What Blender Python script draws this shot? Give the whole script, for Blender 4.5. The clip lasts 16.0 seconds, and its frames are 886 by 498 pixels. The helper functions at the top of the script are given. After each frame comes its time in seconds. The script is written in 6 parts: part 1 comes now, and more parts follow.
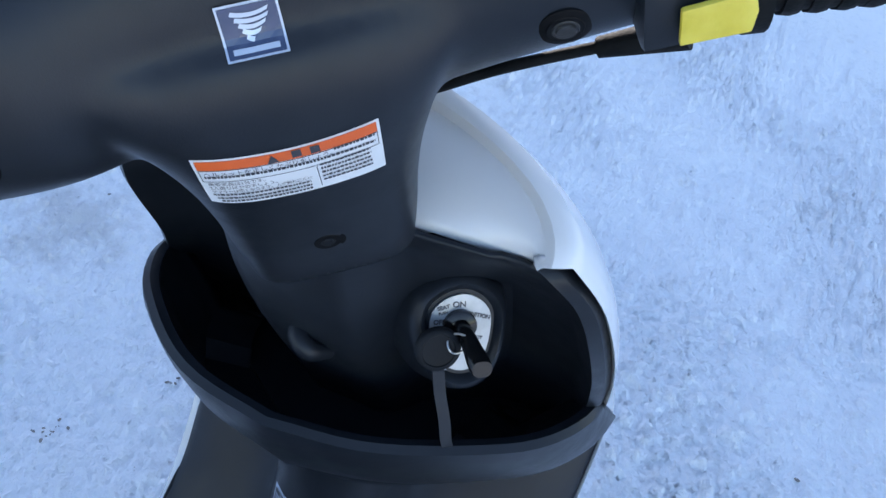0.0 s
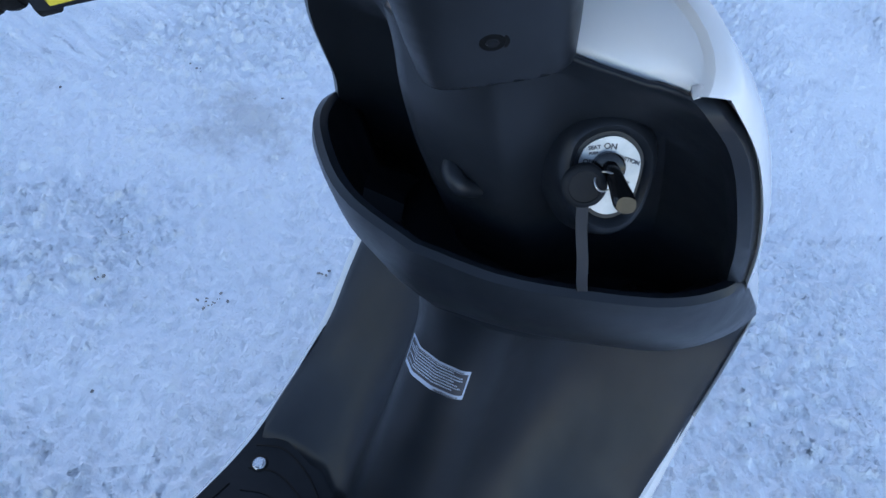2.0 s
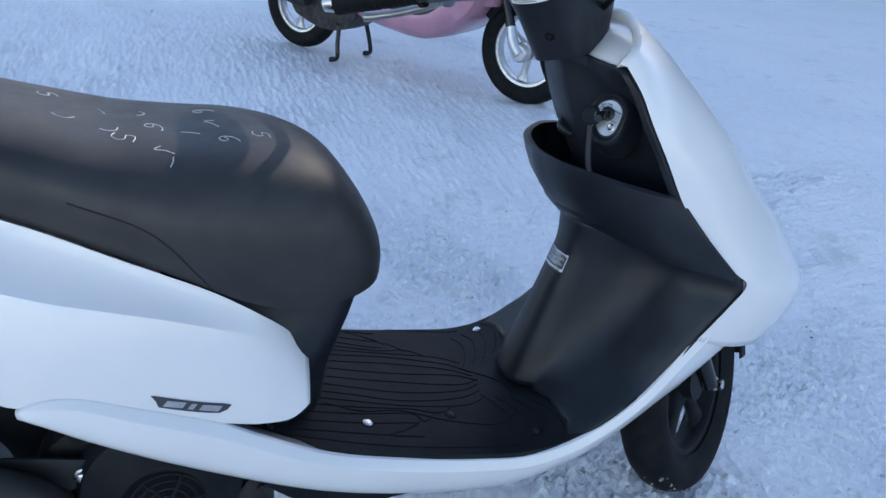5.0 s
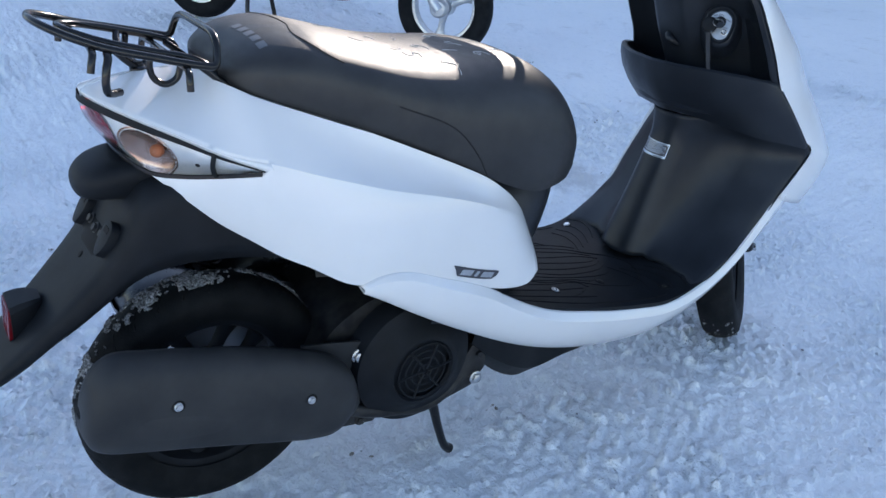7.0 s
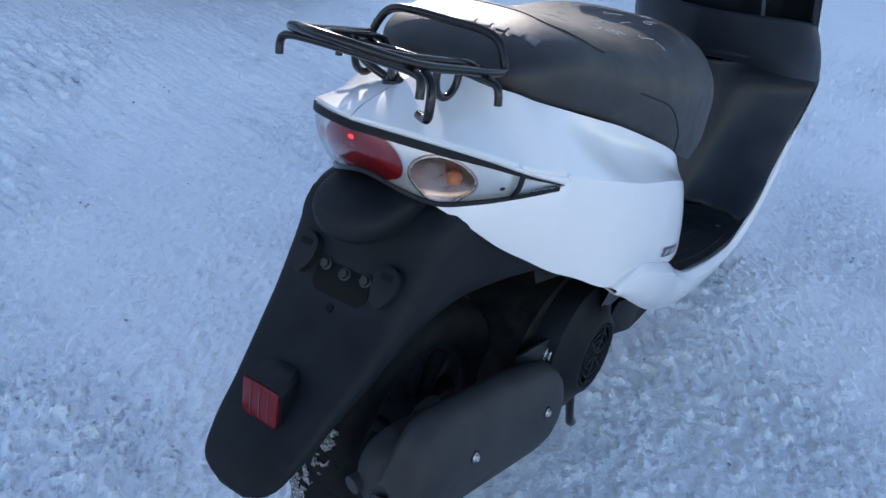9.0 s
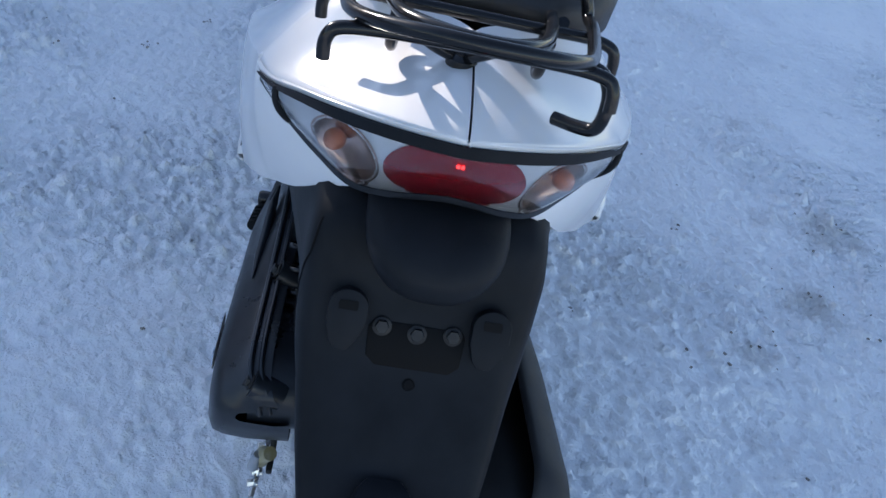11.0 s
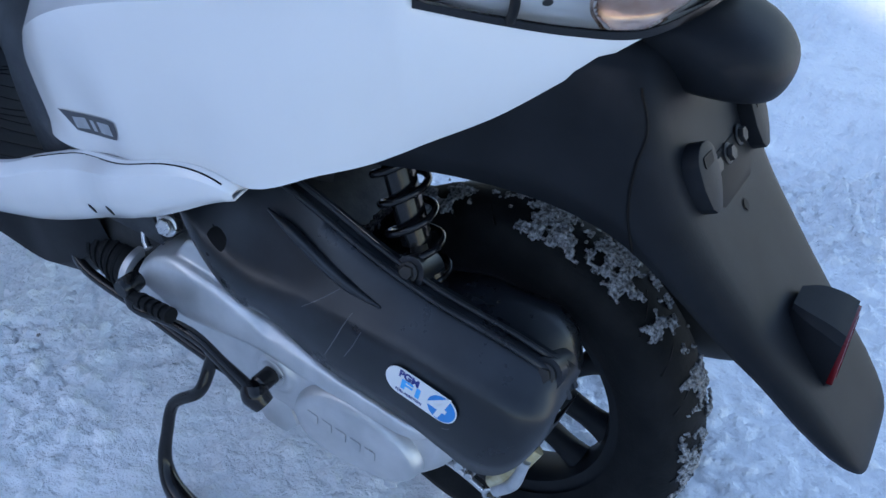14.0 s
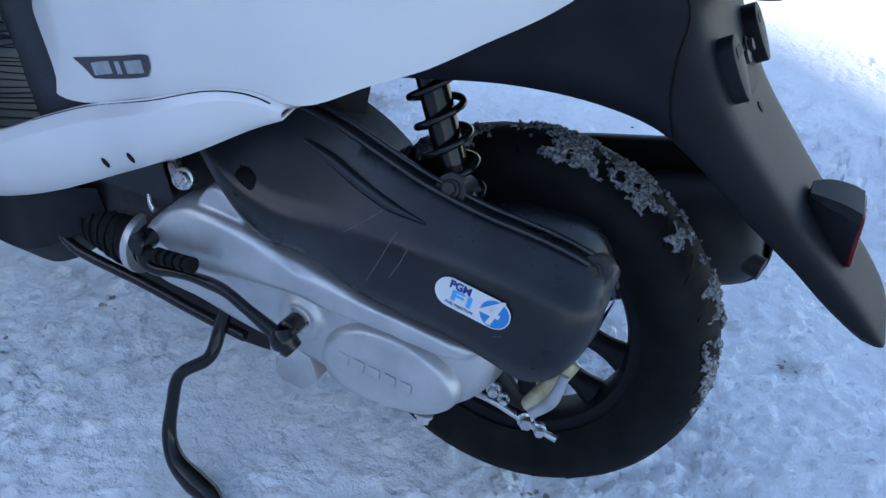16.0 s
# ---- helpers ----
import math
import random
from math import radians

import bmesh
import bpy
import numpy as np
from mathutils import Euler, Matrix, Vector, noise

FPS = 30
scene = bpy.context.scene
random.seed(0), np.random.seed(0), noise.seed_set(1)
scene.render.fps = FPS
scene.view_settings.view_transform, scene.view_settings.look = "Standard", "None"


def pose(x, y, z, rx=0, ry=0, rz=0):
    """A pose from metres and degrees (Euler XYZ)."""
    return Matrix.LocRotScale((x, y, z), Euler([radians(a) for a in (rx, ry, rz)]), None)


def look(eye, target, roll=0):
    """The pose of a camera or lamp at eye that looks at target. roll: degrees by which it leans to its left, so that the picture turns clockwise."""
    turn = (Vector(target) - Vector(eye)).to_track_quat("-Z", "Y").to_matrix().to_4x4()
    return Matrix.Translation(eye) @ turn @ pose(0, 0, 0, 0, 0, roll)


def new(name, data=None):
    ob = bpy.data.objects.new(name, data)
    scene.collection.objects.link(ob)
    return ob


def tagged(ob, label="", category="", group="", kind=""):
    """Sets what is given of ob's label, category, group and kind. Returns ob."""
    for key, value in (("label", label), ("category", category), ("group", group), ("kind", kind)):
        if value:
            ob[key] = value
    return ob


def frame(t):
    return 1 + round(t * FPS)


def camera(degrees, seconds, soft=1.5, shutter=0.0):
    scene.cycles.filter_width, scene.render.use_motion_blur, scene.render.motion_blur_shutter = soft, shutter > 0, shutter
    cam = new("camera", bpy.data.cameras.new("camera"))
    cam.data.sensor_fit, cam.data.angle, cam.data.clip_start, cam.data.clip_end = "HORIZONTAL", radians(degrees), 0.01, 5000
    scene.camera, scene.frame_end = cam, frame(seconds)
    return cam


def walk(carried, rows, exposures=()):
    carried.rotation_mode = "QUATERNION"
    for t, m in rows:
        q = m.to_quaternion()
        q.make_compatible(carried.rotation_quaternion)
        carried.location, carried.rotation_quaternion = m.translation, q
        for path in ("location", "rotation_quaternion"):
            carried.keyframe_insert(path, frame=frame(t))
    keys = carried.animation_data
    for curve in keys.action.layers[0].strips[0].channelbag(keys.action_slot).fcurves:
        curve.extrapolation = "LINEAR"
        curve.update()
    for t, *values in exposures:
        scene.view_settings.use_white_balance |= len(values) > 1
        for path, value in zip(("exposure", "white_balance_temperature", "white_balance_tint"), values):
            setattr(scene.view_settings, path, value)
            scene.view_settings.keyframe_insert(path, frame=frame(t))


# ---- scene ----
cam = camera(54.91, 16.0)

PATH = [
    (0, (0.5099, -0.1795, 1.0326), (2.0598, 0.2719, -0.1481), 9.80),
    (0.5, (0.4874, -0.1546, 0.9988), (2.0267, 0.2574, -0.2098), 9.23),
    (1, (0.4696, -0.1451, 0.9889), (1.9923, 0.2560, -0.2441), 9.26),
    (1.5, (0.4523, -0.1523, 0.9795), (1.9268, 0.3011, -0.2935), 9.70),
    (2, (0.4603, -0.2111, 0.9881), (1.8033, 0.5081, -0.3078), 8.67),
    (2.5, (0.4725, -0.3196, 0.9968), (1.6223, 0.7596, -0.2333), 7.82),
    (3, (0.4537, -0.4355, 1.0192), (1.4636, 0.8946, -0.0813), 6.88),
    (3.2, (0.4398, -0.5029, 1.0191), (1.4056, 0.8883, -0.0447), 6.79),
    (5.3, (0.1901, -1.1083, 1.0005), (0.8494, 0.6073, 0.2118), 5.62),
    (5.5, (0.1199, -1.1364, 1.0035), (0.8035, 0.5808, 0.2393), 6.22),
    (6, (-0.0367, -1.1355, 0.9556), (0.7260, 0.5472, 0.1896), 6.53),
    (6.5, (-0.1758, -1.0814, 0.9371), (0.7282, 0.5060, 0.1228), 5.75),
    (7, (-0.3501, -1.0335, 0.9348), (0.7183, 0.4362, 0.0989), 5.45),
    (7.5, (-0.4700, -0.9234, 0.9266), (0.7000, 0.4575, 0.0756), 4.72),
    (8, (-0.5210, -0.7450, 0.9327), (0.7545, 0.5241, 0.0596), 4.07),
    (8.5, (-0.6131, -0.6213, 0.9236), (0.7832, 0.4875, 0.0176), 5.06),
    (9, (-0.7372, -0.4897, 0.9276), (0.7642, 0.4426, -0.0087), 6.98),
    (9.2, (-0.7554, -0.4399, 0.9350), (0.7772, 0.4361, -0.0052), 7.49),
    (11.3, (-0.5348, 0.1558, 0.9126), (0.9800, -0.2962, -0.3126), 15.27),
    (11.5, (-0.4911, 0.2117, 0.9093), (0.9839, -0.3755, -0.3071), 14.89),
    (12, (-0.4312, 0.3235, 0.9148), (0.8917, -0.5935, -0.2722), 12.44),
    (12.5, (-0.4054, 0.4532, 0.9089), (0.7084, -0.7393, -0.2476), 9.69),
    (13, (-0.3528, 0.5245, 0.8942), (0.6421, -0.7836, -0.2456), 7.61),
    (13.5, (-0.2652, 0.5145, 0.8576), (0.6465, -0.8330, -0.3056), 4.78),
    (14, (-0.2309, 0.5315, 0.7454), (0.5807, -0.8699, -0.4282), 4.89),
    (14.5, (-0.2159, 0.5708, 0.6547), (0.5452, -0.9029, -0.4628), 5.05),
    (15, (-0.1997, 0.5918, 0.6331), (0.5048, -0.9498, -0.4286), 5.38),
    (15.5, (-0.1884, 0.6198, 0.6373), (0.4747, -0.9632, -0.3895), 6.49),
    (16, (-0.1804, 0.6483, 0.6578), (0.4664, -0.9401, -0.3712), 6.12),
]
walk(cam, [(t, look(eye, target, roll)) for t, eye, target, roll in PATH], exposures=[(t, e, k, 15) for t, e, k in ((0, 1.38, 6500), (1.5, 1.36, 6450), (2.5, 1.3, 6450), (3.2, 1.12, 6450), (5.3, 1.16, 6850), (7, 1.16, 6800), (8, 1.04, 6700), (9.2, 1.02, 6550), (11.3, 0.8, 6550), (12.5, 0.76, 6500), (13.5, 0.77, 6500), (14, 1.34, 6500), (14.5, 1.56, 6500), (15, 1.42, 6500), (15.5, 1.36, 6450), (16, 1.24, 6450))])

# ---- world and sun ----
SUN_AZ, SUN_EL = radians(41.4), radians(22.6)
TO_SUN = Vector((math.cos(SUN_AZ) * math.cos(SUN_EL), math.sin(SUN_AZ) * math.cos(SUN_EL), math.sin(SUN_EL)))
world = bpy.data.worlds.new("winter_sky")
scene.world = world
world.use_nodes = True
wn = world.node_tree
sky = wn.nodes.new("ShaderNodeTexSky")
sky.sky_type, sky.sun_disc = "NISHITA", False
sky.sun_elevation, sky.sun_rotation = SUN_EL, radians(90) - SUN_AZ
sky.ozone_density, sky.dust_density = 1.6, 0.3
wn.links.new(sky.outputs[0], wn.nodes["Background"].inputs[0])
wn.nodes["Background"].inputs[1].default_value = 0.15
sun = new("sun", bpy.data.lights.new("sun", "SUN"))
sun.data.energy, sun.data.angle, sun.data.color = 3.8, radians(0.5), (1.0, 0.94, 0.86)
sun.matrix_world = look(TO_SUN * 40, (0, 0, 0))


# ---- materials ----
def material(name, colour, rough=0.5, metal=0.0, coat=0.0, spec=0.5):
    m = bpy.data.materials.new(name)
    m.use_nodes = True
    b = m.node_tree.nodes["Principled BSDF"]
    b.inputs["Base Color"].default_value = (*colour, 1)
    b.inputs["Roughness"].default_value, b.inputs["Metallic"].default_value = rough, metal
    b.inputs["Coat Weight"].default_value, b.inputs["Coat Roughness"].default_value = coat, 0.06
    b.inputs["Specular IOR Level"].default_value = spec
    return m


def noise_tex(m, scale, detail=4.0, rough=0.55):
    n, l = m.node_tree.nodes, m.node_tree.links
    tc, tx = n.new("ShaderNodeTexCoord"), n.new("ShaderNodeTexNoise")
    tx.inputs["Scale"].default_value, tx.inputs["Detail"].default_value, tx.inputs["Roughness"].default_value = scale, detail, rough
    l.new(tc.outputs["Object"], tx.inputs["Vector"])
    return tx


def ramp(m, source, stops):
    r = m.node_tree.nodes.new("ShaderNodeValToRGB")
    e = r.color_ramp.elements
    while len(e) < len(stops):
        e.new(0.5)
    for k, (p, c) in zip(e, stops):
        k.position, k.color = p, (*c, 1) if len(c) == 3 else c
    m.node_tree.links.new(source, r.inputs[0])
    return r


def vary(m, low, high, scale, span=(0.35, 0.65), detail=5.0):
    """Base colour between low and high by a noise."""
    r = ramp(m, noise_tex(m, scale, detail).outputs["Fac"], [(span[0], low), (span[1], high)])
    m.node_tree.links.new(r.outputs[0], m.node_tree.nodes["Principled BSDF"].inputs["Base Color"])
    return m


def vary_rough(m, low, high, scale, span=(0.35, 0.65)):
    r = ramp(m, noise_tex(m, scale, 6.0, 0.65).outputs["Fac"], [(span[0], (low,) * 3), (span[1], (high,) * 3)])
    m.node_tree.links.new(r.outputs[0], m.node_tree.nodes["Principled BSDF"].inputs["Roughness"])
    return m


def grain(m, scale, strength, distance=0.001, detail=3.0):
    n, l = m.node_tree.nodes, m.node_tree.links
    b = n.new("ShaderNodeBump")
    b.inputs["Strength"].default_value, b.inputs["Distance"].default_value = strength, distance
    l.new(noise_tex(m, scale, detail).outputs["Fac"], b.inputs["Height"])
    bsdf = n["Principled BSDF"]
    if bsdf.inputs["Normal"].links:
        l.new(bsdf.inputs["Normal"].links[0].from_socket, b.inputs["Normal"])
    l.new(b.outputs[0], bsdf.inputs["Normal"])
    return m


WHITE = vary(material("white_paint", (0.86, 0.86, 0.86), 0.2, 0, 0.6), (0.755, 0.752, 0.755), (0.785, 0.78, 0.78), 9)
vary_rough(WHITE, 0.20, 0.25, 5)
WHITE.node_tree.nodes["Principled BSDF"].inputs["Coat Roughness"].default_value = 0.15
BLACK = grain(vary(material("black_plastic", (0.02, 0.02, 0.022), 0.42, spec=0.3), (0.010, 0.0125, 0.017), (0.017, 0.0205, 0.027), 12), 1400, 0.2, 0.0004)
vary_rough(BLACK, 0.33, 0.42, 60)
DULL = grain(vary(material("dull_black_plastic", (0.015, 0.015, 0.017), 0.55, spec=0.17), (0.0065, 0.0078, 0.0100), (0.0125, 0.0142, 0.0175), 18), 900, 0.3, 0.0004)
VINYL = grain(vary(material("black_vinyl", (0.02, 0.02, 0.021), 0.55, spec=0.5), (0.018, 0.018, 0.019), (0.030, 0.029, 0.029), 20), 900, 0.5, 0.0006)
vary_rough(VINYL, 0.40, 0.54, 30)
RUBBER = grain(vary(material("tyre_rubber", (0.02, 0.02, 0.02), 0.7, spec=0.15), (0.004, 0.005, 0.006), (0.011, 0.0115, 0.0125), 30), 300, 0.5, 0.001)
PAINTBLK = material("gloss_black_paint", (0.008, 0.008, 0.009), 0.16, 0, 0.0, 0.4)
vary_rough(PAINTBLK, 0.12, 0.24, 40)
SILVER = grain(vary(material("cast_aluminium", (0.56, 0.57, 0.58), 0.42, 0.75), (0.50, 0.51, 0.52), (0.62, 0.62, 0.63), 25), 700, 0.3, 0.0005)
STEEL = vary_rough(material("bright_steel", (0.62, 0.62, 0.62), 0.25, 1.0), 0.18, 0.4, 60)
IRON = grain(vary(material("dark_metal", (0.05, 0.05, 0.052), 0.5, 0.5), (0.014, 0.014, 0.016), (0.045, 0.043, 0.041), 35), 400, 0.4, 0.0006)
MUFF = grain(vary(material("muffler_black", (0.03, 0.03, 0.031), 0.55, 0.0, spec=0.3), (0.021, 0.022, 0.024), (0.036, 0.036, 0.037), 14), 500, 0.3, 0.0005)
BRASS = vary(material("yellowed_arm", (0.45, 0.38, 0.18), 0.45, 0.4), (0.36, 0.29, 0.12), (0.56, 0.52, 0.38), 60)
YELLOW = grain(vary(material("yellow_reflector", (0.72, 0.58, 0.06), 0.4), (0.66, 0.52, 0.05), (0.76, 0.63, 0.09), 60), 900, 0.3, 0.0004)
RED = material("red_lens", (0.13, 0.003, 0.006), 0.14, 0, 0.6)
REDREF = material("red_reflector", (0.13, 0.005, 0.009), 0.25, 0, 0.1, 0.3)
AMBER = material("amber_bulb", (0.40, 0.12, 0.045), 0.4)
# the bulb's amber reflection is put into the bowl's base colour
AMBERBOWL = vary(material("lamp_bowl", (0.5, 0.36, 0.3), 0.22, 0.9), (0.42, 0.24, 0.17), (0.60, 0.46, 0.40), 30)
LAMPBACK = vary(material("lamp_silvering", (0.62, 0.64, 0.66), 0.3, 0.6), (0.55, 0.56, 0.58), (0.68, 0.69, 0.7), 20)
# emission stands in for the bright reflection inside the red lens
GLOW = material("lit_lamp", (0.6, 0.02, 0.02), 0.3)
GLOW.node_tree.nodes["Principled BSDF"].inputs["Emission Color"].default_value = (1, 0.03, 0.03, 1)
GLOW.node_tree.nodes["Principled BSDF"].inputs["Emission Strength"].default_value = 2.5
CLEAR = material("clear_lens", (1, 1, 1), 0.10)
CLEAR.node_tree.nodes["Principled BSDF"].inputs["Transmission Weight"].default_value = 1.0
CLEAR.node_tree.nodes["Principled BSDF"].inputs["IOR"].default_value = 1.2
LABELWHITE = material("white_label", (0.74, 0.75, 0.77), 0.35)
LABELORANGE = material("orange_label", (0.75, 0.13, 0.03), 0.35)
PRINT = material("print_ink", (0.05, 0.05, 0.06), 0.5)
PLATEGREY = vary(material("plate_silver", (0.42, 0.44, 0.47), 0.35, 0.5), (0.36, 0.38, 0.41), (0.47, 0.49, 0.52), 90)
BADGEBLUE = material("emblem_blue", (0.035, 0.055, 0.12), 0.25, 0.2, 0.5)
BADGESILVER = material("emblem_silver", (0.52, 0.58, 0.68), 0.3, 0.4)
GREYPRINT = material("grey_print", (0.13, 0.135, 0.145), 0.5)
# near-black colour that paints the shade inside holes and recesses
HOLE = material("hollow_shade", (0.003, 0.003, 0.0035), 0.6, spec=0.15)
# lighter bluish noise paints both dust and the sky's sheen on black plastic
COVERBLK = grain(vary(material("dusty_sheen_plastic", (0.02, 0.02, 0.022), 0.42), (0.006, 0.008, 0.011), (0.026, 0.031, 0.039), 16, (0.40, 0.75), 8), 700, 0.12, 0.0003)
vary_rough(COVERBLK, 0.26, 0.42, 22)
STICKBLUE = material("sticker_blue", (0.02, 0.24, 0.62), 0.3)
STICKSKY = material("sticker_sky_blue", (0.05, 0.42, 0.85), 0.3)
STICKNAVY = material("sticker_navy", (0.015, 0.03, 0.22), 0.3)
CHALK = material("chalk_mark", (0.5, 0.5, 0.5), 0.9)
PINK = vary(material("pink_paint", (0.42, 0.20, 0.27), 0.3, 0.1, 0.4), (0.38, 0.18, 0.25), (0.46, 0.23, 0.30), 9)
ALLOY = vary(material("wheel_alloy", (0.6, 0.61, 0.63), 0.35, 0.7), (0.52, 0.53, 0.55), (0.66, 0.66, 0.67), 30)
CRUST = grain(vary(material("dirty_snow_crust", (0.3, 0.3, 0.32), 0.8), (0.035, 0.035, 0.037), (0.42, 0.43, 0.45), 330), 500, 0.8, 0.002)

SNOW = material("trodden_snow", (0.8, 0.82, 0.86), 0.55, 0, 0, 0.35)


def make_snow():
    m, n, l = SNOW, SNOW.node_tree.nodes, SNOW.node_tree.links
    big = ramp(m, noise_tex(m, 1.3, 6, 0.6).outputs["Fac"], [(0.36, (0.92, 0.93, 0.94)), (0.64, (0.97, 0.972, 0.975))])
    mottle = ramp(m, noise_tex(m, 30.0, 5, 0.68).outputs["Fac"], [(0.32, (0.90, 0.915, 0.93)), (0.45, (1, 1, 1))])
    shade = n.new("ShaderNodeMix")
    shade.data_type, shade.blend_type = "RGBA", "MULTIPLY"
    shade.inputs["Factor"].default_value = 1.0
    l.new(big.outputs[0], shade.inputs["A"]), l.new(mottle.outputs[0], shade.inputs["B"])
    dirt = ramp(m, noise_tex(m, 4.3, 9, 0.74).outputs["Fac"], [(0.58, (0, 0, 0)), (0.74, (0.5, 0.5, 0.5))])
    specks = ramp(m, noise_tex(m, 40.0, 6, 0.7).outputs["Fac"], [(0.68, (0, 0, 0)), (0.74, (0.8, 0.8, 0.8))])
    most = n.new("ShaderNodeMath")
    most.operation = "MAXIMUM"
    l.new(dirt.outputs[0], most.inputs[0]), l.new(specks.outputs[0], most.inputs[1])
    # patches of grey ice and trodden dirt
    tc = n.new("ShaderNodeTexCoord")
    rag = noise_tex(m, 14.0, 5, 0.7)
    for x, y, size, depth in ((1.52, 0.85, 0.16, 0.40), (0.60, -0.83, 0.08, 0.55), (0.88, -0.97, 0.10, 0.5), (0.44, -0.66, 0.06, 0.4), (1.39, -1.50, 0.12, 0.5), (-0.27, -0.36, 0.03, 0.6), (-0.18, -0.41, 0.03, 0.4), (2.2, 0.73, 0.14, 0.35)):
        far = n.new("ShaderNodeVectorMath")
        far.operation = "DISTANCE"
        l.new(tc.outputs["Object"], far.inputs[0])
        far.inputs[1].default_value = (x, y, 0)
        rim = n.new("ShaderNodeMath")
        rim.operation, rim.inputs[1].default_value = "MULTIPLY_ADD", size * 2.4
        l.new(rag.outputs["Fac"], rim.inputs[0]), l.new(far.outputs["Value"], rim.inputs[2])
        spot = ramp(m, rim.outputs[0], [(size * 1.5, (depth,) * 3), (size * 2.1, (0, 0, 0))])
        top = n.new("ShaderNodeMath")
        top.operation = "MAXIMUM"
        l.new(most.outputs[0], top.inputs[0]), l.new(spot.outputs[0], top.inputs[1])
        most = top
    mix = n.new("ShaderNodeMix")
    mix.data_type = "RGBA"
    l.new(most.outputs[0], mix.inputs["Factor"]), l.new(shade.outputs["Result"], mix.inputs["A"])
    mix.inputs["B"].default_value = (0.42, 0.39, 0.36, 1)
    l.new(mix.outputs["Result"], n["Principled BSDF"].inputs["Base Color"])
    grain(m, 60, 0.8, 0.012, 5)
    grain(m, 170, 0.65, 0.005, 4)


make_snow()


# ---- building helpers ----
def part(name, bm, mat, parent=None, label="", smooth=40):
    """Links a bmesh as one mesh object under a thing or under a part."""
    bmesh.ops.recalc_face_normals(bm, faces=bm.faces)
    me = bpy.data.meshes.new(name)
    bm.to_mesh(me)
    bm.free()
    for p in me.polygons:
        p.use_smooth = smooth > 0
    if smooth:
        me.set_sharp_from_angle(angle=radians(smooth))
    me.materials.append(mat)
    ob = new(name, me)
    if parent:
        ob.parent = parent
        ob.matrix_parent_inverse = parent.matrix_world.inverted()
    if label:
        tagged(ob, label)
    return ob


def thing(name, label, category, at=(0, 0, 0), group="", kind=""):
    ob = new(name)
    ob.empty_display_size = 0.1
    ob.location = at
    bpy.context.view_layer.update()
    return tagged(ob, label, category, group, kind)


def spline(points, n):
    """n points on a smooth curve through the given ones (rows of any width)."""
    p = np.array(points, float)
    if len(p) < 3:
        return np.array([p[0] + (p[-1] - p[0]) * k / (n - 1) for k in range(n)])
    q = np.vstack([2 * p[0] - p[1], p, 2 * p[-1] - p[-2]])
    d = np.r_[0, np.cumsum(np.sqrt(np.linalg.norm(np.diff(q, axis=0), axis=1) + 1e-9))]
    out = []
    for t in np.linspace(d[1], d[-2], n):
        k = min(max(np.searchsorted(d, t) - 1, 1), len(q) - 3)
        t0, t1, t2, t3 = d[k - 1 : k + 3]
        a1 = (t1 - t) / (t1 - t0) * q[k - 1] + (t - t0) / (t1 - t0) * q[k]
        a2 = (t2 - t) / (t2 - t1) * q[k] + (t - t1) / (t2 - t1) * q[k + 1]
        a3 = (t3 - t) / (t3 - t2) * q[k + 1] + (t - t2) / (t3 - t2) * q[k + 2]
        b1 = (t2 - t) / (t2 - t0) * a1 + (t - t0) / (t2 - t0) * a2
        b2 = (t3 - t) / (t3 - t1) * a2 + (t - t1) / (t3 - t1) * a3
        out.append((t2 - t) / (t2 - t1) * b1 + (t - t1) / (t2 - t1) * b2)
    return np.array(out)


def sheet(rows, closed=False, caps=False, bm=None):
    """A quad sheet over rows of points; closed: each row is a ring; caps: the end rings are filled."""
    bm = bm or bmesh.new()
    grid = [[bm.verts.new(p) for p in row] for row in rows]
    n = len(grid[0])
    for a, b in zip(grid, grid[1:]):
        for k in range(n if closed else n - 1):
            j = (k + 1) % n
            try:
                bm.faces.new((a[k], a[j], b[j], b[k]))
            except ValueError:
                pass
    if caps:
        for ring in (grid[0], grid[-1]):
            try:
                bm.faces.new(ring)
            except ValueError:
                pass
    return bm


def loft(stations, nu, closed=False, caps=False, bm=None):
    """A sheet over rows of points, made finer along the rows' order."""
    a = np.array(stations, float)
    flat = spline(a.reshape(len(a), -1), nu)
    return sheet(flat.reshape(nu, a.shape[1], 3), closed, caps, bm)


def fine(stations, nu, nv, closed=False, caps=False, bm=None):
    rows = [spline(r, nv) if not closed else spline(list(r) + [r[0]], nv + 1)[:-1] for r in np.array(stations, float)]
    return loft(rows, nu, closed, caps, bm)


def tube(points, radius, n=40, sides=12, bm=None, smooth_path=True):
    """A round rod along a path; radius may be a list."""
    p = spline(points, n) if smooth_path else np.array(points, float)
    n = len(p)
    r = np.interp(np.linspace(0, 1, n), np.linspace(0, 1, len(np.atleast_1d(radius))), np.atleast_1d(radius))
    tan = np.gradient(p, axis=0)
    tan /= np.linalg.norm(tan, axis=1)[:, None] + 1e-12
    up = np.cross(tan[0], (0.31, 0.57, 0.76))
    rings = []
    for k in range(n):
        up = up - tan[k] * (up @ tan[k])
        up /= np.linalg.norm(up) + 1e-12
        side = np.cross(tan[k], up)
        rings.append([p[k] + r[k] * (math.cos(a) * up + math.sin(a) * side) for a in np.linspace(0, 2 * math.pi, sides, endpoint=False)])
    return sheet(rings, True, True, bm)


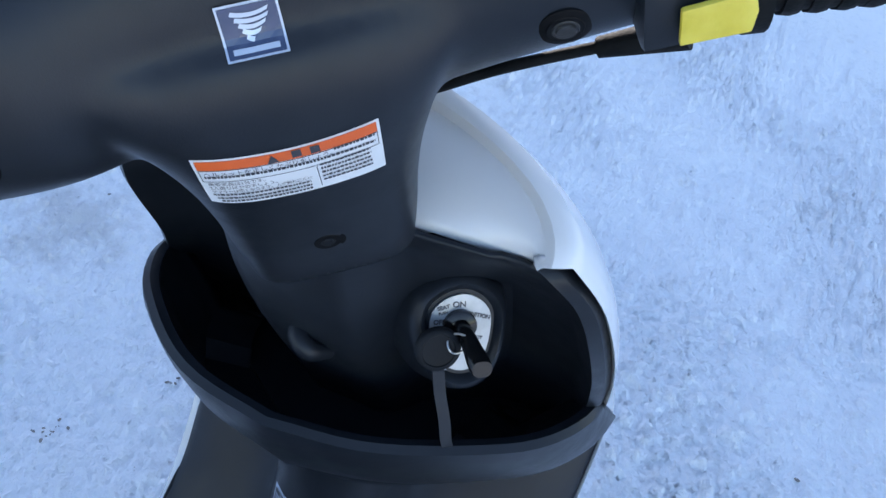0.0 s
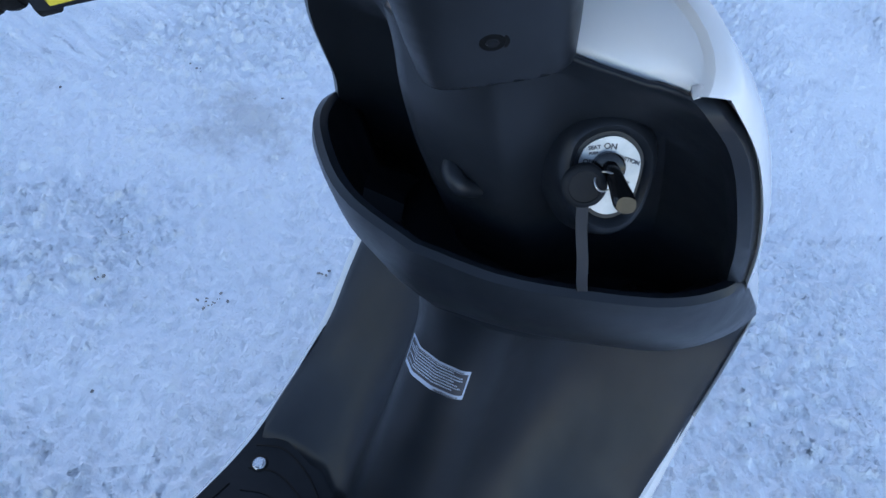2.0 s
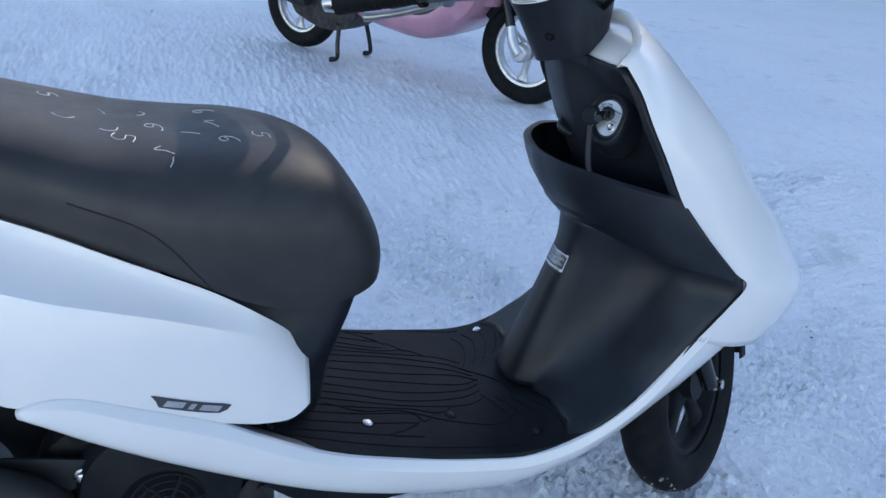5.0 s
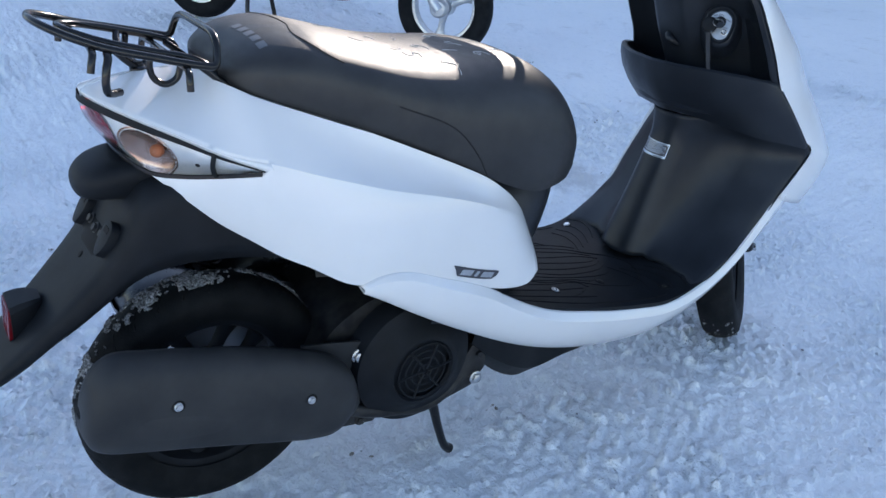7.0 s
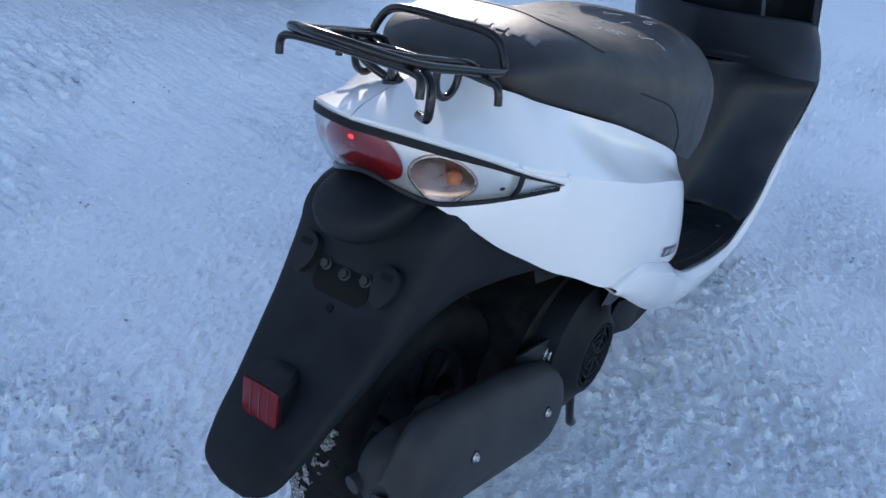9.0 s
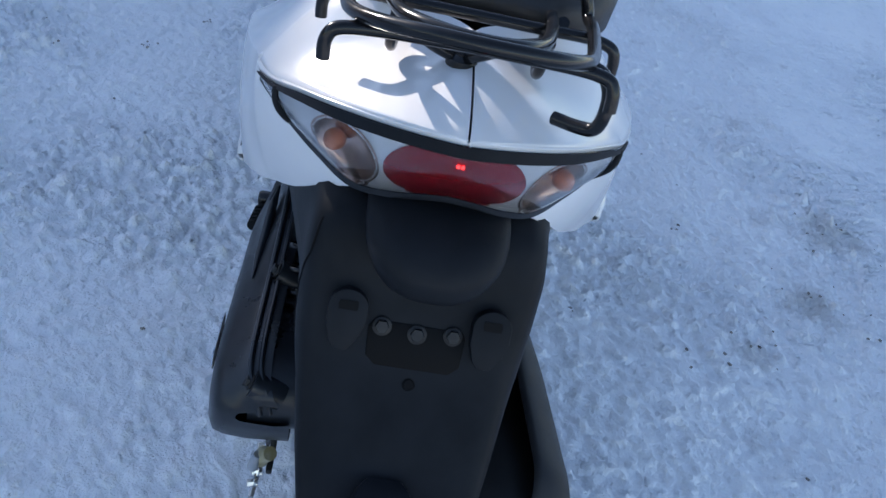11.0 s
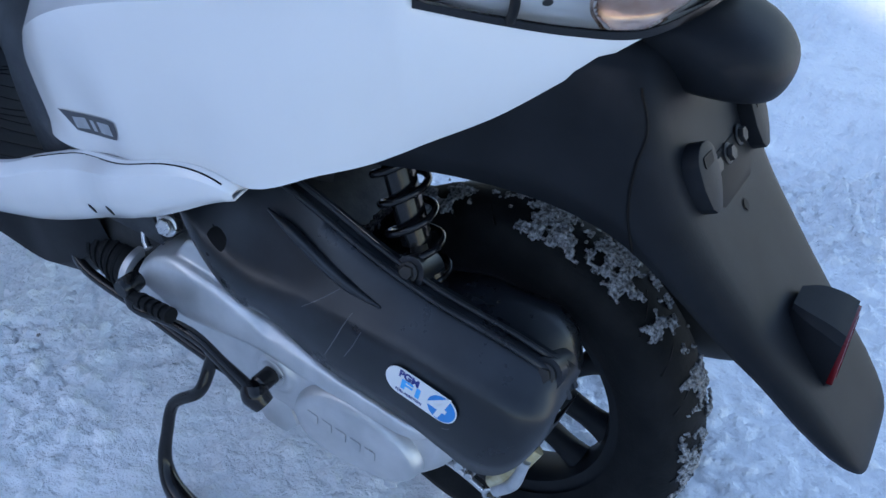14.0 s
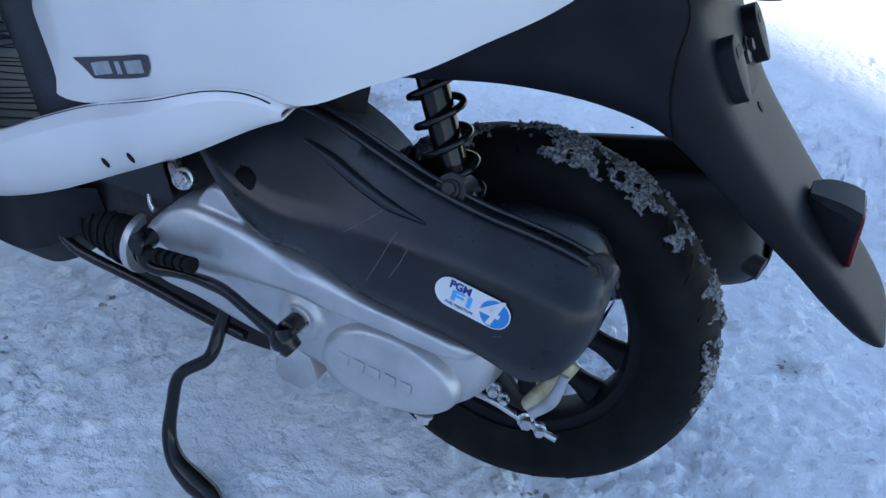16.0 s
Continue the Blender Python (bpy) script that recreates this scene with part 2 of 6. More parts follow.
def lathe(profile, centre, axis="y", n=48, bm=None):
    """Turns (radius, along) pairs round an axis through centre."""
    c = np.array(centre, float)
    rings = []
    for a in np.linspace(0, 2 * math.pi, n, endpoint=False):
        ca, sa = math.cos(a), math.sin(a)
        rings.append([c + {"y": (r * ca, w, r * sa), "x": (w, r * ca, r * sa), "z": (r * ca, r * sa, w)}[axis] for r, w in profile])
    return ring_sheet(rings, bm)


def smooth_step(t):
    t = min(max(t, 0.0), 1.0)
    return t * t * (3 - 2 * t)


def ring_sheet(rings, bm=None):
    bm = bm or bmesh.new()
    grid = [[bm.verts.new(p) for p in row] for row in rings]
    for i, a in enumerate(grid):
        b = grid[(i + 1) % len(grid)]
        for k in range(len(a) - 1):
            bm.faces.new((a[k], a[k + 1], b[k + 1], b[k]))
    bmesh.ops.remove_doubles(bm, verts=bm.verts, dist=1e-6)
    return bm


def slab(outline, thick, m=None, bevel=0.0, bm0=None):
    """An outline in the local xy plane, made thick along local z, placed by m."""
    bm = bmesh.new()
    f = bm.faces.new([bm.verts.new((x, y, 0)) for x, y in outline])
    ext = bmesh.ops.extrude_face_region(bm, geom=[f])
    bmesh.ops.translate(bm, verts=[v for v in ext["geom"] if isinstance(v, bmesh.types.BMVert)], vec=(0, 0, thick))
    if bevel:
        bmesh.ops.bevel(bm, geom=list(bm.edges), offset=bevel, segments=2, profile=0.6, affect="EDGES", clamp_overlap=True)
    if m is not None:
        bm.transform(m)
    if bm0 is not None:
        join(bm0, bm)
        return bm0
    return bm


def join(bm, other):
    me = bpy.data.meshes.new("tmp")
    other.to_mesh(me)
    other.free()
    bm.from_mesh(me)
    bpy.data.meshes.remove(me)
    return bm


def basis(origin, across, up):
    """A pose whose x runs along across and y along up."""
    x = Vector(across).normalized()
    z = x.cross(Vector(up)).normalized()
    y = z.cross(x)
    return Matrix.Translation(origin) @ Matrix((x, y, z)).transposed().to_4x4()


def surface_at(ob, origin, way):
    """The first place and normal on a mesh seen from origin along way."""
    dg = bpy.context.evaluated_depsgraph_get()
    hit, place, normal, _ = ob.evaluated_get(dg).ray_cast(Vector(origin), Vector(way).normalized())
    normal = normal if normal.dot(Vector(way)) < 0 else -normal
    return (place, normal) if hit else (Vector(origin), -Vector(way).normalized())


def bolt(centre, direction, r=0.007, h=0.005, bm=None, hexed=True):
    """A washer with a hexagon or round head on it."""
    z = Vector(direction).normalized()
    m = Matrix.Translation(centre) @ z.to_track_quat("Z", "Y").to_matrix().to_4x4()
    bm = bm or bmesh.new()
    for rad, lo, hi, seg in ((r * 1.35, -0.001, h * 0.3, 20), (r, h * 0.3, h, 6 if hexed else 20)):
        rings = [[m @ Vector((q * math.cos(a), q * math.sin(a), w)) for a in np.linspace(0, 2 * math.pi, seg, endpoint=False)] for q, w in ((rad, lo), (rad, hi - 0.0006), (rad * 0.9, hi))]
        sheet(rings, True, True, bm)
    return bm


def written(body, size, m, mat, parent, name="lettering", spread=1.0, bold=0.0):
    """Letters of the built-in font as a mesh, standing in the xy plane of m."""
    cu = bpy.data.curves.new("letters", "FONT")
    cu.body, cu.size, cu.align_x, cu.align_y, cu.extrude, cu.space_character, cu.offset = body, size, "CENTER", "CENTER", 0.0002, spread, bold
    ob = bpy.data.objects.new("letters", cu)
    scene.collection.objects.link(ob)
    bpy.context.view_layer.update()
    me = bpy.data.meshes.new_from_object(ob.evaluated_get(bpy.context.evaluated_depsgraph_get()))
    bpy.data.objects.remove(ob)
    me.transform(m)
    me.materials.clear()
    me.materials.append(mat)
    ob = new(name, me)
    ob.parent = parent
    ob.matrix_parent_inverse = parent.matrix_world.inverted()
    return ob


# ---- ground and an unseen building added to shade the yard ----
def tread_mark(x, y):
    """Short rows of blocks that a tyre has pressed into the snow."""
    s = 0.94 * (x - 0.72) - 0.34 * (y + 0.13)
    v = 0.34 * (x - 0.72) + 0.94 * (y + 0.13)
    inside = min(max((0.26 - abs(s)) / 0.08, 0), 1) * min(max((0.10 - abs(v)) / 0.03, 0), 1)
    return 0.007 * inside * min(max(0.5 + 1.3 * math.sin(s * 150 + 2.5 * math.sin(v * 60)), 0), 1)


def ground_height(x, y):
    v = Vector((x, y, 0))
    s = min(max((0.64 * x + 0.77 * y - 1.25) / 1.45, 0.0), 1.0)
    bank = 0.15 * s * s * (3 - 2 * s)
    near = min(max((3.0 - abs(x - 0.8)) / 0.5, 0), 1) * min(max((3.2 - abs(y - 1.0)) / 0.5, 0), 1)
    # crumbs of broken snow, thick in some places and trodden flat in others
    w = Vector((0.8 * x + 0.6 * y, 1.5 * (0.8 * y - 0.6 * x), 2.0))
    loose = min(max(0.55 + 1.3 * noise.noise(v * 2.3 + Vector((3, 1, 5))), 0.45), 1.0)
    crumb = max(0.0, 0.7 * noise.noise(w * 20.0) + noise.noise(w * 41.0) + 0.5 * noise.noise(w * 85.0) + 0.05)
    lump = 0.0075 * smooth_step(noise.noise(w * 47.0 + Vector((5, 8, 1))) / 0.24) + 0.0045 * smooth_step(noise.noise(w * 98.0) / 0.26) - 0.005
    pit = max(0.0, noise.noise(w * 13.0 + Vector((9, 2, 4))) + 0.4 * noise.noise(w * 37.0) - 0.15)
    return 0.010 * noise.noise(v * 3.1) + 0.007 * noise.noise(v * 9.0 + Vector((7, 3, 1))) + near * loose * (0.018 * crumb - 0.012 * pit + lump) + tread_mark(x, y) - 0.007 + bank


def build_ground():
    near = np.r_[np.arange(-1.7, -0.7, 0.025), np.arange(-0.7, 2.0, 0.006), np.arange(2.0, 3.4, 0.025)]
    xs = np.r_[[-400, -150, -60, -25, -12, -7, -4.5, -3.2, -2.4, -2.0], near, [3.5, 3.7, 4.0, 4.5, 5.2, 6.5, 9, 14, 25, 60, 150, 400]]
    neary = np.r_[np.arange(-2.2, -1.0, 0.025), np.arange(-1.0, 1.2, 0.006), np.arange(1.2, 4.2, 0.03)]
    ys = np.r_[[-400, -150, -60, -25, -12, -7, -4.5, -3.2, -2.6], neary, [4.3, 4.6, 5.0, 5.6, 6.5, 9, 14, 25, 60, 150, 400]]
    verts = [(x, y, ground_height(x, y)) for y in ys for x in xs]
    n = len(xs)
    faces = [(j * n + i, j * n + i + 1, (j + 1) * n + i + 1, (j + 1) * n + i) for j in range(len(ys) - 1) for i in range(n - 1)]
    me = bpy.data.meshes.new("ground")
    me.from_pydata(verts, [], faces)
    me.polygons.foreach_set("use_smooth", [True] * len(faces))
    me.materials.append(SNOW)
    tagged(new("ground", me), "trodden bluish snow with grey dirt and tracks", "snow", kind="structure")


build_ground()

WALL_PLASTER = grain(vary(material("grey_plaster", (0.27, 0.28, 0.30), 0.8), (0.24, 0.25, 0.27), (0.30, 0.31, 0.33), 2), 60, 0.4, 0.004)


def build_wall():
    """An unseen long low building, added between the sun and the yard to cast its shade."""
    # out of every view; height and distance set where the sun's edge falls
    far, high, long_, deep = 16.0, 7.318, 80.0, 6.0
    bm = bmesh.new()
    bmesh.ops.create_cube(bm, size=1, matrix=Matrix.Diagonal((deep, long_, high, 1)))
    bmesh.ops.bevel(bm, geom=list(bm.edges), offset=0.03, segments=1, affect="EDGES")
    c = Vector((math.cos(SUN_AZ), math.sin(SUN_AZ), 0)) * (far + deep / 2)
    bm.transform(Matrix.Translation((c.x, c.y, high / 2 - 0.05)) @ Matrix.Rotation(SUN_AZ, 4, "Z"))
    tagged(part("wall_south", bm, WALL_PLASTER), "unseen long low building wall added to shade the yard", "building", kind="structure")


build_wall()

# ---- the white scooter ----
scooter = thing("scooter", "white and black motor scooter parked on its centre stand in snow", "scooter")

# Lines of the bodywork on one side: along, half width, height
SEAM = [(0.0, 0.085, 0.668), (0.04, 0.105, 0.655), (0.08, 0.118, 0.642), (0.13, 0.130, 0.625), (0.18, 0.140, 0.608), (0.24, 0.152, 0.584), (0.30, 0.160, 0.559), (0.35, 0.162, 0.535), (0.40, 0.155, 0.500), (0.438, 0.140, 0.465), (0.462, 0.128, 0.43)]
CREASE = [(0.0, 0.146, 0.602), (0.025, 0.154, 0.594), (0.08, 0.170, 0.578), (0.13, 0.181, 0.564), (0.18, 0.188, 0.550), (0.24, 0.192, 0.536), (0.30, 0.190, 0.519), (0.35, 0.183, 0.500), (0.40, 0.168, 0.476), (0.438, 0.149, 0.452), (0.466, 0.132, 0.42)]
LOWER = [(0.0, 0.115, 0.508), (0.025, 0.132, 0.487), (0.08, 0.165, 0.452), (0.13, 0.188, 0.428), (0.18, 0.197, 0.428), (0.24, 0.198, 0.412), (0.30, 0.194, 0.393), (0.35, 0.190, 0.377), (0.40, 0.183, 0.363), (0.440, 0.175, 0.360), (0.463, 0.166, 0.372)]
# Rim of the tail over the lamp, and the lamp's lower line, from its tip to the middle of the tail
LAMP_TOP = [(0.025, 0.1535, 0.583), (-0.02, 0.136, 0.600), (-0.06, 0.113, 0.618), (-0.10, 0.081, 0.634), (-0.125, 0.049, 0.643), (-0.138, 0.018, 0.647), (-0.140, 0.0, 0.647)]
LAMP_LOW = [(0.022, 0.1515, 0.580), (-0.018, 0.124, 0.573), (-0.052, 0.095, 0.567), (-0.082, 0.068, 0.566), (-0.103, 0.040, 0.577), (-0.112, 0.016, 0.586), (-0.113, 0.0, 0.588)]


def side(points, s):
    return [(x, s * y, z) for x, y, z in points]


def sway(ob):
    """The front shield sits a little to the right of the wheels' line higher up."""
    for v in ob.data.vertices:
        v.co.y -= 0.011 * min(max((v.co.z - 0.30) / 0.35, 0.0), 1.0) * min(max((v.co.x - 0.78) / 0.08, 0.0), 1.0)
        v.co.y -= 0.015 * smooth_step((v.co.y - 0.06) / 0.08) * smooth_step((v.co.z - 0.615) / 0.06)
    return ob


def solid(ob, thickness=0.003, offset=-1.0):
    m = ob.modifiers.new("thickness", "SOLIDIFY")
    m.thickness, m.offset = thickness, offset
    return ob


# the shared crease, then the tail: inner and outer line above it, the lamp's lower line and the end below it
JOINT = CREASE[:1:-1] + [(0.050, 0.1605, 0.5870), (0.030, 0.1555, 0.5925)]
JOINT_IN = SEAM[:1:-1] + [(0.050, 0.109, 0.652), (0.030, 0.101, 0.659)]
JOINT_END = LOWER[:1:-1] + [(0.050, 0.149, 0.465), (0.030, 0.138, 0.477)]
TAIL_IN = [JOINT_IN[-1], (0.012, 0.088, 0.667), (-0.004, 0.060, 0.672), (-0.008, 0.030, 0.675), (-0.03, 0.0008, 0.6755), (-0.065, 0.0008, 0.672), (-0.10, 0.0008, 0.666), (-0.127, 0.0008, 0.6585), (-0.1405, 0.0008, 0.6521)]
TAIL_OUT = [JOINT[-1], (0.004, 0.147, 0.598), (-0.02, 0.1365, 0.6055), (-0.04, 0.126, 0.6145), (-0.06, 0.1135, 0.6230), (-0.10, 0.0815, 0.6390), (-0.125, 0.0495, 0.6482), (-0.1385, 0.0185, 0.6522), (-0.1405, 0.001, 0.6523)]
TIP_TOP = [JOINT[-1]] + LAMP_LOW[0:4]
TIP_END = [JOINT_END[-1], (0.018, 0.132, 0.485), (-0.018, 0.113, 0.508), (-0.050, 0.094, 0.535), (-0.084, 0.067, 0.5635)]


def drawn_in(x):
    """How far the drive side's lower panels stand in from the other side's."""
    return (0.019 * smooth_step((x - 0.06) / 0.12) + 0.015 * smooth_step((x - 0.24) / 0.11)) * smooth_step((0.80 - x) / 0.30)


def build_side_cover(s):
    def two(first, second, n, m):
        return np.vstack([spline(first, n), spline(second, m)[1:]])

    rows = []
    for a, b in zip(two(JOINT_IN, TAIL_IN, 44, 34), two(JOINT, TAIL_OUT, 44, 34)):
        wide = min(1.0, np.linalg.norm(b - a) / 0.09)
        r = [a + (0, -0.012 if a[1] > 0.02 else 0, -0.008), a]
        scoop = wide * (min(max((a[0] - 0.03) / 0.12, 0), 1) * min(max((0.43 - a[0]) / 0.1, 0), 1) * 1.2 - 0.2)
        r += [a + (b - a) * t - scoop * np.array((0, 0.007, 0.010)) * math.sin(math.pi * t ** 0.75) for t in (0.12, 0.25, 0.4, 0.55, 0.7, 0.84, 0.94)]
        rows.append(r + [b])
    bm = sheet([side(r, s) for r in rows])
    rows = []
    for k, (a, b) in enumerate(zip(two(JOINT, TIP_TOP, 44, 18), two(JOINT_END, TIP_END, 44, 18))):
        wide = min(1.0, np.linalg.norm(b - a) / 0.11)
        r = [a]
        r += [a + (b - a) * t + (0, 0.008 * wide * math.sin(math.pi * t) ** 0.8, 0) for t in (0.06, 0.12, 0.22, 0.35, 0.5, 0.65, 0.8, 0.9, 0.96)]
        r += [b, b + (0, -0.012, 0.002)]
        if s > 0:
            r = [p - (0, drawn_in(p[0]) * t, 0) for p, t in zip(r, (0, 0.06, 0.13, 0.27, 0.46, 0.65, 0.81, 0.93, 0.98, 1, 1, 1))]
        rows.append(r)
    sheet([side(r, s) for r in rows], bm=bm)
    rim = spline([(0.034, 0.1570, 0.5825)] + LAMP_TOP, 44)
    sheet([side([e - (0, 0.0002, 0.0002), u + (-0.0006, 0.0009, 0.0036), u + (0, 0.0005, 0.0012), u, u + (0.004, -0.006, 0)], s) for u, e in zip(rim, spline(TAIL_OUT, 44))], bm=bm)
    bmesh.ops.remove_doubles(bm, verts=bm.verts, dist=0.0004)
    if s > 0:
        # the drive side's panel ends a little further back
        for v in bm.verts:
            v.co.x -= 0.034 * smooth_step((v.co.x - 0.16) / 0.28)
    return solid(part("side_cover", bm, WHITE, scooter, "glossy white rear side cover", 22), 0.0022)


COVER = {s: build_side_cover(s) for s in (-1, 1)}

# ---- white skirt below the floor and front cover ----
SKIRT_TOP = [(0.140, 0.196, 0.424), (0.165, 0.200, 0.436), (0.20, 0.201, 0.437), (0.26, 0.200, 0.415), (0.346, 0.192, 0.378), (0.40, 0.186, 0.345), (0.48, 0.184, 0.305), (0.587, 0.183, 0.277), (0.70, 0.180, 0.255), (0.782, 0.178, 0.247), (0.86, 0.179, 0.268), (0.943, 0.180, 0.325), (1.0, 0.182, 0.405), (1.068, 0.186, 0.507)]
# on the drive side the rear of the skirt meets the cover a little lower
SKIRT_TOP_DRIVE = [(0.140, 0.196, 0.424), (0.165, 0.201, 0.4285), (0.20, 0.202, 0.4235), (0.26, 0.201, 0.4005), (0.323, 0.193, 0.3755), (0.36, 0.187, 0.361), (0.42, 0.184, 0.334)] + SKIRT_TOP[6:]
SKIRT_LOW = [(0.142, 0.195, 0.418), (0.17, 0.197, 0.403), (0.21, 0.196, 0.378), (0.28, 0.188, 0.335), (0.362, 0.176, 0.288), (0.43, 0.166, 0.252), (0.50, 0.158, 0.222), (0.60, 0.146, 0.190), (0.70, 0.136, 0.170), (0.78, 0.130, 0.168), (0.87, 0.126, 0.192), (0.95, 0.122, 0.235), (1.04, 0.116, 0.285), (1.12, 0.108, 0.34)]


def build_skirt(s):
    rows = []
    for u, v in zip(spline(SKIRT_TOP if s < 0 else SKIRT_TOP_DRIVE, 60), spline(SKIRT_LOW, 60)):
        if s > 0:
            ku, kv = drawn_in(u[0]), drawn_in(v[0])
            u, v = u - (0, ku, 0), v - (0, kv, 0)
        r = [u + (0, -0.02, -0.004), u + (0, -0.003, 0), u + (0, 0.0005, -0.0008)]
        k = min(1, np.linalg.norm(u - v) / 0.08)
        for t, out in ((0.13, 0.0120), (0.15, 0.0134), (0.24, 0.0150), (0.4, 0.0172), (0.6, 0.0170), (0.8, 0.0125), (0.94, 0.0045)):
            r.append(u + (v - u) * t + (0, out * k, 0))
        if s > 0:
            v = v + (0, 0, 0.010 * smooth_step((v[0] - 0.22) / 0.15) * smooth_step((0.9 - v[0]) / 0.3))
        rows.append(r + [v, v + (0, -0.015, 0.004)])
    if s > 0:
        # dark bead paints the shadow line in the gap above the skirt
        gap = [(p[2][0], p[2][1] + 0.0006, p[2][2] + 0.0014) for p in rows[1:22]]
        part("panel_gap", tube(gap, 0.0010, 40, 6), HOLE, scooter, "thin dark bead for the shadow line between cover and skirt")
    return solid(part("floor_skirt", sheet([side(r, s) for r in rows]), WHITE, scooter, "glossy white skirt along the floorboard", 22), 0.0022)


SKIRT = {s: build_skirt(s) for s in (-1, 1)}

EDGE = [(0.841, 0.138, 0.796), (0.857, 0.153, 0.768), (0.872, 0.164, 0.735), (0.902, 0.171, 0.685), (0.940, 0.173, 0.625), (0.985, 0.178, 0.575), (1.04, 0.184, 0.526), (1.067, 0.185, 0.505), (1.045, 0.185, 0.468), (1.01, 0.183, 0.42)]
NOSE = [(0.905, 0, 0.842), (0.952, 0, 0.808), (0.998, 0, 0.766), (1.07, 0, 0.694), (1.14, 0, 0.615), (1.20, 0, 0.555), (1.25, 0, 0.49), (1.275, 0, 0.45), (1.265, 0, 0.40), (1.23, 0, 0.355)]


def build_front_cover():
    rows = []
    for e, n in zip(spline(EDGE, 44), spline(NOSE, 44)):
        e = e + (-0.001, 0.002, 0)
        half = [e + (0.006, -0.006, 0), e]
        for t in np.linspace(0.06, 1, 13):
            a = t * math.pi / 2
            half.append((e[0] + (n[0] - e[0]) * math.sin(a) ** 1.25, e[1] * math.cos(a) ** (0.72 + 0.6 * min(max((e[2] - 0.66) / 0.13, 0), 1)), e[2] + (n[2] - e[2]) * math.sin(a)))
        rows.append(side(half, 1) + side(half[:-1], -1)[::-1])
    # the sloping face between the crest and the lock panel
    crest = [np.array(p) for p in rows[0]]
    foot = [np.array((0.848 - 0.020 * (1 - abs(q)), 0.132 * q, 0.784 + 0.012 * (1 - abs(q)))) for q in (1 - 2 * k / (len(crest) - 1) for k in range(len(crest)))]
    hub = np.array((0.852, 0.0, 0.775))
    edge = []
    for c in crest:
        back = (hub - c) * (0, 1, 1)
        edge.append(c + back / (np.linalg.norm(back) + 1e-9) * 0.014 + (-0.005, 0, 0))
    face = [[f + (c - f) * t + (0, 0, 0.004 * math.sin(math.pi * t)) for f, c in zip(foot, edge)] for t in np.linspace(0, 1, 9)]
    band = [[e + (c - e) * t + (-0.004 * math.sin(math.pi * t), 0, 0.002 * math.sin(math.pi * t)) for e, c in zip(edge, crest)] for t in (0.12, 0.4, 0.7)]
    rows = face + band + rows
    return solid(sway(part("front_cover", sheet(rows), WHITE, scooter, "glossy white front leg shield cover", 40)), 0.0025)


build_front_cover()


# ---- black inner leg shield, pocket and floor ----
def build_inner_shield():
    # rings from the middle outwards: column, hollow, rim of the shield
    rows = []
    # height, x of the column front, half width of column, x of hollow, half width at rim, x at rim
    for z, xc, wc, xh, wr, xr, zr in [
        (0.275, 0.800, 0.050, 0.845, 0.176, 0.850, 0.262), (0.33, 0.819, 0.047, 0.900, 0.177, 0.952, 0.333), (0.39, 0.838, 0.043, 0.945, 0.179, 0.993, 0.395),
        (0.45, 0.856, 0.041, 0.972, 0.181, 1.030, 0.45), (0.50, 0.870, 0.042, 0.980, 0.183, 1.060, 0.500), (0.545, 0.871, 0.050, 0.955, 0.181, 1.015, 0.543)]:
        half = [(xc, 0, z), (xc + 0.003, wc * 0.5, z), (xc + 0.014, wc * 0.85, z), (xc + 0.034, wc * 1.05, z), (xc + (xh - xc) * 0.7, wc * 1.3, z), (xh, wc * 1.6 + 0.01, z), (xh + (xr - xh) * 0.22, wr * 0.60, z * 0.7 + zr * 0.3), (xh + (xr - xh) * 0.42, wr * 0.80, z * 0.4 + zr * 0.6), (xr - 0.013, wr - 0.010, zr), (xr - 0.006, wr - 0.001, zr), (xr + 0.003, wr + 0.003, zr)]
        rows.append([(x, -y, q) for x, y, q in half[::-1]] + half[1:])
    bm = loft(rows, 30)
    return solid(sway(part("inner_leg_shield", bm, BLACK, scooter, "black plastic inner leg shield", 50)), 0.003, 1.0)


build_inner_shield()

RIM = [(0.940, 0.171, 0.628), (0.910, 0.166, 0.634), (0.873, 0.146, 0.640), (0.842, 0.108, 0.642), (0.817, 0.058, 0.641), (0.807, 0.0, 0.640)]
UNDER = [(1.062, 0.183, 0.508), (1.01, 0.172, 0.520), (0.955, 0.145, 0.530), (0.905, 0.095, 0.545), (0.872, 0.048, 0.553), (0.858, 0.0, 0.553)]


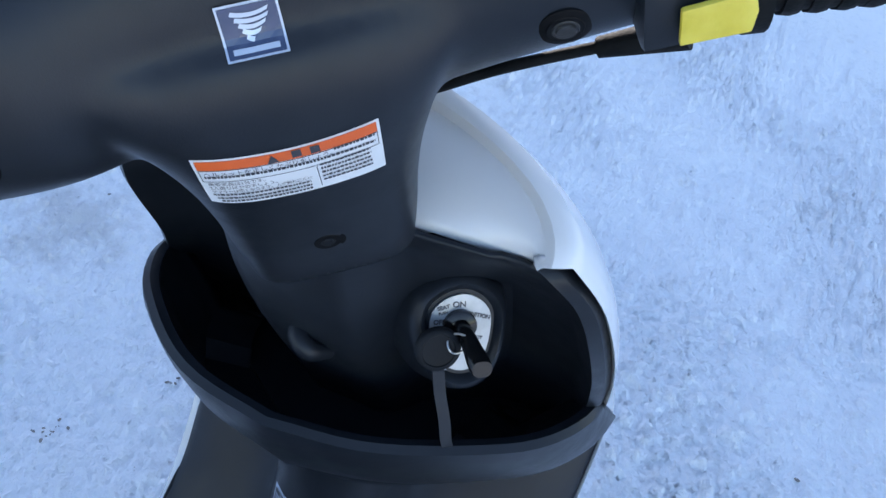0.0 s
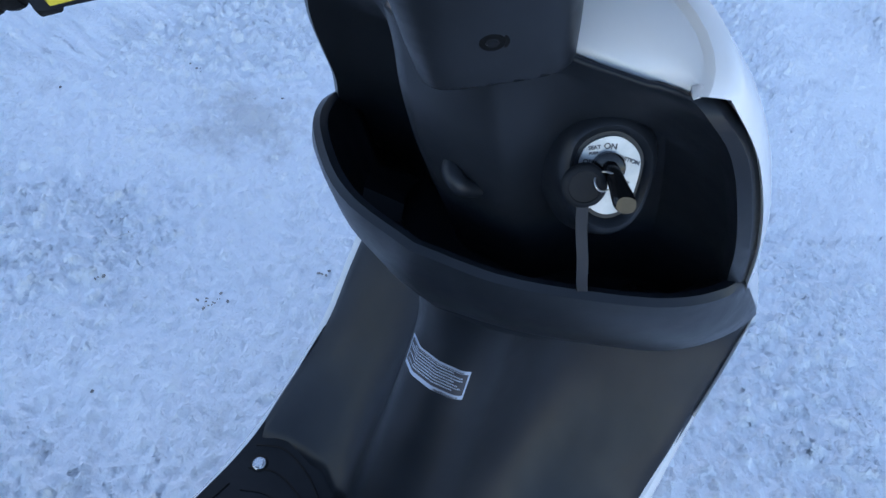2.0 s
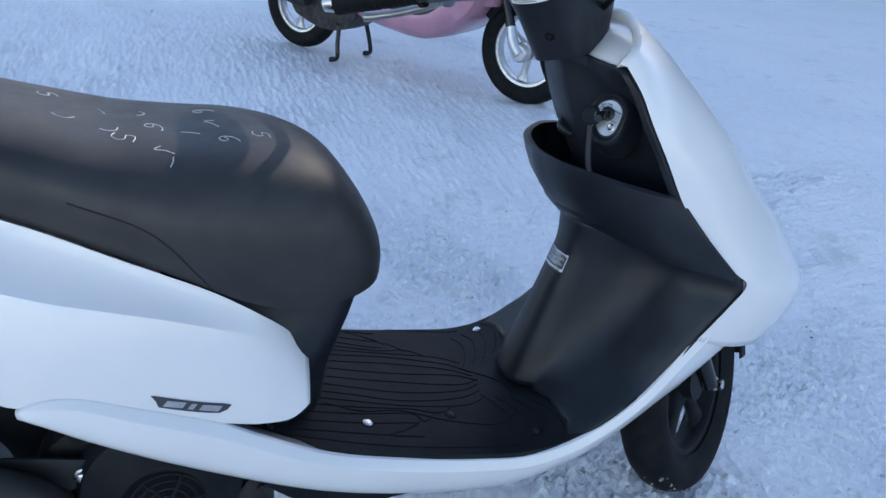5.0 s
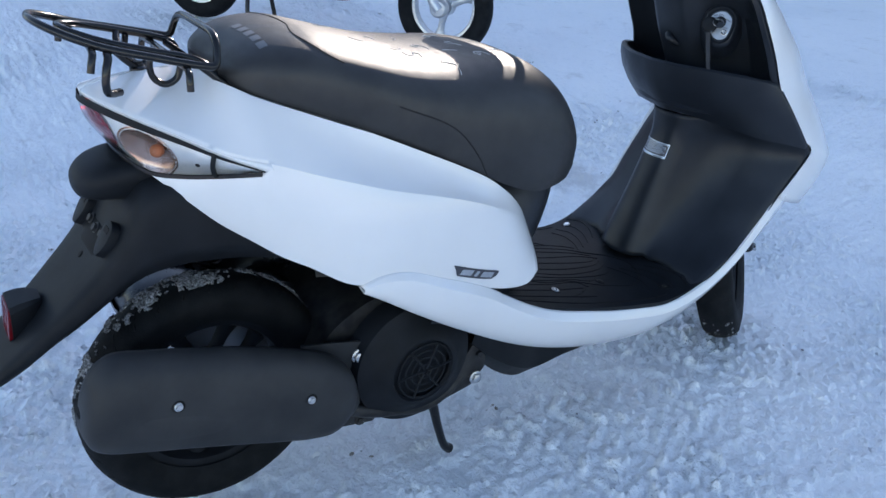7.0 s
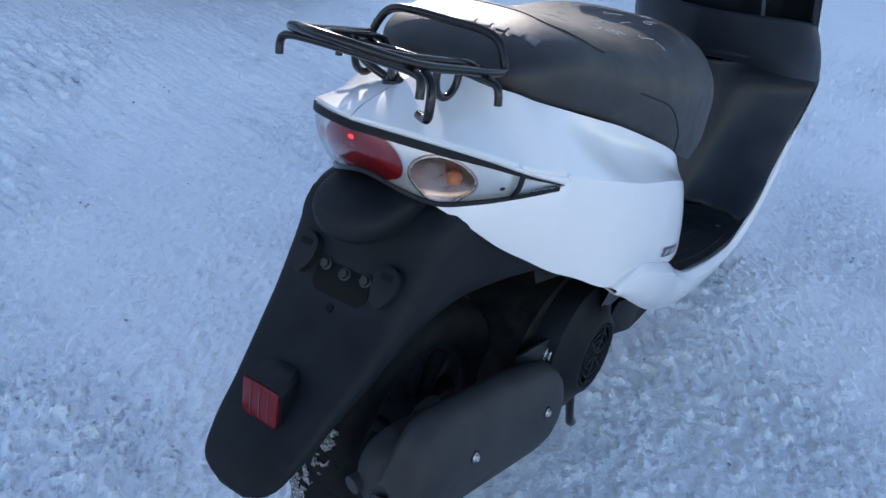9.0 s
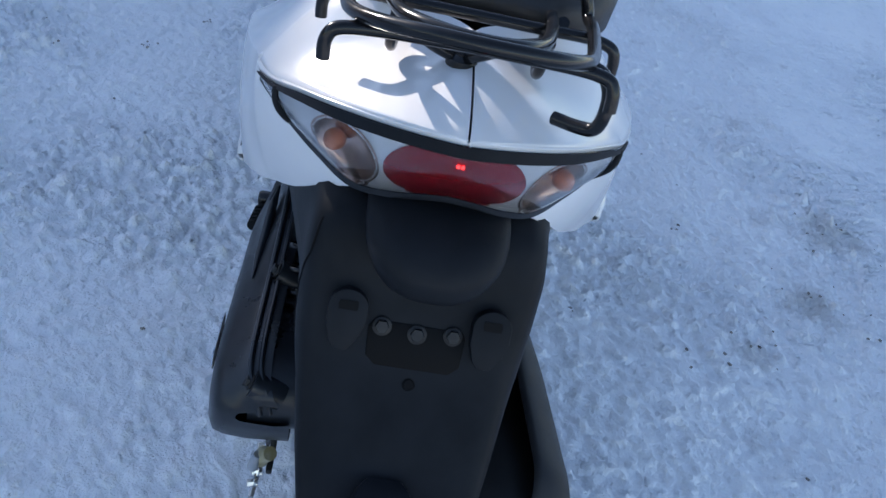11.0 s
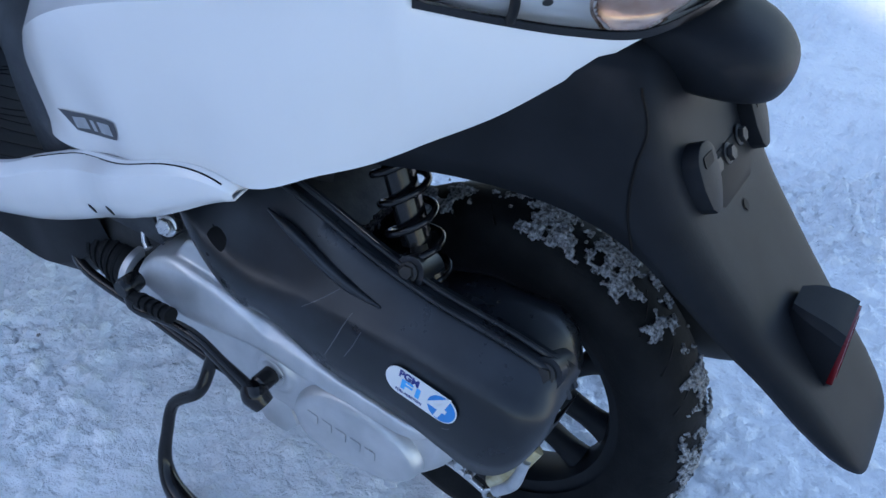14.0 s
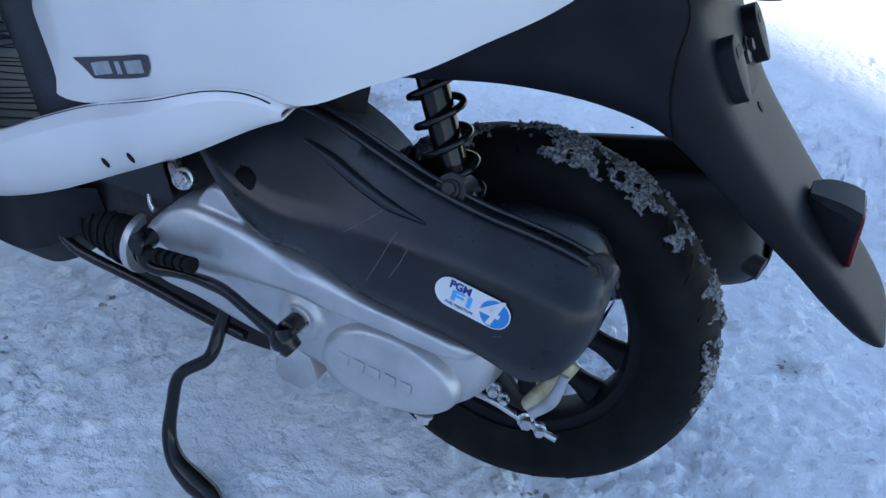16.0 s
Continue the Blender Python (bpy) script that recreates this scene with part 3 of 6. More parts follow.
def build_pocket():
    """The bowl in front of the knees: outer skin, rolled rim, and inside with its floor."""
    rim, und = spline(RIM, 20), spline(UNDER, 20)
    cx = np.array((0.97, 0.0))
    cols = []
    for k, (r, u) in enumerate(zip(rim, und)):
        inw = np.array((cx[0] - r[0], cx[1] - r[1], 0.0))
        inw /= np.linalg.norm(inw) + 1e-9
        if k < 4:
            inw = np.array((0.6, -0.8, 0))
        col = [u + inw * 0.01, u]
        for t in (0.15, 0.35, 0.6, 0.85, 0.96):
            out = 0.010 * math.sin(math.pi * t)
            col.append(u + (r - u) * t - inw * out)
        col += [r + (0, 0, 0.001) - inw * 0.0005, r + inw * 0.002 + (0, 0, 0.003), r + inw * 0.006 + (0, 0, 0.002), r + inw * 0.009 - (0, 0, 0.006)]
        deep = np.array((r[0] * 0.72 + 0.28 * 0.95, r[1] * 0.72, 0.555 if k > 5 else 0.57))
        for t in (0.3, 0.65, 0.9):
            col.append((r + inw * 0.010) * (1 - t) + deep * t)
        col.append(deep + inw * 0.03 + (0, 0, -0.004))
        col.append(np.array((1.0, r[1] * 0.96, 0.552)))
        col.append(np.array((0.990, r[1] * 0.88, 0.625)))
        cols.append(np.array(col))
    rows = [[(p[0], p[1], p[2]) for p in c] for c in cols] + [[(p[0], -p[1], p[2]) for p in c] for c in cols[::-1][1:]]
    return solid(sway(part("pocket", sheet(rows), BLACK, scooter, "black plastic front storage pocket", 40)), 0.0025)


build_pocket()
part("pocket_floor", slab([(0.885, -0.045), (0.92, -0.092), (0.96, -0.140), (0.99, -0.165), (1.045, -0.175), (1.045, 0.160), (0.99, 0.150), (0.96, 0.128), (0.92, 0.080), (0.885, 0.03)], 0.003, Matrix.Translation((0, 0, 0.5535))), BLACK, scooter, "black floor of the pocket", 0)


def build_back_panel():
    """The panel behind the pocket, that carries the key lock, up to the handlebar stem."""
    rows = []
    for z, xm, xs, w, xe in [(0.55, 0.955, 0.985, 0.173, 1.004), (0.60, 0.925, 0.965, 0.172, 0.958), (0.65, 0.893, 0.945, 0.171, 0.922), (0.685, 0.873, 0.928, 0.170, 0.901), (0.735, 0.851, 0.896, 0.163, 0.871), (0.768, 0.841, 0.862, 0.152, 0.857), (0.785, 0.834, 0.844, 0.138, 0.848), (0.791, 0.832, 0.838, 0.128, 0.847)]:
        half = [(xm - 0.026, 0.0, z), (xm - 0.026, 0.024, z), (xm - 0.022, 0.034, z), (xm + 0.002, 0.050, z), (xm + 0.55 * (xs - xm), 0.075, z), (xs, 0.100, z), (xs + 0.35 * (xe - xs), w - 0.024, z), (xs + 0.80 * (xe - xs) - 0.003, w - 0.013, z), (xe - 0.006, w - 0.008, z), (xe - 0.003, w - 0.004, z), (xe + 0.004, w - 0.002, z)]
        rows.append([(x, -y, q) for x, y, q in half[::-1]] + half[1:])
    return solid(sway(part("lock_panel", loft(rows, 30), BLACK, scooter, "black plastic panel with the ignition lock", 40)), 0.003, 1.0)


build_back_panel()
part("stem_collar", slab([(0.812, -0.036), (0.822, -0.050), (0.848, -0.054), (0.848, 0.034), (0.822, 0.030), (0.812, 0.014)], 0.004, Matrix.Translation((0, 0, 0.783)), 0.001), BLACK, scooter, "black collar round the steering stem")


def build_floor():
    rows = []
    for x, z, w in [(0.375, 0.338, 0.176), (0.42, 0.322, 0.180), (0.50, 0.302, 0.181), (0.60, 0.279, 0.181), (0.70, 0.261, 0.179), (0.78, 0.252, 0.177), (0.84, 0.263, 0.177), (0.90, 0.296, 0.178), (0.955, 0.339, 0.1785)]:
        half = [(x, 0, z + 0.008), (x, 0.04, z + 0.008), (x, 0.10, z + 0.006), (x, w - 0.012, z + 0.002), (x, w - 0.002, z + 0.001), (x, w + 0.001, z - 0.004), (x, w - 0.002, z - 0.012)]
        rows.append([(a, -b, c) for a, b, c in half[::-1]] + half[1:])
    bm = loft(rows, 40)
    for v in bm.verts:
        v.co.y -= drawn_in(v.co.x) * smooth_step((v.co.y - 0.05) / 0.12)
    return part("floorboard", bm, DULL, scooter, "black ribbed plastic floorboard", 40)


FLOOR = build_floor()


def build_seat_box():
    rows = []
    for z, xf, w in [(0.27, 0.505, 0.10), (0.33, 0.508, 0.115), (0.38, 0.514, 0.125), (0.43, 0.530, 0.128), (0.47, 0.548, 0.118), (0.515, 0.562, 0.098)]:
        half = [(xf, 0.0, z), (xf - 0.004, w * 0.5, z), (xf - 0.022, w * 0.85, z), (xf - 0.05, w, z), (0.44, w + 0.018, z), (0.40, w + 0.020, z), (0.30, w + 0.02, z)]
        rows.append([(a, -b, c) for a, b, c in half[::-1]] + half[1:])
    return part("seat_box", loft(rows, 16), BLACK, scooter, "black plastic luggage box cover below the seat", 40)


build_seat_box()

# ---- seat ----
SEAT = [(0.008, 0.686, 0.672, 0.055), (0.018, 0.699, 0.664, 0.088), (0.04, 0.715, 0.656, 0.108), (0.075, 0.7245, 0.645, 0.121), (0.11, 0.7255, 0.634, 0.130), (0.17, 0.713, 0.612, 0.142), (0.25, 0.697, 0.581, 0.156), (0.32, 0.692, 0.551, 0.163), (0.39, 0.691, 0.518, 0.161), (0.45, 0.680, 0.499, 0.152), (0.50, 0.655, 0.500, 0.138), (0.535, 0.617, 0.502, 0.118), (0.558, 0.578, 0.506, 0.092), (0.569, 0.545, 0.513, 0.058)]


def seat_ring(x, top, low, w, n=17):
    mid = low + (top - low) * 0.42
    out = []
    for k in range(n):
        a = math.pi * (k / (n - 1)) / 2
        y = w * math.cos(a) ** 0.66
        z = mid + (top - mid) * math.sin(a) ** 0.90
        out.append((x, y, z))
    half = [(x, 0, low + 0.004), (x, w * 0.6, low + 0.003), (x, w * 0.93, low), (x, w * 0.985, low + (mid - low) * 0.35)] + out
    return half[:-1] + [(x, 0, top)] + [(x, -b, c) for _, b, c in half[1:-1]][::-1]


bm = loft([seat_ring(*q) for q in SEAT], 60, True, True)
for v in bm.verts:
    v.co.y -= 0.014 * smooth_step((v.co.x - 0.12) / 0.4)
seat = part("seat", bm, VINYL, scooter, "black grained vinyl scooter seat", 50)
# ---- tail lamp ----
def lamp_grid(n):
    """Points on the lamp from the tip on the far side to the tip on the near side."""
    top, low = spline(side(LAMP_TOP, -1) + side(LAMP_TOP, 1)[::-1][1:], n), spline(side(LAMP_LOW, -1) + side(LAMP_LOW, 1)[::-1][1:], n)
    return top, low


def lamp_point(u, t, out=0.0):
    """u along the lamp 0..1, t from its lower to its upper line."""
    top, low = LAMP_T, LAMP_L
    k = u * (len(top) - 1)
    i = min(int(k), len(top) - 2)
    a = top[i] + (top[i + 1] - top[i]) * (k - i)
    b = low[i] + (low[i + 1] - low[i]) * (k - i)
    p = b + (a - b) * t
    n = np.array((p[0] - 0.12, p[1] * 1.0, 0.0))
    n = n / np.linalg.norm(n)
    return p + n * (out + 0.010 * math.sin(math.pi * min(max(t, 0), 1)) * math.sin(math.pi * u) ** 0.5)


LAMP_T, LAMP_L = lamp_grid(121)


def lamp_sheet(out, n=61):
    return sheet([[lamp_point(u, t, out) for t in np.linspace(0, 1, 9)] for u in np.linspace(0.0, 1.0, n)])


def lamp_disc(uc, tc, ru, rt, out, dome=0.0):
    bm = bmesh.new()
    rings = []
    for r in np.linspace(0.02, 1, 7):
        rings.append([lamp_point(uc + ru * r * math.cos(a), tc + rt * r * math.sin(a), out + dome * (1 - r * r)) for a in np.linspace(0, 2 * math.pi, 40, endpoint=False)])
    return sheet(rings, True, True, bm)


BOWLS = (0.276, 0.724)


def lamp_back():
    """The silvered back of the lamp, open where the indicator bowls sit."""
    bm = bmesh.new()
    us, ts = np.linspace(0, 1, 241), np.linspace(0, 1, 61)
    grid = [[bm.verts.new(lamp_point(u, t, -0.006)) for t in ts] for u in us]
    for i in range(240):
        for k in range(60):
            u, t = (us[i] + us[i + 1]) / 2, (ts[k] + ts[k + 1]) / 2
            if all(((u - c) / 0.070) ** 2 + ((t - 0.42) / 0.40) ** 2 > 1 for c in BOWLS):
                bm.faces.new((grid[i][k], grid[i + 1][k], grid[i + 1][k + 1], grid[i][k + 1]))
    return bm


def lamp_bowl(uc):
    rings = []
    for r, deep in ((1.06, 0.0055), (1.0, 0.0055), (0.97, 0.0075), (0.88, 0.011), (0.72, 0.015), (0.5, 0.018), (0.25, 0.0195), (0.03, 0.020)):
        rings.append([lamp_point(uc + 0.072 * r * math.cos(a), 0.42 + 0.42 * r * math.sin(a), -deep) for a in np.linspace(0, 2 * math.pi, 48, endpoint=False)])
    return sheet(rings, True)


tail_lamp = part("tail_lamp", lamp_back(), LAMPBACK, scooter, "combined tail lamp and indicators, bright red glint in the lens", 60)
part("brake_lens", lamp_disc(0.5, 0.46, 0.140, 0.52, -0.0042, 0.002), RED, tail_lamp, "red lens")
# two small glowing discs imitate the reflection in the red lens
for u in (0.497, 0.507):
    part("lit_lamp", lamp_disc(u, 0.72, 0.0035, 0.030, -0.0016), GLOW, tail_lamp, "glowing red spot for the reflection inside the lens")
for u in BOWLS:
    part("indicator_bowl", lamp_bowl(u), AMBERBOWL, tail_lamp, "silvered indicator bowl coloured with the bulb's amber reflection")
    c = lamp_point(u + (-0.022 if u < 0.5 else 0.022), 0.50, -0.011)
    bm = bmesh.new()
    bmesh.ops.create_uvsphere(bm, u_segments=24, v_segments=14, radius=1.0, matrix=Matrix.Translation(c) @ Matrix.Diagonal((0.0085, 0.0080, 0.0075, 1)))
    part("indicator_bulb", bm, AMBER, tail_lamp, "amber bulb")
    q = u + (-0.165 if u < 0.5 else 0.165)
    part("lens_joint", tube([lamp_point(q, t, 0.0012) for t in np.linspace(0.02, 0.98, 8)], 0.0030, 10), DULL, tail_lamp, "dark joint near the tip")
    q = u + (-0.13 if u < 0.5 else 0.13)
    part("lens_screw", lamp_disc(q, 0.45, 0.006, 0.06, 0.0006), IRON, tail_lamp)
lens = part("lens", lamp_sheet(0.0), CLEAR, tail_lamp, "clear plastic lens")
solid(lens, 0.0016)
lens.visible_shadow = False
rim_rows = []
for u in np.linspace(0, 1, 81):
    a, b = lamp_point(u, 1.0, 0.0025), lamp_point(u, 0.87 + 0.06 * abs(2 * u - 1), 0.0028)
    rim_rows.append([a + (0, 0, 0.001), a, b, lamp_point(u, 0.86 + 0.06 * abs(2 * u - 1), -0.001)])
part("upper_trim", sheet(rim_rows), DULL, tail_lamp, "dark grey trim strip over the lamp")
low_rows = []
for u in np.linspace(0, 1, 81):
    b = lamp_point(u, 0.0, 0.001)
    low_rows.append([b + (0, 0, 0.003), b + (0, 0, 0.0015), b + (0, 0, -0.0035), b + (0.006, 0, -0.0035)])
part("lower_trim", sheet(low_rows), PAINTBLK, tail_lamp, "thin black lower trim")

# ---- rear mudguard with plate holder ----
MUD = [((0.10, 0.530), (0.122, 0.085, 0.446)), ((0.0, 0.555), (0.1055, 0.0, 0.455)), ((-0.055, 0.560), (0.0935, -0.055, 0.452)), ((-0.095, 0.548), (0.090, -0.095, 0.445)), ((-0.118, 0.505), (0.085, -0.122, 0.430)), ((-0.148, 0.455), (0.078, -0.148, 0.408)), ((-0.188, 0.410), (0.071, -0.178, 0.382)), ((-0.232, 0.366), (0.062, -0.212, 0.355)), ((-0.270, 0.330), (0.055, -0.247, 0.326)), ((-0.291, 0.304), (0.044, -0.276, 0.304)), ((-0.294, 0.289), (0.018, -0.289, 0.291))]
# across the guard: a flat back, a rounded corner, a side wall
GUARD_SECTION = ((0.0, 0.0), (0.35, 0.0), (0.62, 0.006), (0.80, 0.025), (0.91, 0.07), (0.98, 0.17), (1.02, 0.34), (1.035, 0.56), (1.02, 0.8), (1.0, 1.0))


def build_mudguard():
    rows = []
    for (sx, sz), (w, ex, ez) in MUD:
        half = [(sx + (ex - sx) * t, w * k, sz + (ez - sz) * t) for k, t in GUARD_SECTION]
        rows.append([(x, -y, z) for x, y, z in half[::-1]] + [(x, y * (1 + 0.05 * smooth_step((0.51 - z) / 0.08)), z) for x, y, z in half[1:]])
    return solid(part("rear_mudguard", loft(rows, 48), DULL, scooter, "long black plastic rear mudguard", 50), 0.003)


mudguard = build_mudguard()
# hood of the plate lamp
rows = []
for z, x, w in [(0.577, -0.095, 0.030), (0.573, -0.122, 0.050), (0.563, -0.146, 0.060), (0.550, -0.158, 0.060), (0.540, -0.160, 0.056), (0.530, -0.158, 0.050), (0.5255, -0.155, 0.044), (0.5235, -0.152, 0.034), (0.523, -0.144, 0.016)]:
    rows.append([(x + 0.075 * (1 - math.sin(a) ** 0.55), 0.88 * w * abs(math.cos(a)) ** 0.8 * (1 if math.cos(a) > 0 else -1), z) for a in np.linspace(0, math.pi, 25)])
part("plate_lamp_hood", loft(rows, 24, True, True), DULL, mudguard, "black rounded hood of the plate lamp")
# raised ears with slots, recess with bolts
bpy.context.view_layer.update()


def on_guard(y, z):
    place, normal = surface_at(mudguard, (-1.0, y, z), (1, 0, 0))
    return place, normal


def guard_pose(y, z, tilt=0.0):
    place, normal = on_guard(y, z)
    n = Vector((normal.x, normal.y * 0.35, normal.z)).normalized()
    across = Vector((0, -1, 0)) - n * n.dot(Vector((0, -1, 0)))
    return basis(place, across, n.cross(across))


for s in (-1, 1):
    m = guard_pose(s * 0.054, 0.487) @ Matrix.Diagonal((0.9, 0.9, 0.9, 1))
    ear = [(0.0165 * math.cos(a), 0.002 + 0.015 * math.sin(a)) for a in np.linspace(0, math.pi, 14)] + [(-0.0165, -0.012), (-0.012, -0.028), (-0.006, -0.034), (0.004, -0.034), (0.012, -0.022), (0.0165, -0.010)]
    part("plate_ear", slab(ear, 0.026, m @ Matrix.Translation((0, 0, -0.014)), 0.005), DULL, mudguard, "raised ear for the number plate")
    # no opening is cut: a dark slab paints the slot's shade
    slot = [(0.0075 * q[0], 0.004 + 0.004 * q[1]) for q in ((-1, -1), (1, -1), (1.1, 0), (1, 1), (-1, 1), (-1.1, 0))]
    part("slot", slab(slot, 0.0006, m @ Matrix.Translation((0, 0, 0.0121))), HOLE, mudguard, "dark slab for the shaded plate slot", 0)
    m = guard_pose(s * 0.027, 0.478)
    part("plate_bolt", bolt(m @ Vector((0, 0, 0.001)), m.to_3x3() @ Vector((0, 0, 1)), 0.0055, 0.005), IRON, mudguard, "dull dark bolt")
m = guard_pose(0.0, 0.468)
# the recess is not sunk; a near-black slab paints its shade
part("plate_recess", slab([(-0.036, -0.012), (-0.028, -0.019), (0.028, -0.019), (0.036, -0.012), (0.037, 0.010), (0.034, 0.016), (-0.034, 0.016), (-0.037, 0.010)], 0.004, m @ Matrix.Translation((0, 0, -0.003)), 0.0012), HOLE, mudguard, "dark slab for the shaded recess between the plate ears")
part("plate_bolt", bolt(m @ Vector((0, 0.009, 0.001)), m.to_3x3() @ Vector((0, 0, 1)), 0.0055, 0.005), IRON, mudguard, "dull dark bolt")
m = guard_pose(0.0, 0.444)
part("hole", bolt(m @ Vector((0, 0, 0.0)), m.to_3x3() @ Vector((0, 0, 1)), 0.0040, 0.001, hexed=False), HOLE, mudguard)
# wedge with the reflector standing upright on it
rows = []
for x, top, low, w in ((-0.209, 0.396, 0.380, 0.014), (-0.221, 0.398, 0.364, 0.022), (-0.236, 0.397, 0.352, 0.0255), (-0.2465, 0.394, 0.347, 0.0265)):
    rows.append([(x, 0.007 + w * k, low + (top - low) * q) for k, q in ((-0.9, 0.0), (-1.0, 0.12), (-1.0, 0.85), (-0.85, 1.0), (0.85, 1.0), (1.0, 0.85), (1.0, 0.12), (0.9, 0.0))])
block = part("reflector_block", loft(rows, 12, True, True), DULL, mudguard, "black wedge that carries the reflector", 30)
m = basis((-0.2465, 0.007, 0.371), (0, -1, 0), (0.06, 0, 0.99)) @ Matrix.Diagonal((0.95, 0.90, 1, 1))
part("reflector", slab([(-0.0255, -0.020), (-0.019, -0.0245), (0.0235, -0.0245), (0.0255, -0.020), (0.0255, 0.0195), (0.0235, 0.0225), (-0.0235, 0.0225), (-0.0255, 0.020)], 0.0045, m @ Matrix.Translation((0, 0, -0.001)), 0.0012), REDREF, block, "red rear reflector")
for x in (-0.0125, 0.0, 0.0125):
    part("reflector_rib", slab([(x - 0.0009, -0.021), (x + 0.0009, -0.021), (x + 0.0009, 0.020), (x - 0.0009, 0.020)], 0.0006, m @ Matrix.Translation((0, 0, 0.0035))), RED, block, "", 0)

# ---- luggage rack ----
OUTER = [(-0.010, 0.0885, 0.692), (-0.07, 0.089, 0.703), (-0.12, 0.084, 0.713), (-0.155, 0.066, 0.724), (-0.178, 0.036, 0.733), (-0.186, 0.004, 0.7355), (-0.178, -0.028, 0.732), (-0.155, -0.050, 0.723), (-0.1235, -0.0625, 0.713), (-0.07, -0.074, 0.702), (-0.022, -0.082, 0.693)]
HOOP = [(-0.006, -0.0815, 0.692), (-0.003, -0.0775, 0.703), (-0.001, -0.069, 0.717), (0.0, -0.054, 0.7235), (0.001, 0.0, 0.725), (0.001, 0.060, 0.7235), (0.0, 0.075, 0.717), (-0.002, 0.0845, 0.704), (-0.005, 0.0885, 0.694)]
rack = part("luggage_rack", tube(OUTER + HOOP + [OUTER[0]], 0.0046, 170, 12), PAINTBLK, scooter, "gloss black tubular luggage rack behind the seat")
part("inner_loop", tube([(-0.004, 0.070, 0.680), (-0.010, 0.0675, 0.688), (-0.024, 0.066, 0.694), (-0.07, 0.062, 0.705), (-0.12, 0.052, 0.716), (-0.145, 0.032, 0.7220), (-0.156, 0.009, 0.7245), (-0.147, -0.014, 0.7215), (-0.12, -0.032, 0.714), (-0.07, -0.045, 0.704), (-0.022, -0.052, 0.694), (-0.008, -0.055, 0.687), (0.002, -0.058, 0.676)], 0.0044, 90), PAINTBLK, rack)
part("cross_bar", tube([(-0.038, 0.1065, 0.667), (-0.037, 0.1065, 0.678), (-0.037, 0.103, 0.685), (-0.037, 0.094, 0.6885), (-0.038, 0.04, 0.690), (-0.039, -0.04, 0.690), (-0.040, -0.086, 0.6895), (-0.042, -0.0965, 0.686), (-0.0425, -0.0995, 0.679), (-0.0425, -0.1005, 0.669)], 0.0042, 70), PAINTBLK, rack, "front cross bar with hooked ends")
part("cross_bar", tube([(-0.140, 0.0955, 0.688), (-0.139, 0.0955, 0.699), (-0.1385, 0.092, 0.706), (-0.138, 0.083, 0.709), (-0.134, 0.03, 0.710), (-0.132, -0.02, 0.709), (-0.137, -0.064, 0.7095), (-0.139, -0.0735, 0.707), (-0.141, -0.0765, 0.701), (-0.143, -0.0775, 0.690)], 0.0042, 70), PAINTBLK, rack, "rear cross bar with hooked ends")
part("hook", tube([(-0.1215, -0.064, 0.707), (-0.123, -0.073, 0.703), (-0.1265, -0.0785, 0.694), (-0.1285, -0.0795, 0.677), (-0.1265, -0.077, 0.668), (-0.120, -0.069, 0.664), (-0.108, -0.0545, 0.661)], 0.0046, 44), PAINTBLK, rack)
for y in (-0.046, 0.056):
    part("loop", tube([(-0.070, y, 0.702), (-0.071, y + 0.001, 0.684), (-0.066, y + 0.001, 0.671), (-0.054, y, 0.6645), (-0.042, y - 0.001, 0.670), (-0.037, y - 0.002, 0.682), (-0.037, y - 0.002, 0.692)], 0.0040, 40), PAINTBLK, rack)
part("stay", tube([(-0.100, -0.040, 0.707), (-0.109, -0.030, 0.708), (-0.104, -0.018, 0.702), (-0.088, -0.004, 0.686), (-0.072, 0.006, 0.673)], 0.0044, 30), PAINTBLK, rack)
part("stay", tube([(-0.080, 0.058, 0.704), (-0.083, 0.048, 0.697), (-0.079, 0.034, 0.684), (-0.071, 0.016, 0.673)], 0.0044, 26), PAINTBLK, rack)
part("stay_foot", lathe([(0.0, 0.0), (0.011, 0.0), (0.011, 0.006), (0.007, 0.009), (0.0, 0.010)], (-0.069, 0.008, 0.6665), "z", 24), PAINTBLK, rack, "black foot screwed to the tail")
part("foot_bolt", bolt((-0.069, 0.008, 0.676), (0, 0, 1), 0.005, 0.004), IRON, rack)
for q in (-1, 1):
    part("front_stay", tube([(-0.020, q * 0.062, 0.690), (-0.006, q * 0.063, 0.679), (0.008, q * 0.065, 0.668), (0.024, q * 0.066, 0.6625), (0.045, q * 0.064, 0.660)], 0.0046, 28), PAINTBLK, rack)


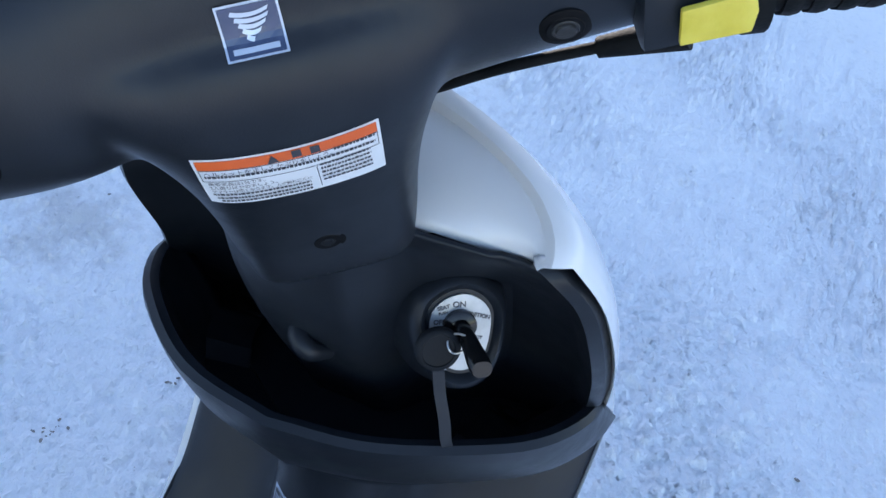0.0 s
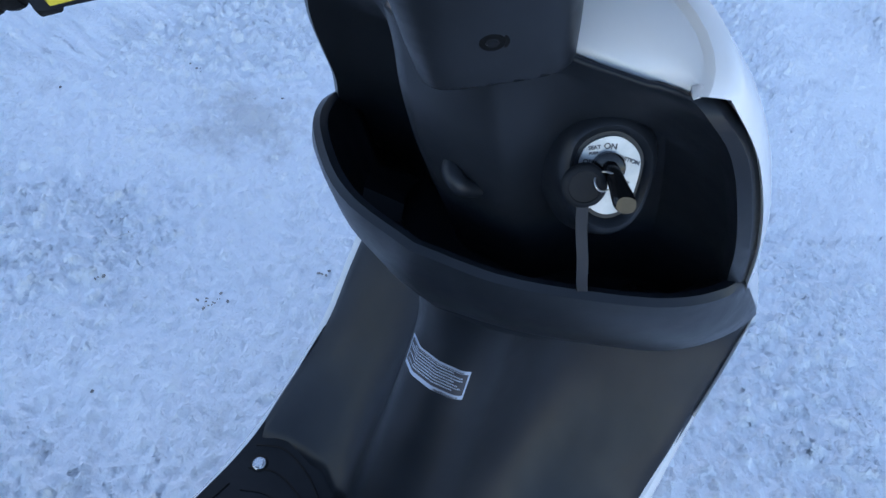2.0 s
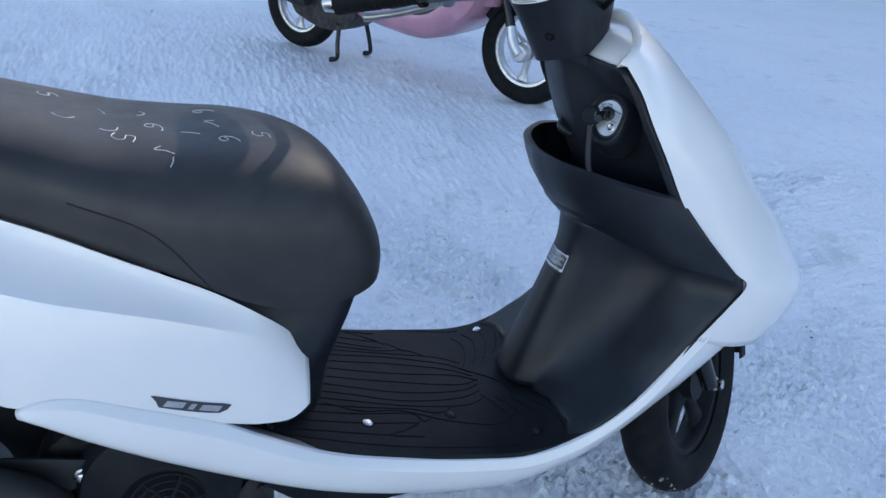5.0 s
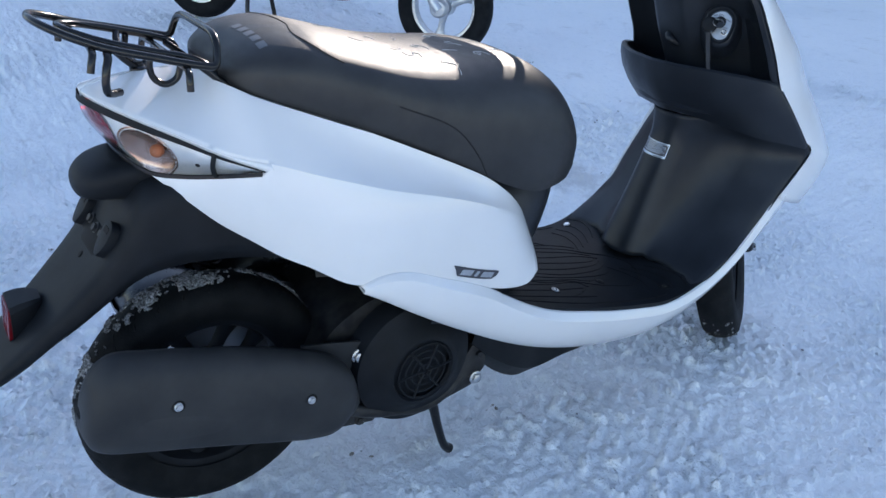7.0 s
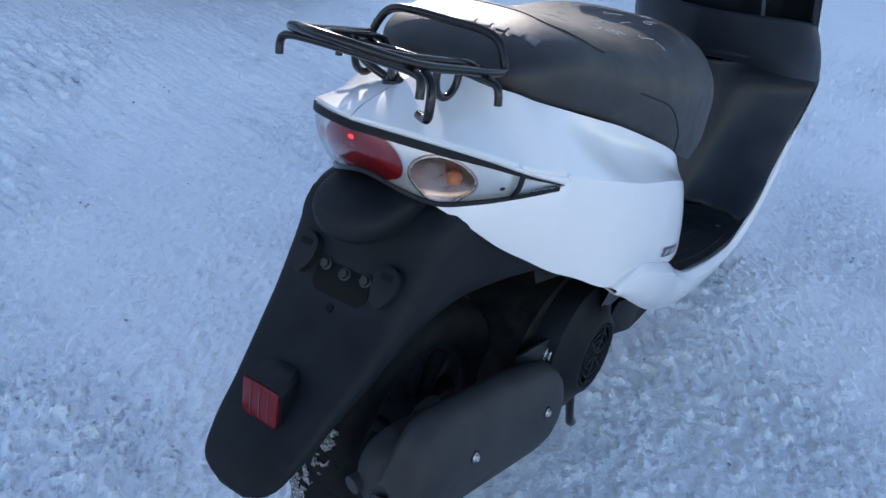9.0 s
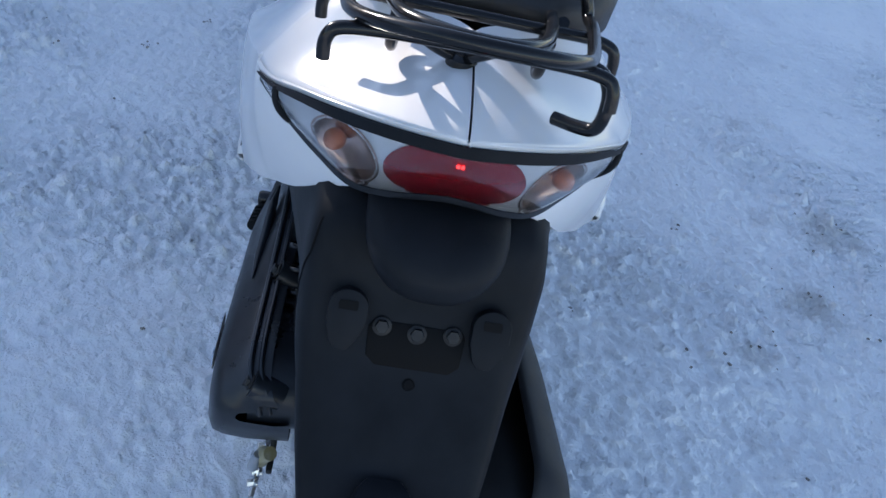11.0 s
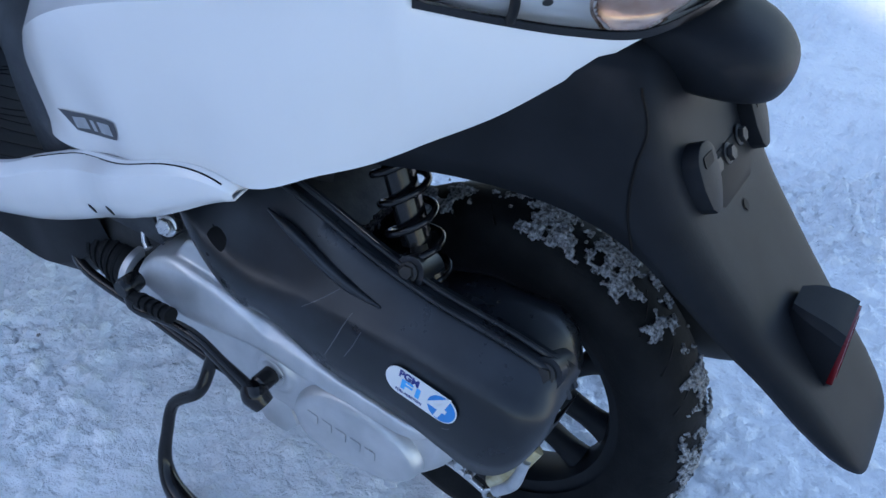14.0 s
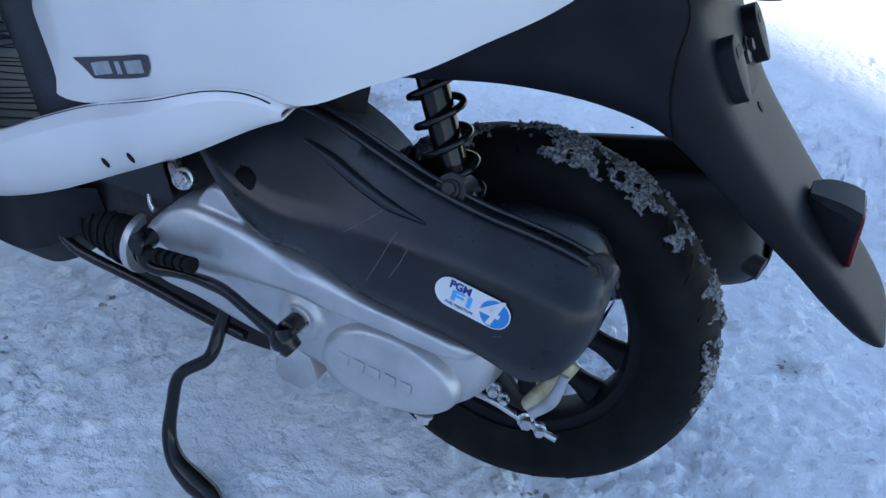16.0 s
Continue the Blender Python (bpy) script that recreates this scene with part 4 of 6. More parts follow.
# ---- wheels ----
def build_wheel(name, centre, radius, width, hub_r, mat_rim, label, parent, spokes=5, face=1, paired=False):
    c = np.array(centre, float)
    rim_r = radius * 0.665
    prof = [(rim_r, -width * 0.34), (rim_r + 0.012, -width * 0.42), (rim_r + (radius - rim_r) * 0.5, -width * 0.5), (radius - 0.014, -width * 0.44), (radius - 0.005, -width * 0.30), (radius, -width * 0.12), (radius, width * 0.12), (radius - 0.005, width * 0.30), (radius - 0.014, width * 0.44), (rim_r + (radius - rim_r) * 0.5, width * 0.5), (rim_r + 0.012, width * 0.42), (rim_r, width * 0.34)]
    wheel = part(name, lathe([(0.0, -0.03), (hub_r, -0.03), (hub_r, 0.03), (0.0, 0.03)], c, "y", 32), mat_rim, parent, label)
    part("tyre", lathe(prof, c, "y", 72), RUBBER, wheel, "worn black rubber tyre")
    part("rim", lathe([(rim_r + 0.004, -width * 0.36), (rim_r + 0.004, -width * 0.30), (rim_r - 0.010, -width * 0.27), (rim_r - 0.015, -0.012), (rim_r - 0.015, 0.012), (rim_r - 0.010, width * 0.27), (rim_r + 0.004, width * 0.30), (rim_r + 0.004, width * 0.36)], c, "y", 64), mat_rim, wheel)
    spread = (-0.027, 0.027) if paired else (0.0,)
    for k, e in [(i, q) for i in range(spokes) for q in spread]:
        a = 2 * math.pi * (k + (0.8 if paired else 0.2)) / spokes
        d, n = np.array((math.cos(a), 0, math.sin(a))), np.array((-math.sin(a), 0, math.cos(a)))
        rows = []
        slim = 0.62 if paired else 1.0
        for t, w, h in ((0.0, 0.022 * slim, 0.018), (0.4, 0.015 * slim, 0.013), (0.75, 0.016 * slim, 0.012), (1.0, 0.026 * slim, 0.013)):
            p = c + n * e * (0.75 + 0.25 * t) + d * (hub_r * 0.6 + (rim_r - 0.018 - hub_r * 0.6) * t)
            rows.append([p + n * w * math.cos(q) + np.array((0, 1, 0)) * h * math.sin(q) for q in np.linspace(0, 2 * math.pi, 12, endpoint=False)])
        part("spoke", loft(rows, 12, True, True), mat_rim, wheel)
    return wheel, prof


rear_wheel, _ = build_wheel("rear_wheel", (-0.001, 0.0, 0.199), 0.183, 0.080, 0.050, DULL, "black rear wheel with snow on its tyre", scooter, paired=True)


def add_tread(wheel, c, radius):
    """Slanting tread grooves, their shade drawn as thin dark rods on the crown."""
    bm = bmesh.new()
    for k in range(30):
        a0 = 2 * math.pi * k / 30
        for s in (-1, 1):
            pts = [(radius - 0.0011 - 0.0102 * t * t, s * (0.003 + 0.028 * t), a0 + 0.13 * t + (0.1 if s > 0 else 0)) for t in (0, 0.35, 0.7, 1.0)]
            tube([(c[0] + r * math.cos(a), c[1] + y, c[2] + r * math.sin(a)) for r, y, a in pts], 0.0016, 6, 5, bm)
    return tagged(part("tread_groove", bm, HOLE, wheel, "dark rods for the shade in slanting tread cuts"), kind="stuff")


add_tread(rear_wheel, (-0.001, 0, 0.199), 0.183)
rnd = random.Random(4)


def crust_at(a, y):
    """How thick the caked snow lies at an angle round the tyre and a place across it."""
    v = Vector((0.19 * math.cos(a), y, 0.19 * math.sin(a)))
    start = 0.15 if y > 0 else 1.25
    span = min(max((a - start) / 0.5, 0), 1) * min(max((3.4 - a) / 0.6, 0), 1)
    edge = min(max((0.030 - abs(y - 0.004)) / 0.014, 0), 1)
    return span * edge * (noise.noise(v * 30) + 0.8 * noise.noise(v * 95) + 0.4 * noise.noise(v * 240) + 0.20)


bm = bmesh.new()
na, nc = 420, 44
grid = {}
for i in range(na):
    for k in range(nc):
        a, y = 0.1 + 3.4 * i / na, -0.038 + 0.080 * k / (nc - 1)
        h = crust_at(a, y)
        if h > 0.05:
            v = Vector((math.cos(a), y * 9, math.sin(a))) * 0.19
            t = 0.0022 * min(1, h * 2.0) + 0.0042 * abs(noise.noise(v * 170)) + 0.0022 * noise.noise(v * 420)
            r = 0.1825 - 0.0115 * (abs(y) / 0.036) ** 2.4 + t
            grid[i, k] = bm.verts.new((-0.001 + r * math.cos(a), y, 0.199 + r * math.sin(a)))
for i in range(na):
    for k in range(nc):
        q = [grid.get(p) for p in ((i, k), (i + 1, k), (i + 1, k + 1), (i, k + 1))]
        if all(q):
            bm.faces.new(q)
crust = tagged(part("snow_crust", bm, CRUST, rear_wheel, "dirty crust of caked snow", 25), kind="stuff")
solid(crust, 0.002)

# ---- engine, drive case, exhaust ----
M_LEFT = Matrix(((1, 0, 0, 0), (0, 0, 1, 0), (0, 1, 0, 0), (0, 0, 0, 1)))


def cased(outline, y0, y1, inset=0.012, bulge=0.0, n=90, high=None):
    """A cast case in the xz plane from y0 out to y1, with a rounded shoulder."""
    o = spline(list(outline) + [outline[0]], n + 1)[:-1]
    c = o.mean(axis=0)
    d = 1 if y1 > y0 else -1
    rings = []
    for t, q in ((0, 0), (0.55, 0), (0.8, 0.25), (0.95, 0.65), (1.0, 1.0), (1.0, 2.2)):
        sc = []
        for p in o:
            inward = (c - p) / np.linalg.norm(c - p)
            deep = inset if high is None else inset + (high - inset) * min(max(-1.5 * inward[1] - 0.1, 0), 1)
            sc.append(p + inward * min(deep * q, 0.55 * np.linalg.norm(c - p)))
        rings.append([(x, y0 + (y1 - y0) * t + (d * bulge if q > 2 else 0), z) for x, z in sc])
    return sheet(rings, True, True)


engine = part("engine", cased([(0.13, 0.16), (0.20, 0.13), (0.33, 0.14), (0.42, 0.20), (0.43, 0.28), (0.36, 0.34), (0.22, 0.33), (0.14, 0.27)], -0.08, 0.11, 0.01), IRON, scooter, "grimy dark engine block")
case_line = [(0.262, 0.303), (0.243, 0.322), (0.228, 0.326), (0.205, 0.305), (0.175, 0.292), (0.12, 0.276), (0.06, 0.262), (0.0, 0.256), (-0.024, 0.244), (-0.0275, 0.220), (-0.019, 0.196), (0.004, 0.172), (0.045, 0.158), (0.10, 0.157), (0.14, 0.164), (0.18, 0.168), (0.225, 0.176), (0.275, 0.190), (0.322, 0.198), (0.338, 0.216), (0.334, 0.242), (0.312, 0.266), (0.285, 0.284)]
ridge_line = [(0.308, 0.255), (0.292, 0.282), (0.262, 0.300), (0.22, 0.300), (0.17, 0.291), (0.12, 0.280), (0.07, 0.268), (0.02, 0.262), (-0.018, 0.254), (-0.016, 0.244), (0.05, 0.244), (0.117, 0.241), (0.167, 0.242), (0.208, 0.243), (0.26, 0.238)]
bm = cased(case_line, 0.070, 0.139, 0.014, 0.001)
join(bm, cased(ridge_line, 0.090, 0.155, 0.011, 0.004))
join(bm, cased([(0.256, 0.303), (0.241, 0.321), (0.227, 0.323), (0.196, 0.290), (0.225, 0.284)], 0.080, 0.147, 0.004, 0.0, 40))
lathe([(0.0, 0.07), (0.021, 0.07), (0.021, 0.142), (0.018, 0.146), (0.0, 0.146)], (0.151, 0.0, 0.2165), "y", 32, bm)
drive_case = part("drive_case", bm, SILVER, engine, "silver cast aluminium drive case", 60)
m = drive_case.modifiers.new("blend", "REMESH")
m.mode, m.voxel_size, m.use_smooth_shade = "VOXEL", 0.0022, True
m = drive_case.modifiers.new("soften", "SMOOTH")
m.factor, m.iterations = 0.5, 7
disc_line = [(0.1285, 0.190), (0.1245, 0.208), (0.108, 0.226), (0.086, 0.237), (0.055, 0.239), (0.028, 0.232), (0.006, 0.219), (-0.004, 0.202), (0.002, 0.184), (0.020, 0.170), (0.055, 0.162), (0.098, 0.163), (0.119, 0.173)]
part("case_disc", cased(disc_line, 0.120, 0.151, 0.006, 0.001), SILVER, drive_case, "raised oval cover with a cast word")
part("case_lug", slab([(0.188, 0.150), (0.187, 0.130), (0.180, 0.124), (0.156, 0.122), (0.142, 0.140), (0.150, 0.165), (0.180, 0.172)], 0.03, M_LEFT @ Matrix.Translation((0, 0, 0.098)), 0.003), SILVER, drive_case, "cast lug below the case")
part("case_lug", bolt((0.030, 0.135, 0.158), (0, 0.3, -1), 0.006, 0.008), SILVER, drive_case)

# air cleaner: outer cover with a flat face and a slanting top, flange, inner half
rows = []
# along, lower edge, crease, flange, how far the face stands out
for x, zb, zc, zf, out in ((0.262, 0.350, 0.362, 0.372, -0.030), (0.245, 0.338, 0.360, 0.386, -0.020), (0.226, 0.322, 0.350, 0.396, -0.013), (0.205, 0.305, 0.340, 0.402, -0.008), (0.186, 0.296, 0.335, 0.404, -0.004), (0.168, 0.292, 0.333, 0.403, -0.001), (0.150, 0.296, 0.333, 0.400, 0.0), (0.125, 0.291, 0.335, 0.395, 0.0), (0.093, 0.276, 0.338, 0.384, 0.0), (0.052, 0.267, 0.338, 0.370, 0.0), (0.003, 0.260, 0.337, 0.3595, 0.0), (-0.031, 0.250, 0.334, 0.3555, 0.0), (-0.055, 0.243, 0.331, 0.352, -0.001), (-0.074, 0.250, 0.328, 0.347, -0.004), (-0.088, 0.268, 0.325, 0.342, -0.010), (-0.097, 0.290, 0.320, 0.336, -0.020), (-0.100, 0.303, 0.316, 0.328, -0.032)):
    h, g = zc - zb, zf - zc
    rows.append([(x, 0.085, zb + 0.004), (x, 0.130 + out, zb), (x, 0.152 + out, zb + 0.03 * h), (x, 0.1615 + out, zb + 0.10 * h), (x, 0.1650 + out, zb + 0.30 * h), (x, 0.1650 + out, zb + 0.62 * h), (x, 0.1625 + out, zb + 0.88 * h), (x, 0.1580 + out, zb + 0.98 * h), (x, 0.1525 + out, zc + 0.12 * g), (x, 0.1440 + out, zc + 0.45 * g), (x, 0.1345 + 0.6 * out, zc + 0.80 * g), (x, 0.1275 + 0.5 * out, zf), (x, 0.110 + 0.4 * out, zf + 0.001)])
air_box = part("air_cleaner_cover", loft(rows, 70), COVERBLK, engine, "scuffed black plastic air cleaner cover", 50)
flange = [(0.215, 0.118, 0.404), (0.160, 0.126, 0.404), (0.125, 0.128, 0.3965), (0.093, 0.128, 0.385), (0.052, 0.1285, 0.371), (0.003, 0.129, 0.3605), (-0.031, 0.129, 0.3565), (-0.055, 0.1285, 0.353), (-0.078, 0.126, 0.346), (-0.094, 0.118, 0.334), (-0.100, 0.112, 0.316)]
part("cover_flange", tube(flange, 0.0026, 50, 8), COVERBLK, air_box, "raised joint of the cover")
part("cover_flange", tube([(x, y - 0.009, z + 0.0035) for x, y, z in flange], 0.0022, 50, 8), COVERBLK, air_box, "raised joint of the cover")
part("cover_crease", tube([(0.150, 0.1400, 0.385), (0.128, 0.1425, 0.378), (0.098, 0.1440, 0.364), (0.070, 0.1455, 0.354), (0.040, 0.1465, 0.349)], [0.001, 0.0045, 0.005, 0.0045, 0.001], 30, 10), COVERBLK, air_box)
for p in ((0.033, 0.119, 0.369), (-0.084, 0.121, 0.338)):
    part("bolt_boss", tube([(p[0], p[1] - 0.025, p[2] - 0.012), (p[0], p[1] + 0.003, p[2])], [0.013, 0.0125], 6, 20), COVERBLK, air_box, "round boss of the cover")
    part("cover_bolt", bolt((p[0], p[1] + 0.004, p[2] + 0.001), (0, 0.9, 0.45), 0.0058, 0.005), IRON, air_box, "dark hexagon bolt")
bpy.context.view_layer.update()
place, n = surface_at(air_box, (0.199, 0.4, 0.3395), (0, -1, 0))
# dark disc on the closed cover paints the shade of the hole
part("cover_hole", bolt(place - n * 0.0005, n, 0.0115, 0.0012, hexed=False), HOLE, air_box, "dark disc for the shade in a round hole")
duct = [(0.060, 0.325), (0.030, 0.338), (0.0, 0.3485), (-0.044, 0.3500), (-0.074, 0.344), (-0.090, 0.326), (-0.092, 0.295), (-0.06, 0.270), (0.02, 0.280)]
part("air_box_half", cased(duct, 0.124, 0.050, 0.016, 0.0), COVERBLK, engine, "black inner half of the air cleaner box", 45)

# sticker on the air cleaner cover
m = basis((-0.0115, 0.1662, 0.3090), (-0.985, 0.0, -0.17), (-0.17, -0.02, 0.985))
pill = [(0.018 + 0.0125 * math.cos(a), 0.0125 * math.sin(a)) for a in np.linspace(-math.pi / 2, math.pi / 2, 14)] + [(-0.018 + 0.0125 * math.cos(a), 0.0125 * math.sin(a)) for a in np.linspace(math.pi / 2, 1.5 * math.pi, 14)]
sticker = part("sticker", slab(pill, 0.0006, m), LABELWHITE, air_box, "white and blue fuel injection sticker", 0)
part("blue_field", slab([(0.018 + 0.0115 * math.cos(a), 0.0115 * math.sin(a)) for a in np.linspace(0, 2 * math.pi, 28, endpoint=False)], 0.0003, m @ Matrix.Translation((0, 0, 0.0006))), STICKBLUE, sticker, "blue round field", 0)
written("PGM", 0.0088, m @ Matrix.Translation((-0.0115, 0.0076, 0.0009)), STICKNAVY, sticker, spread=0.95, bold=0.0003)
written("FI", 0.0125, m @ Matrix.Translation((-0.0085, -0.0012, 0.0009)) @ Matrix.Diagonal((1.9, 1, 1, 1)), STICKSKY, sticker, spread=1.12, bold=0.0003)
written("4", 0.033, m @ Matrix.Translation((0.0150, 0.0005, 0.0012)) @ Matrix(((1, 0.25, 0, 0), (0, 1, 0, 0), (0, 0, 1, 0), (0, 0, 0, 1))), LABELWHITE, sticker, bold=0.0004)
written("FUEL INJECTION", 0.0031, m @ Matrix.Translation((-0.0085, -0.0085, 0.0009)), STICKNAVY, sticker)

# kick starter
kick = part("kick_lever", tube([(0.146, 0.170, 0.208), (0.157, 0.170, 0.2155), (0.186, 0.1705, 0.2305), (0.208, 0.170, 0.240), (0.232, 0.169, 0.2415), (0.260, 0.168, 0.2385), (0.284, 0.168, 0.2345), (0.294, 0.168, 0.238), (0.2955, 0.168, 0.248), (0.295, 0.169, 0.262)], [0.0078, 0.0066, 0.0052, 0.0050, 0.0056, 0.0046, 0.0050, 0.0064, 0.0078, 0.0070], 70), PAINTBLK, engine, "black folding kick starter lever")
part("kick_clamp", tube([(0.141, 0.168, 0.204), (0.150, 0.169, 0.2125), (0.153, 0.166, 0.2185)], [0.0095, 0.0125, 0.0115], 12, 16), PAINTBLK, kick, "black clamp of the lever")
part("kick_pivot", lathe([(0.0, -0.010), (0.0085, -0.010), (0.0095, -0.006), (0.0095, 0.008), (0.0075, 0.011), (0.0, 0.011)], (0.295, 0.168, 0.259), "y", 20), PAINTBLK, kick, "round pivot of the foot pad")
p, q = np.array((0.290, 0.173, 0.2525)), np.array((0.236, 0.176, 0.2590))
part("pedal_rubber", tube([p, (p + q) / 2, q], [0.0052, 0.0050, 0.0055], 24), RUBBER, kick, "ribbed rubber foot pad")
for t in np.linspace(0.30, 0.97, 5):
    part("pedal_rib", tube([p + (q - p) * (t - 0.045), p + (q - p) * (t + 0.045)], 0.0072, 4, 14), RUBBER, kick, "rubber rib")
part("kick_shaft", lathe([(0.0, 0.0), (0.0132, 0.0), (0.0132, 0.003), (0.011, 0.0042), (0.0, 0.0042)], (0.151, 0.1435, 0.2175), "y", 28), STEEL, kick, "bright washer of the kick shaft")
part("kick_shaft", lathe([(0.0, 0.0), (0.0088, 0.0), (0.0088, 0.016), (0.0068, 0.018), (0.0, 0.018)], (0.151, 0.1475, 0.2175), "y", 24), PAINTBLK, kick, "dark splined kick shaft")
part("clamp_bolt", bolt((0.1505, 0.1745, 0.2065), (0.1, 1, 0.25), 0.0062, 0.005), STEEL, kick, "steel clamp bolt")

# rear shock absorber
a0, a1 = np.array((0.084, 0.088, 0.470)), np.array((0.034, 0.096, 0.350))
shock = part("shock_absorber", tube([a0, a1 + (a1 - a0) * 0.12], 0.0068, 12), IRON, scooter, "black rear shock absorber with coil spring")
turns = 5.6
ax = (a1 - a0) / np.linalg.norm(a1 - a0)
e1 = np.cross(ax, (0, 1, 0))
e1 /= np.linalg.norm(e1)
e2 = np.cross(ax, e1)
part("spring", tube([a0 + (a1 - a0) * t + 0.0195 * (math.cos(2 * math.pi * turns * t) * e1 + math.sin(2 * math.pi * turns * t) * e2) for t in np.linspace(0, 1, 150)], 0.0030, 150, 10, smooth_path=False), PAINTBLK, shock, "gloss black coil spring")
part("damper_body", tube([a0, a0 + (a1 - a0) * 0.78], 0.0120, 8, 24), PAINTBLK, shock, "gloss black damper body")
for t, r in ((0.02, 0.021), (0.97, 0.021)):
    part("spring_seat", tube([a0 + (a1 - a0) * (t - 0.02), a0 + (a1 - a0) * (t + 0.02)], r, 4, 24), PAINTBLK, shock, "round spring seat")
part("lower_eye", lathe([(0.005, -0.012), (0.013, -0.012), (0.013, 0.012), (0.005, 0.012)], (0.029, 0.098, 0.334), "y", 24), IRON, shock)

# axle end with brake arm
arm = part("brake_arm", tube([(-0.080, 0.100, 0.238), (-0.073, 0.106, 0.226), (-0.061, 0.110, 0.203), (-0.052, 0.110, 0.188)], [0.0070, 0.0085, 0.0080, 0.007], 18), BRASS, engine, "yellowed brake arm at the rear hub")
part("return_spring", tube([(-0.078, 0.112, 0.232), (-0.072, 0.116, 0.205), (-0.058, 0.116, 0.186)], [0.004, 0.0055, 0.005], 14), PLATEGREY, arm, "pale metal lever")
part("arm_plate", slab([(-0.008, 0.212), (-0.012, 0.188), (-0.030, 0.176), (-0.056, 0.172), (-0.060, 0.184), (-0.040, 0.192), (-0.022, 0.214)], 0.006, M_LEFT @ Matrix.Translation((0, 0, 0.098)), 0.0015), IRON, arm, "dark bracket of the brake arm")
for p, r in (((-0.020, 0.108, 0.190), 0.0048), ((-0.030, 0.108, 0.184), 0.0040), ((-0.053, 0.110, 0.172), 0.0058), ((-0.066, 0.112, 0.170), 0.0042)):
    part("adjuster_nut", bolt(p, (-0.3, 1, 0.1), r, 0.009), STEEL, arm, "steel adjuster nut")
part("cable_rod", tube([(0.03, 0.100, 0.172), (-0.02, 0.108, 0.176), (-0.055, 0.112, 0.1705), (-0.082, 0.114, 0.1665)], 0.0028, 18), STEEL, arm, "thin steel cable rod")

# inner rear guard and intake
boot = part("intake_boot", tube([(0.475, 0.075, 0.205), (0.43, 0.090, 0.205), (0.385, 0.103, 0.208), (0.348, 0.112, 0.211)], [0.028, 0.026, 0.025, 0.026], 24, 20), RUBBER, engine, "ribbed black rubber duct")
for x, y in ((0.372, 0.106), (0.385, 0.103), (0.398, 0.099), (0.411, 0.096), (0.424, 0.092), (0.437, 0.088)):
    part("boot_rib", lathe([(0.020, -0.003), (0.0285, -0.002), (0.0285, 0.002), (0.020, 0.003)], (x, y, 0.207), "x", 28), RUBBER, boot, "rubber fold")
part("duct_ring", lathe([(0.022, -0.004), (0.0305, -0.004), (0.0315, 0.0), (0.0305, 0.004), (0.022, 0.004)], (0.350, 0.110, 0.211), "x", 36), SILVER, boot, "pale metal ring of the duct")
part("clip", tube([(0.303, 0.118, 0.330), (0.292, 0.124, 0.315), (0.281, 0.128, 0.306), (0.270, 0.128, 0.312)], [0.005, 0.007, 0.008, 0.006], 14), STEEL, engine, "steel cable clip")
part("clip_nut", bolt((0.278, 0.132, 0.310), (-0.2, 1, 0.3), 0.0075, 0.008), STEEL, engine, "steel nut")
part("clip", tube([(0.332, 0.118, 0.276), (0.326, 0.122, 0.266), (0.320, 0.124, 0.262)], [0.002, 0.0035, 0.004], 8), STEEL, engine, "small bright hose clip")
bm = bmesh.new()
rows = []
for x, z, w in [(0.12, 0.43, 0.10), (0.22, 0.42, 0.12), (0.34, 0.36, 0.12), (0.46, 0.27, 0.11)]:
    rows.append([(x, -w, z - 0.03), (x, -w * 0.9, z), (x, 0, z + 0.01), (x, w * 0.9, z), (x, w, z - 0.03)])
part("frame_underside", loft(rows, 12, bm=bm), IRON, scooter, "dark frame under the body")

# exhaust
# silencer body, and a shield shell over its outer half with a free rear edge
ex = [(0.185, -0.108, 0.185, 0.016), (0.165, -0.110, 0.200, 0.036), (0.12, -0.112, 0.216, 0.047), (0.0, -0.113, 0.246, 0.050), (-0.10, -0.113, 0.270, 0.053), (-0.145, -0.112, 0.281, 0.052), (-0.170, -0.112, 0.286, 0.048), (-0.182, -0.112, 0.2885, 0.040), (-0.1885, -0.112, 0.290, 0.028), (-0.190, -0.112, 0.290, 0.010)]
rows = []
for x, y, z, r in ex:
    rows.append([(x + 0.22 * r * math.sin(a), y + 0.98 * r * math.cos(a), z + r * math.sin(a)) for a in np.linspace(0, 2 * math.pi, 36, endpoint=False)])
exhaust = part("exhaust", loft(rows, 40, True, True), MUFF, scooter, "matt black exhaust silencer with heat shield", 45)
rows = []
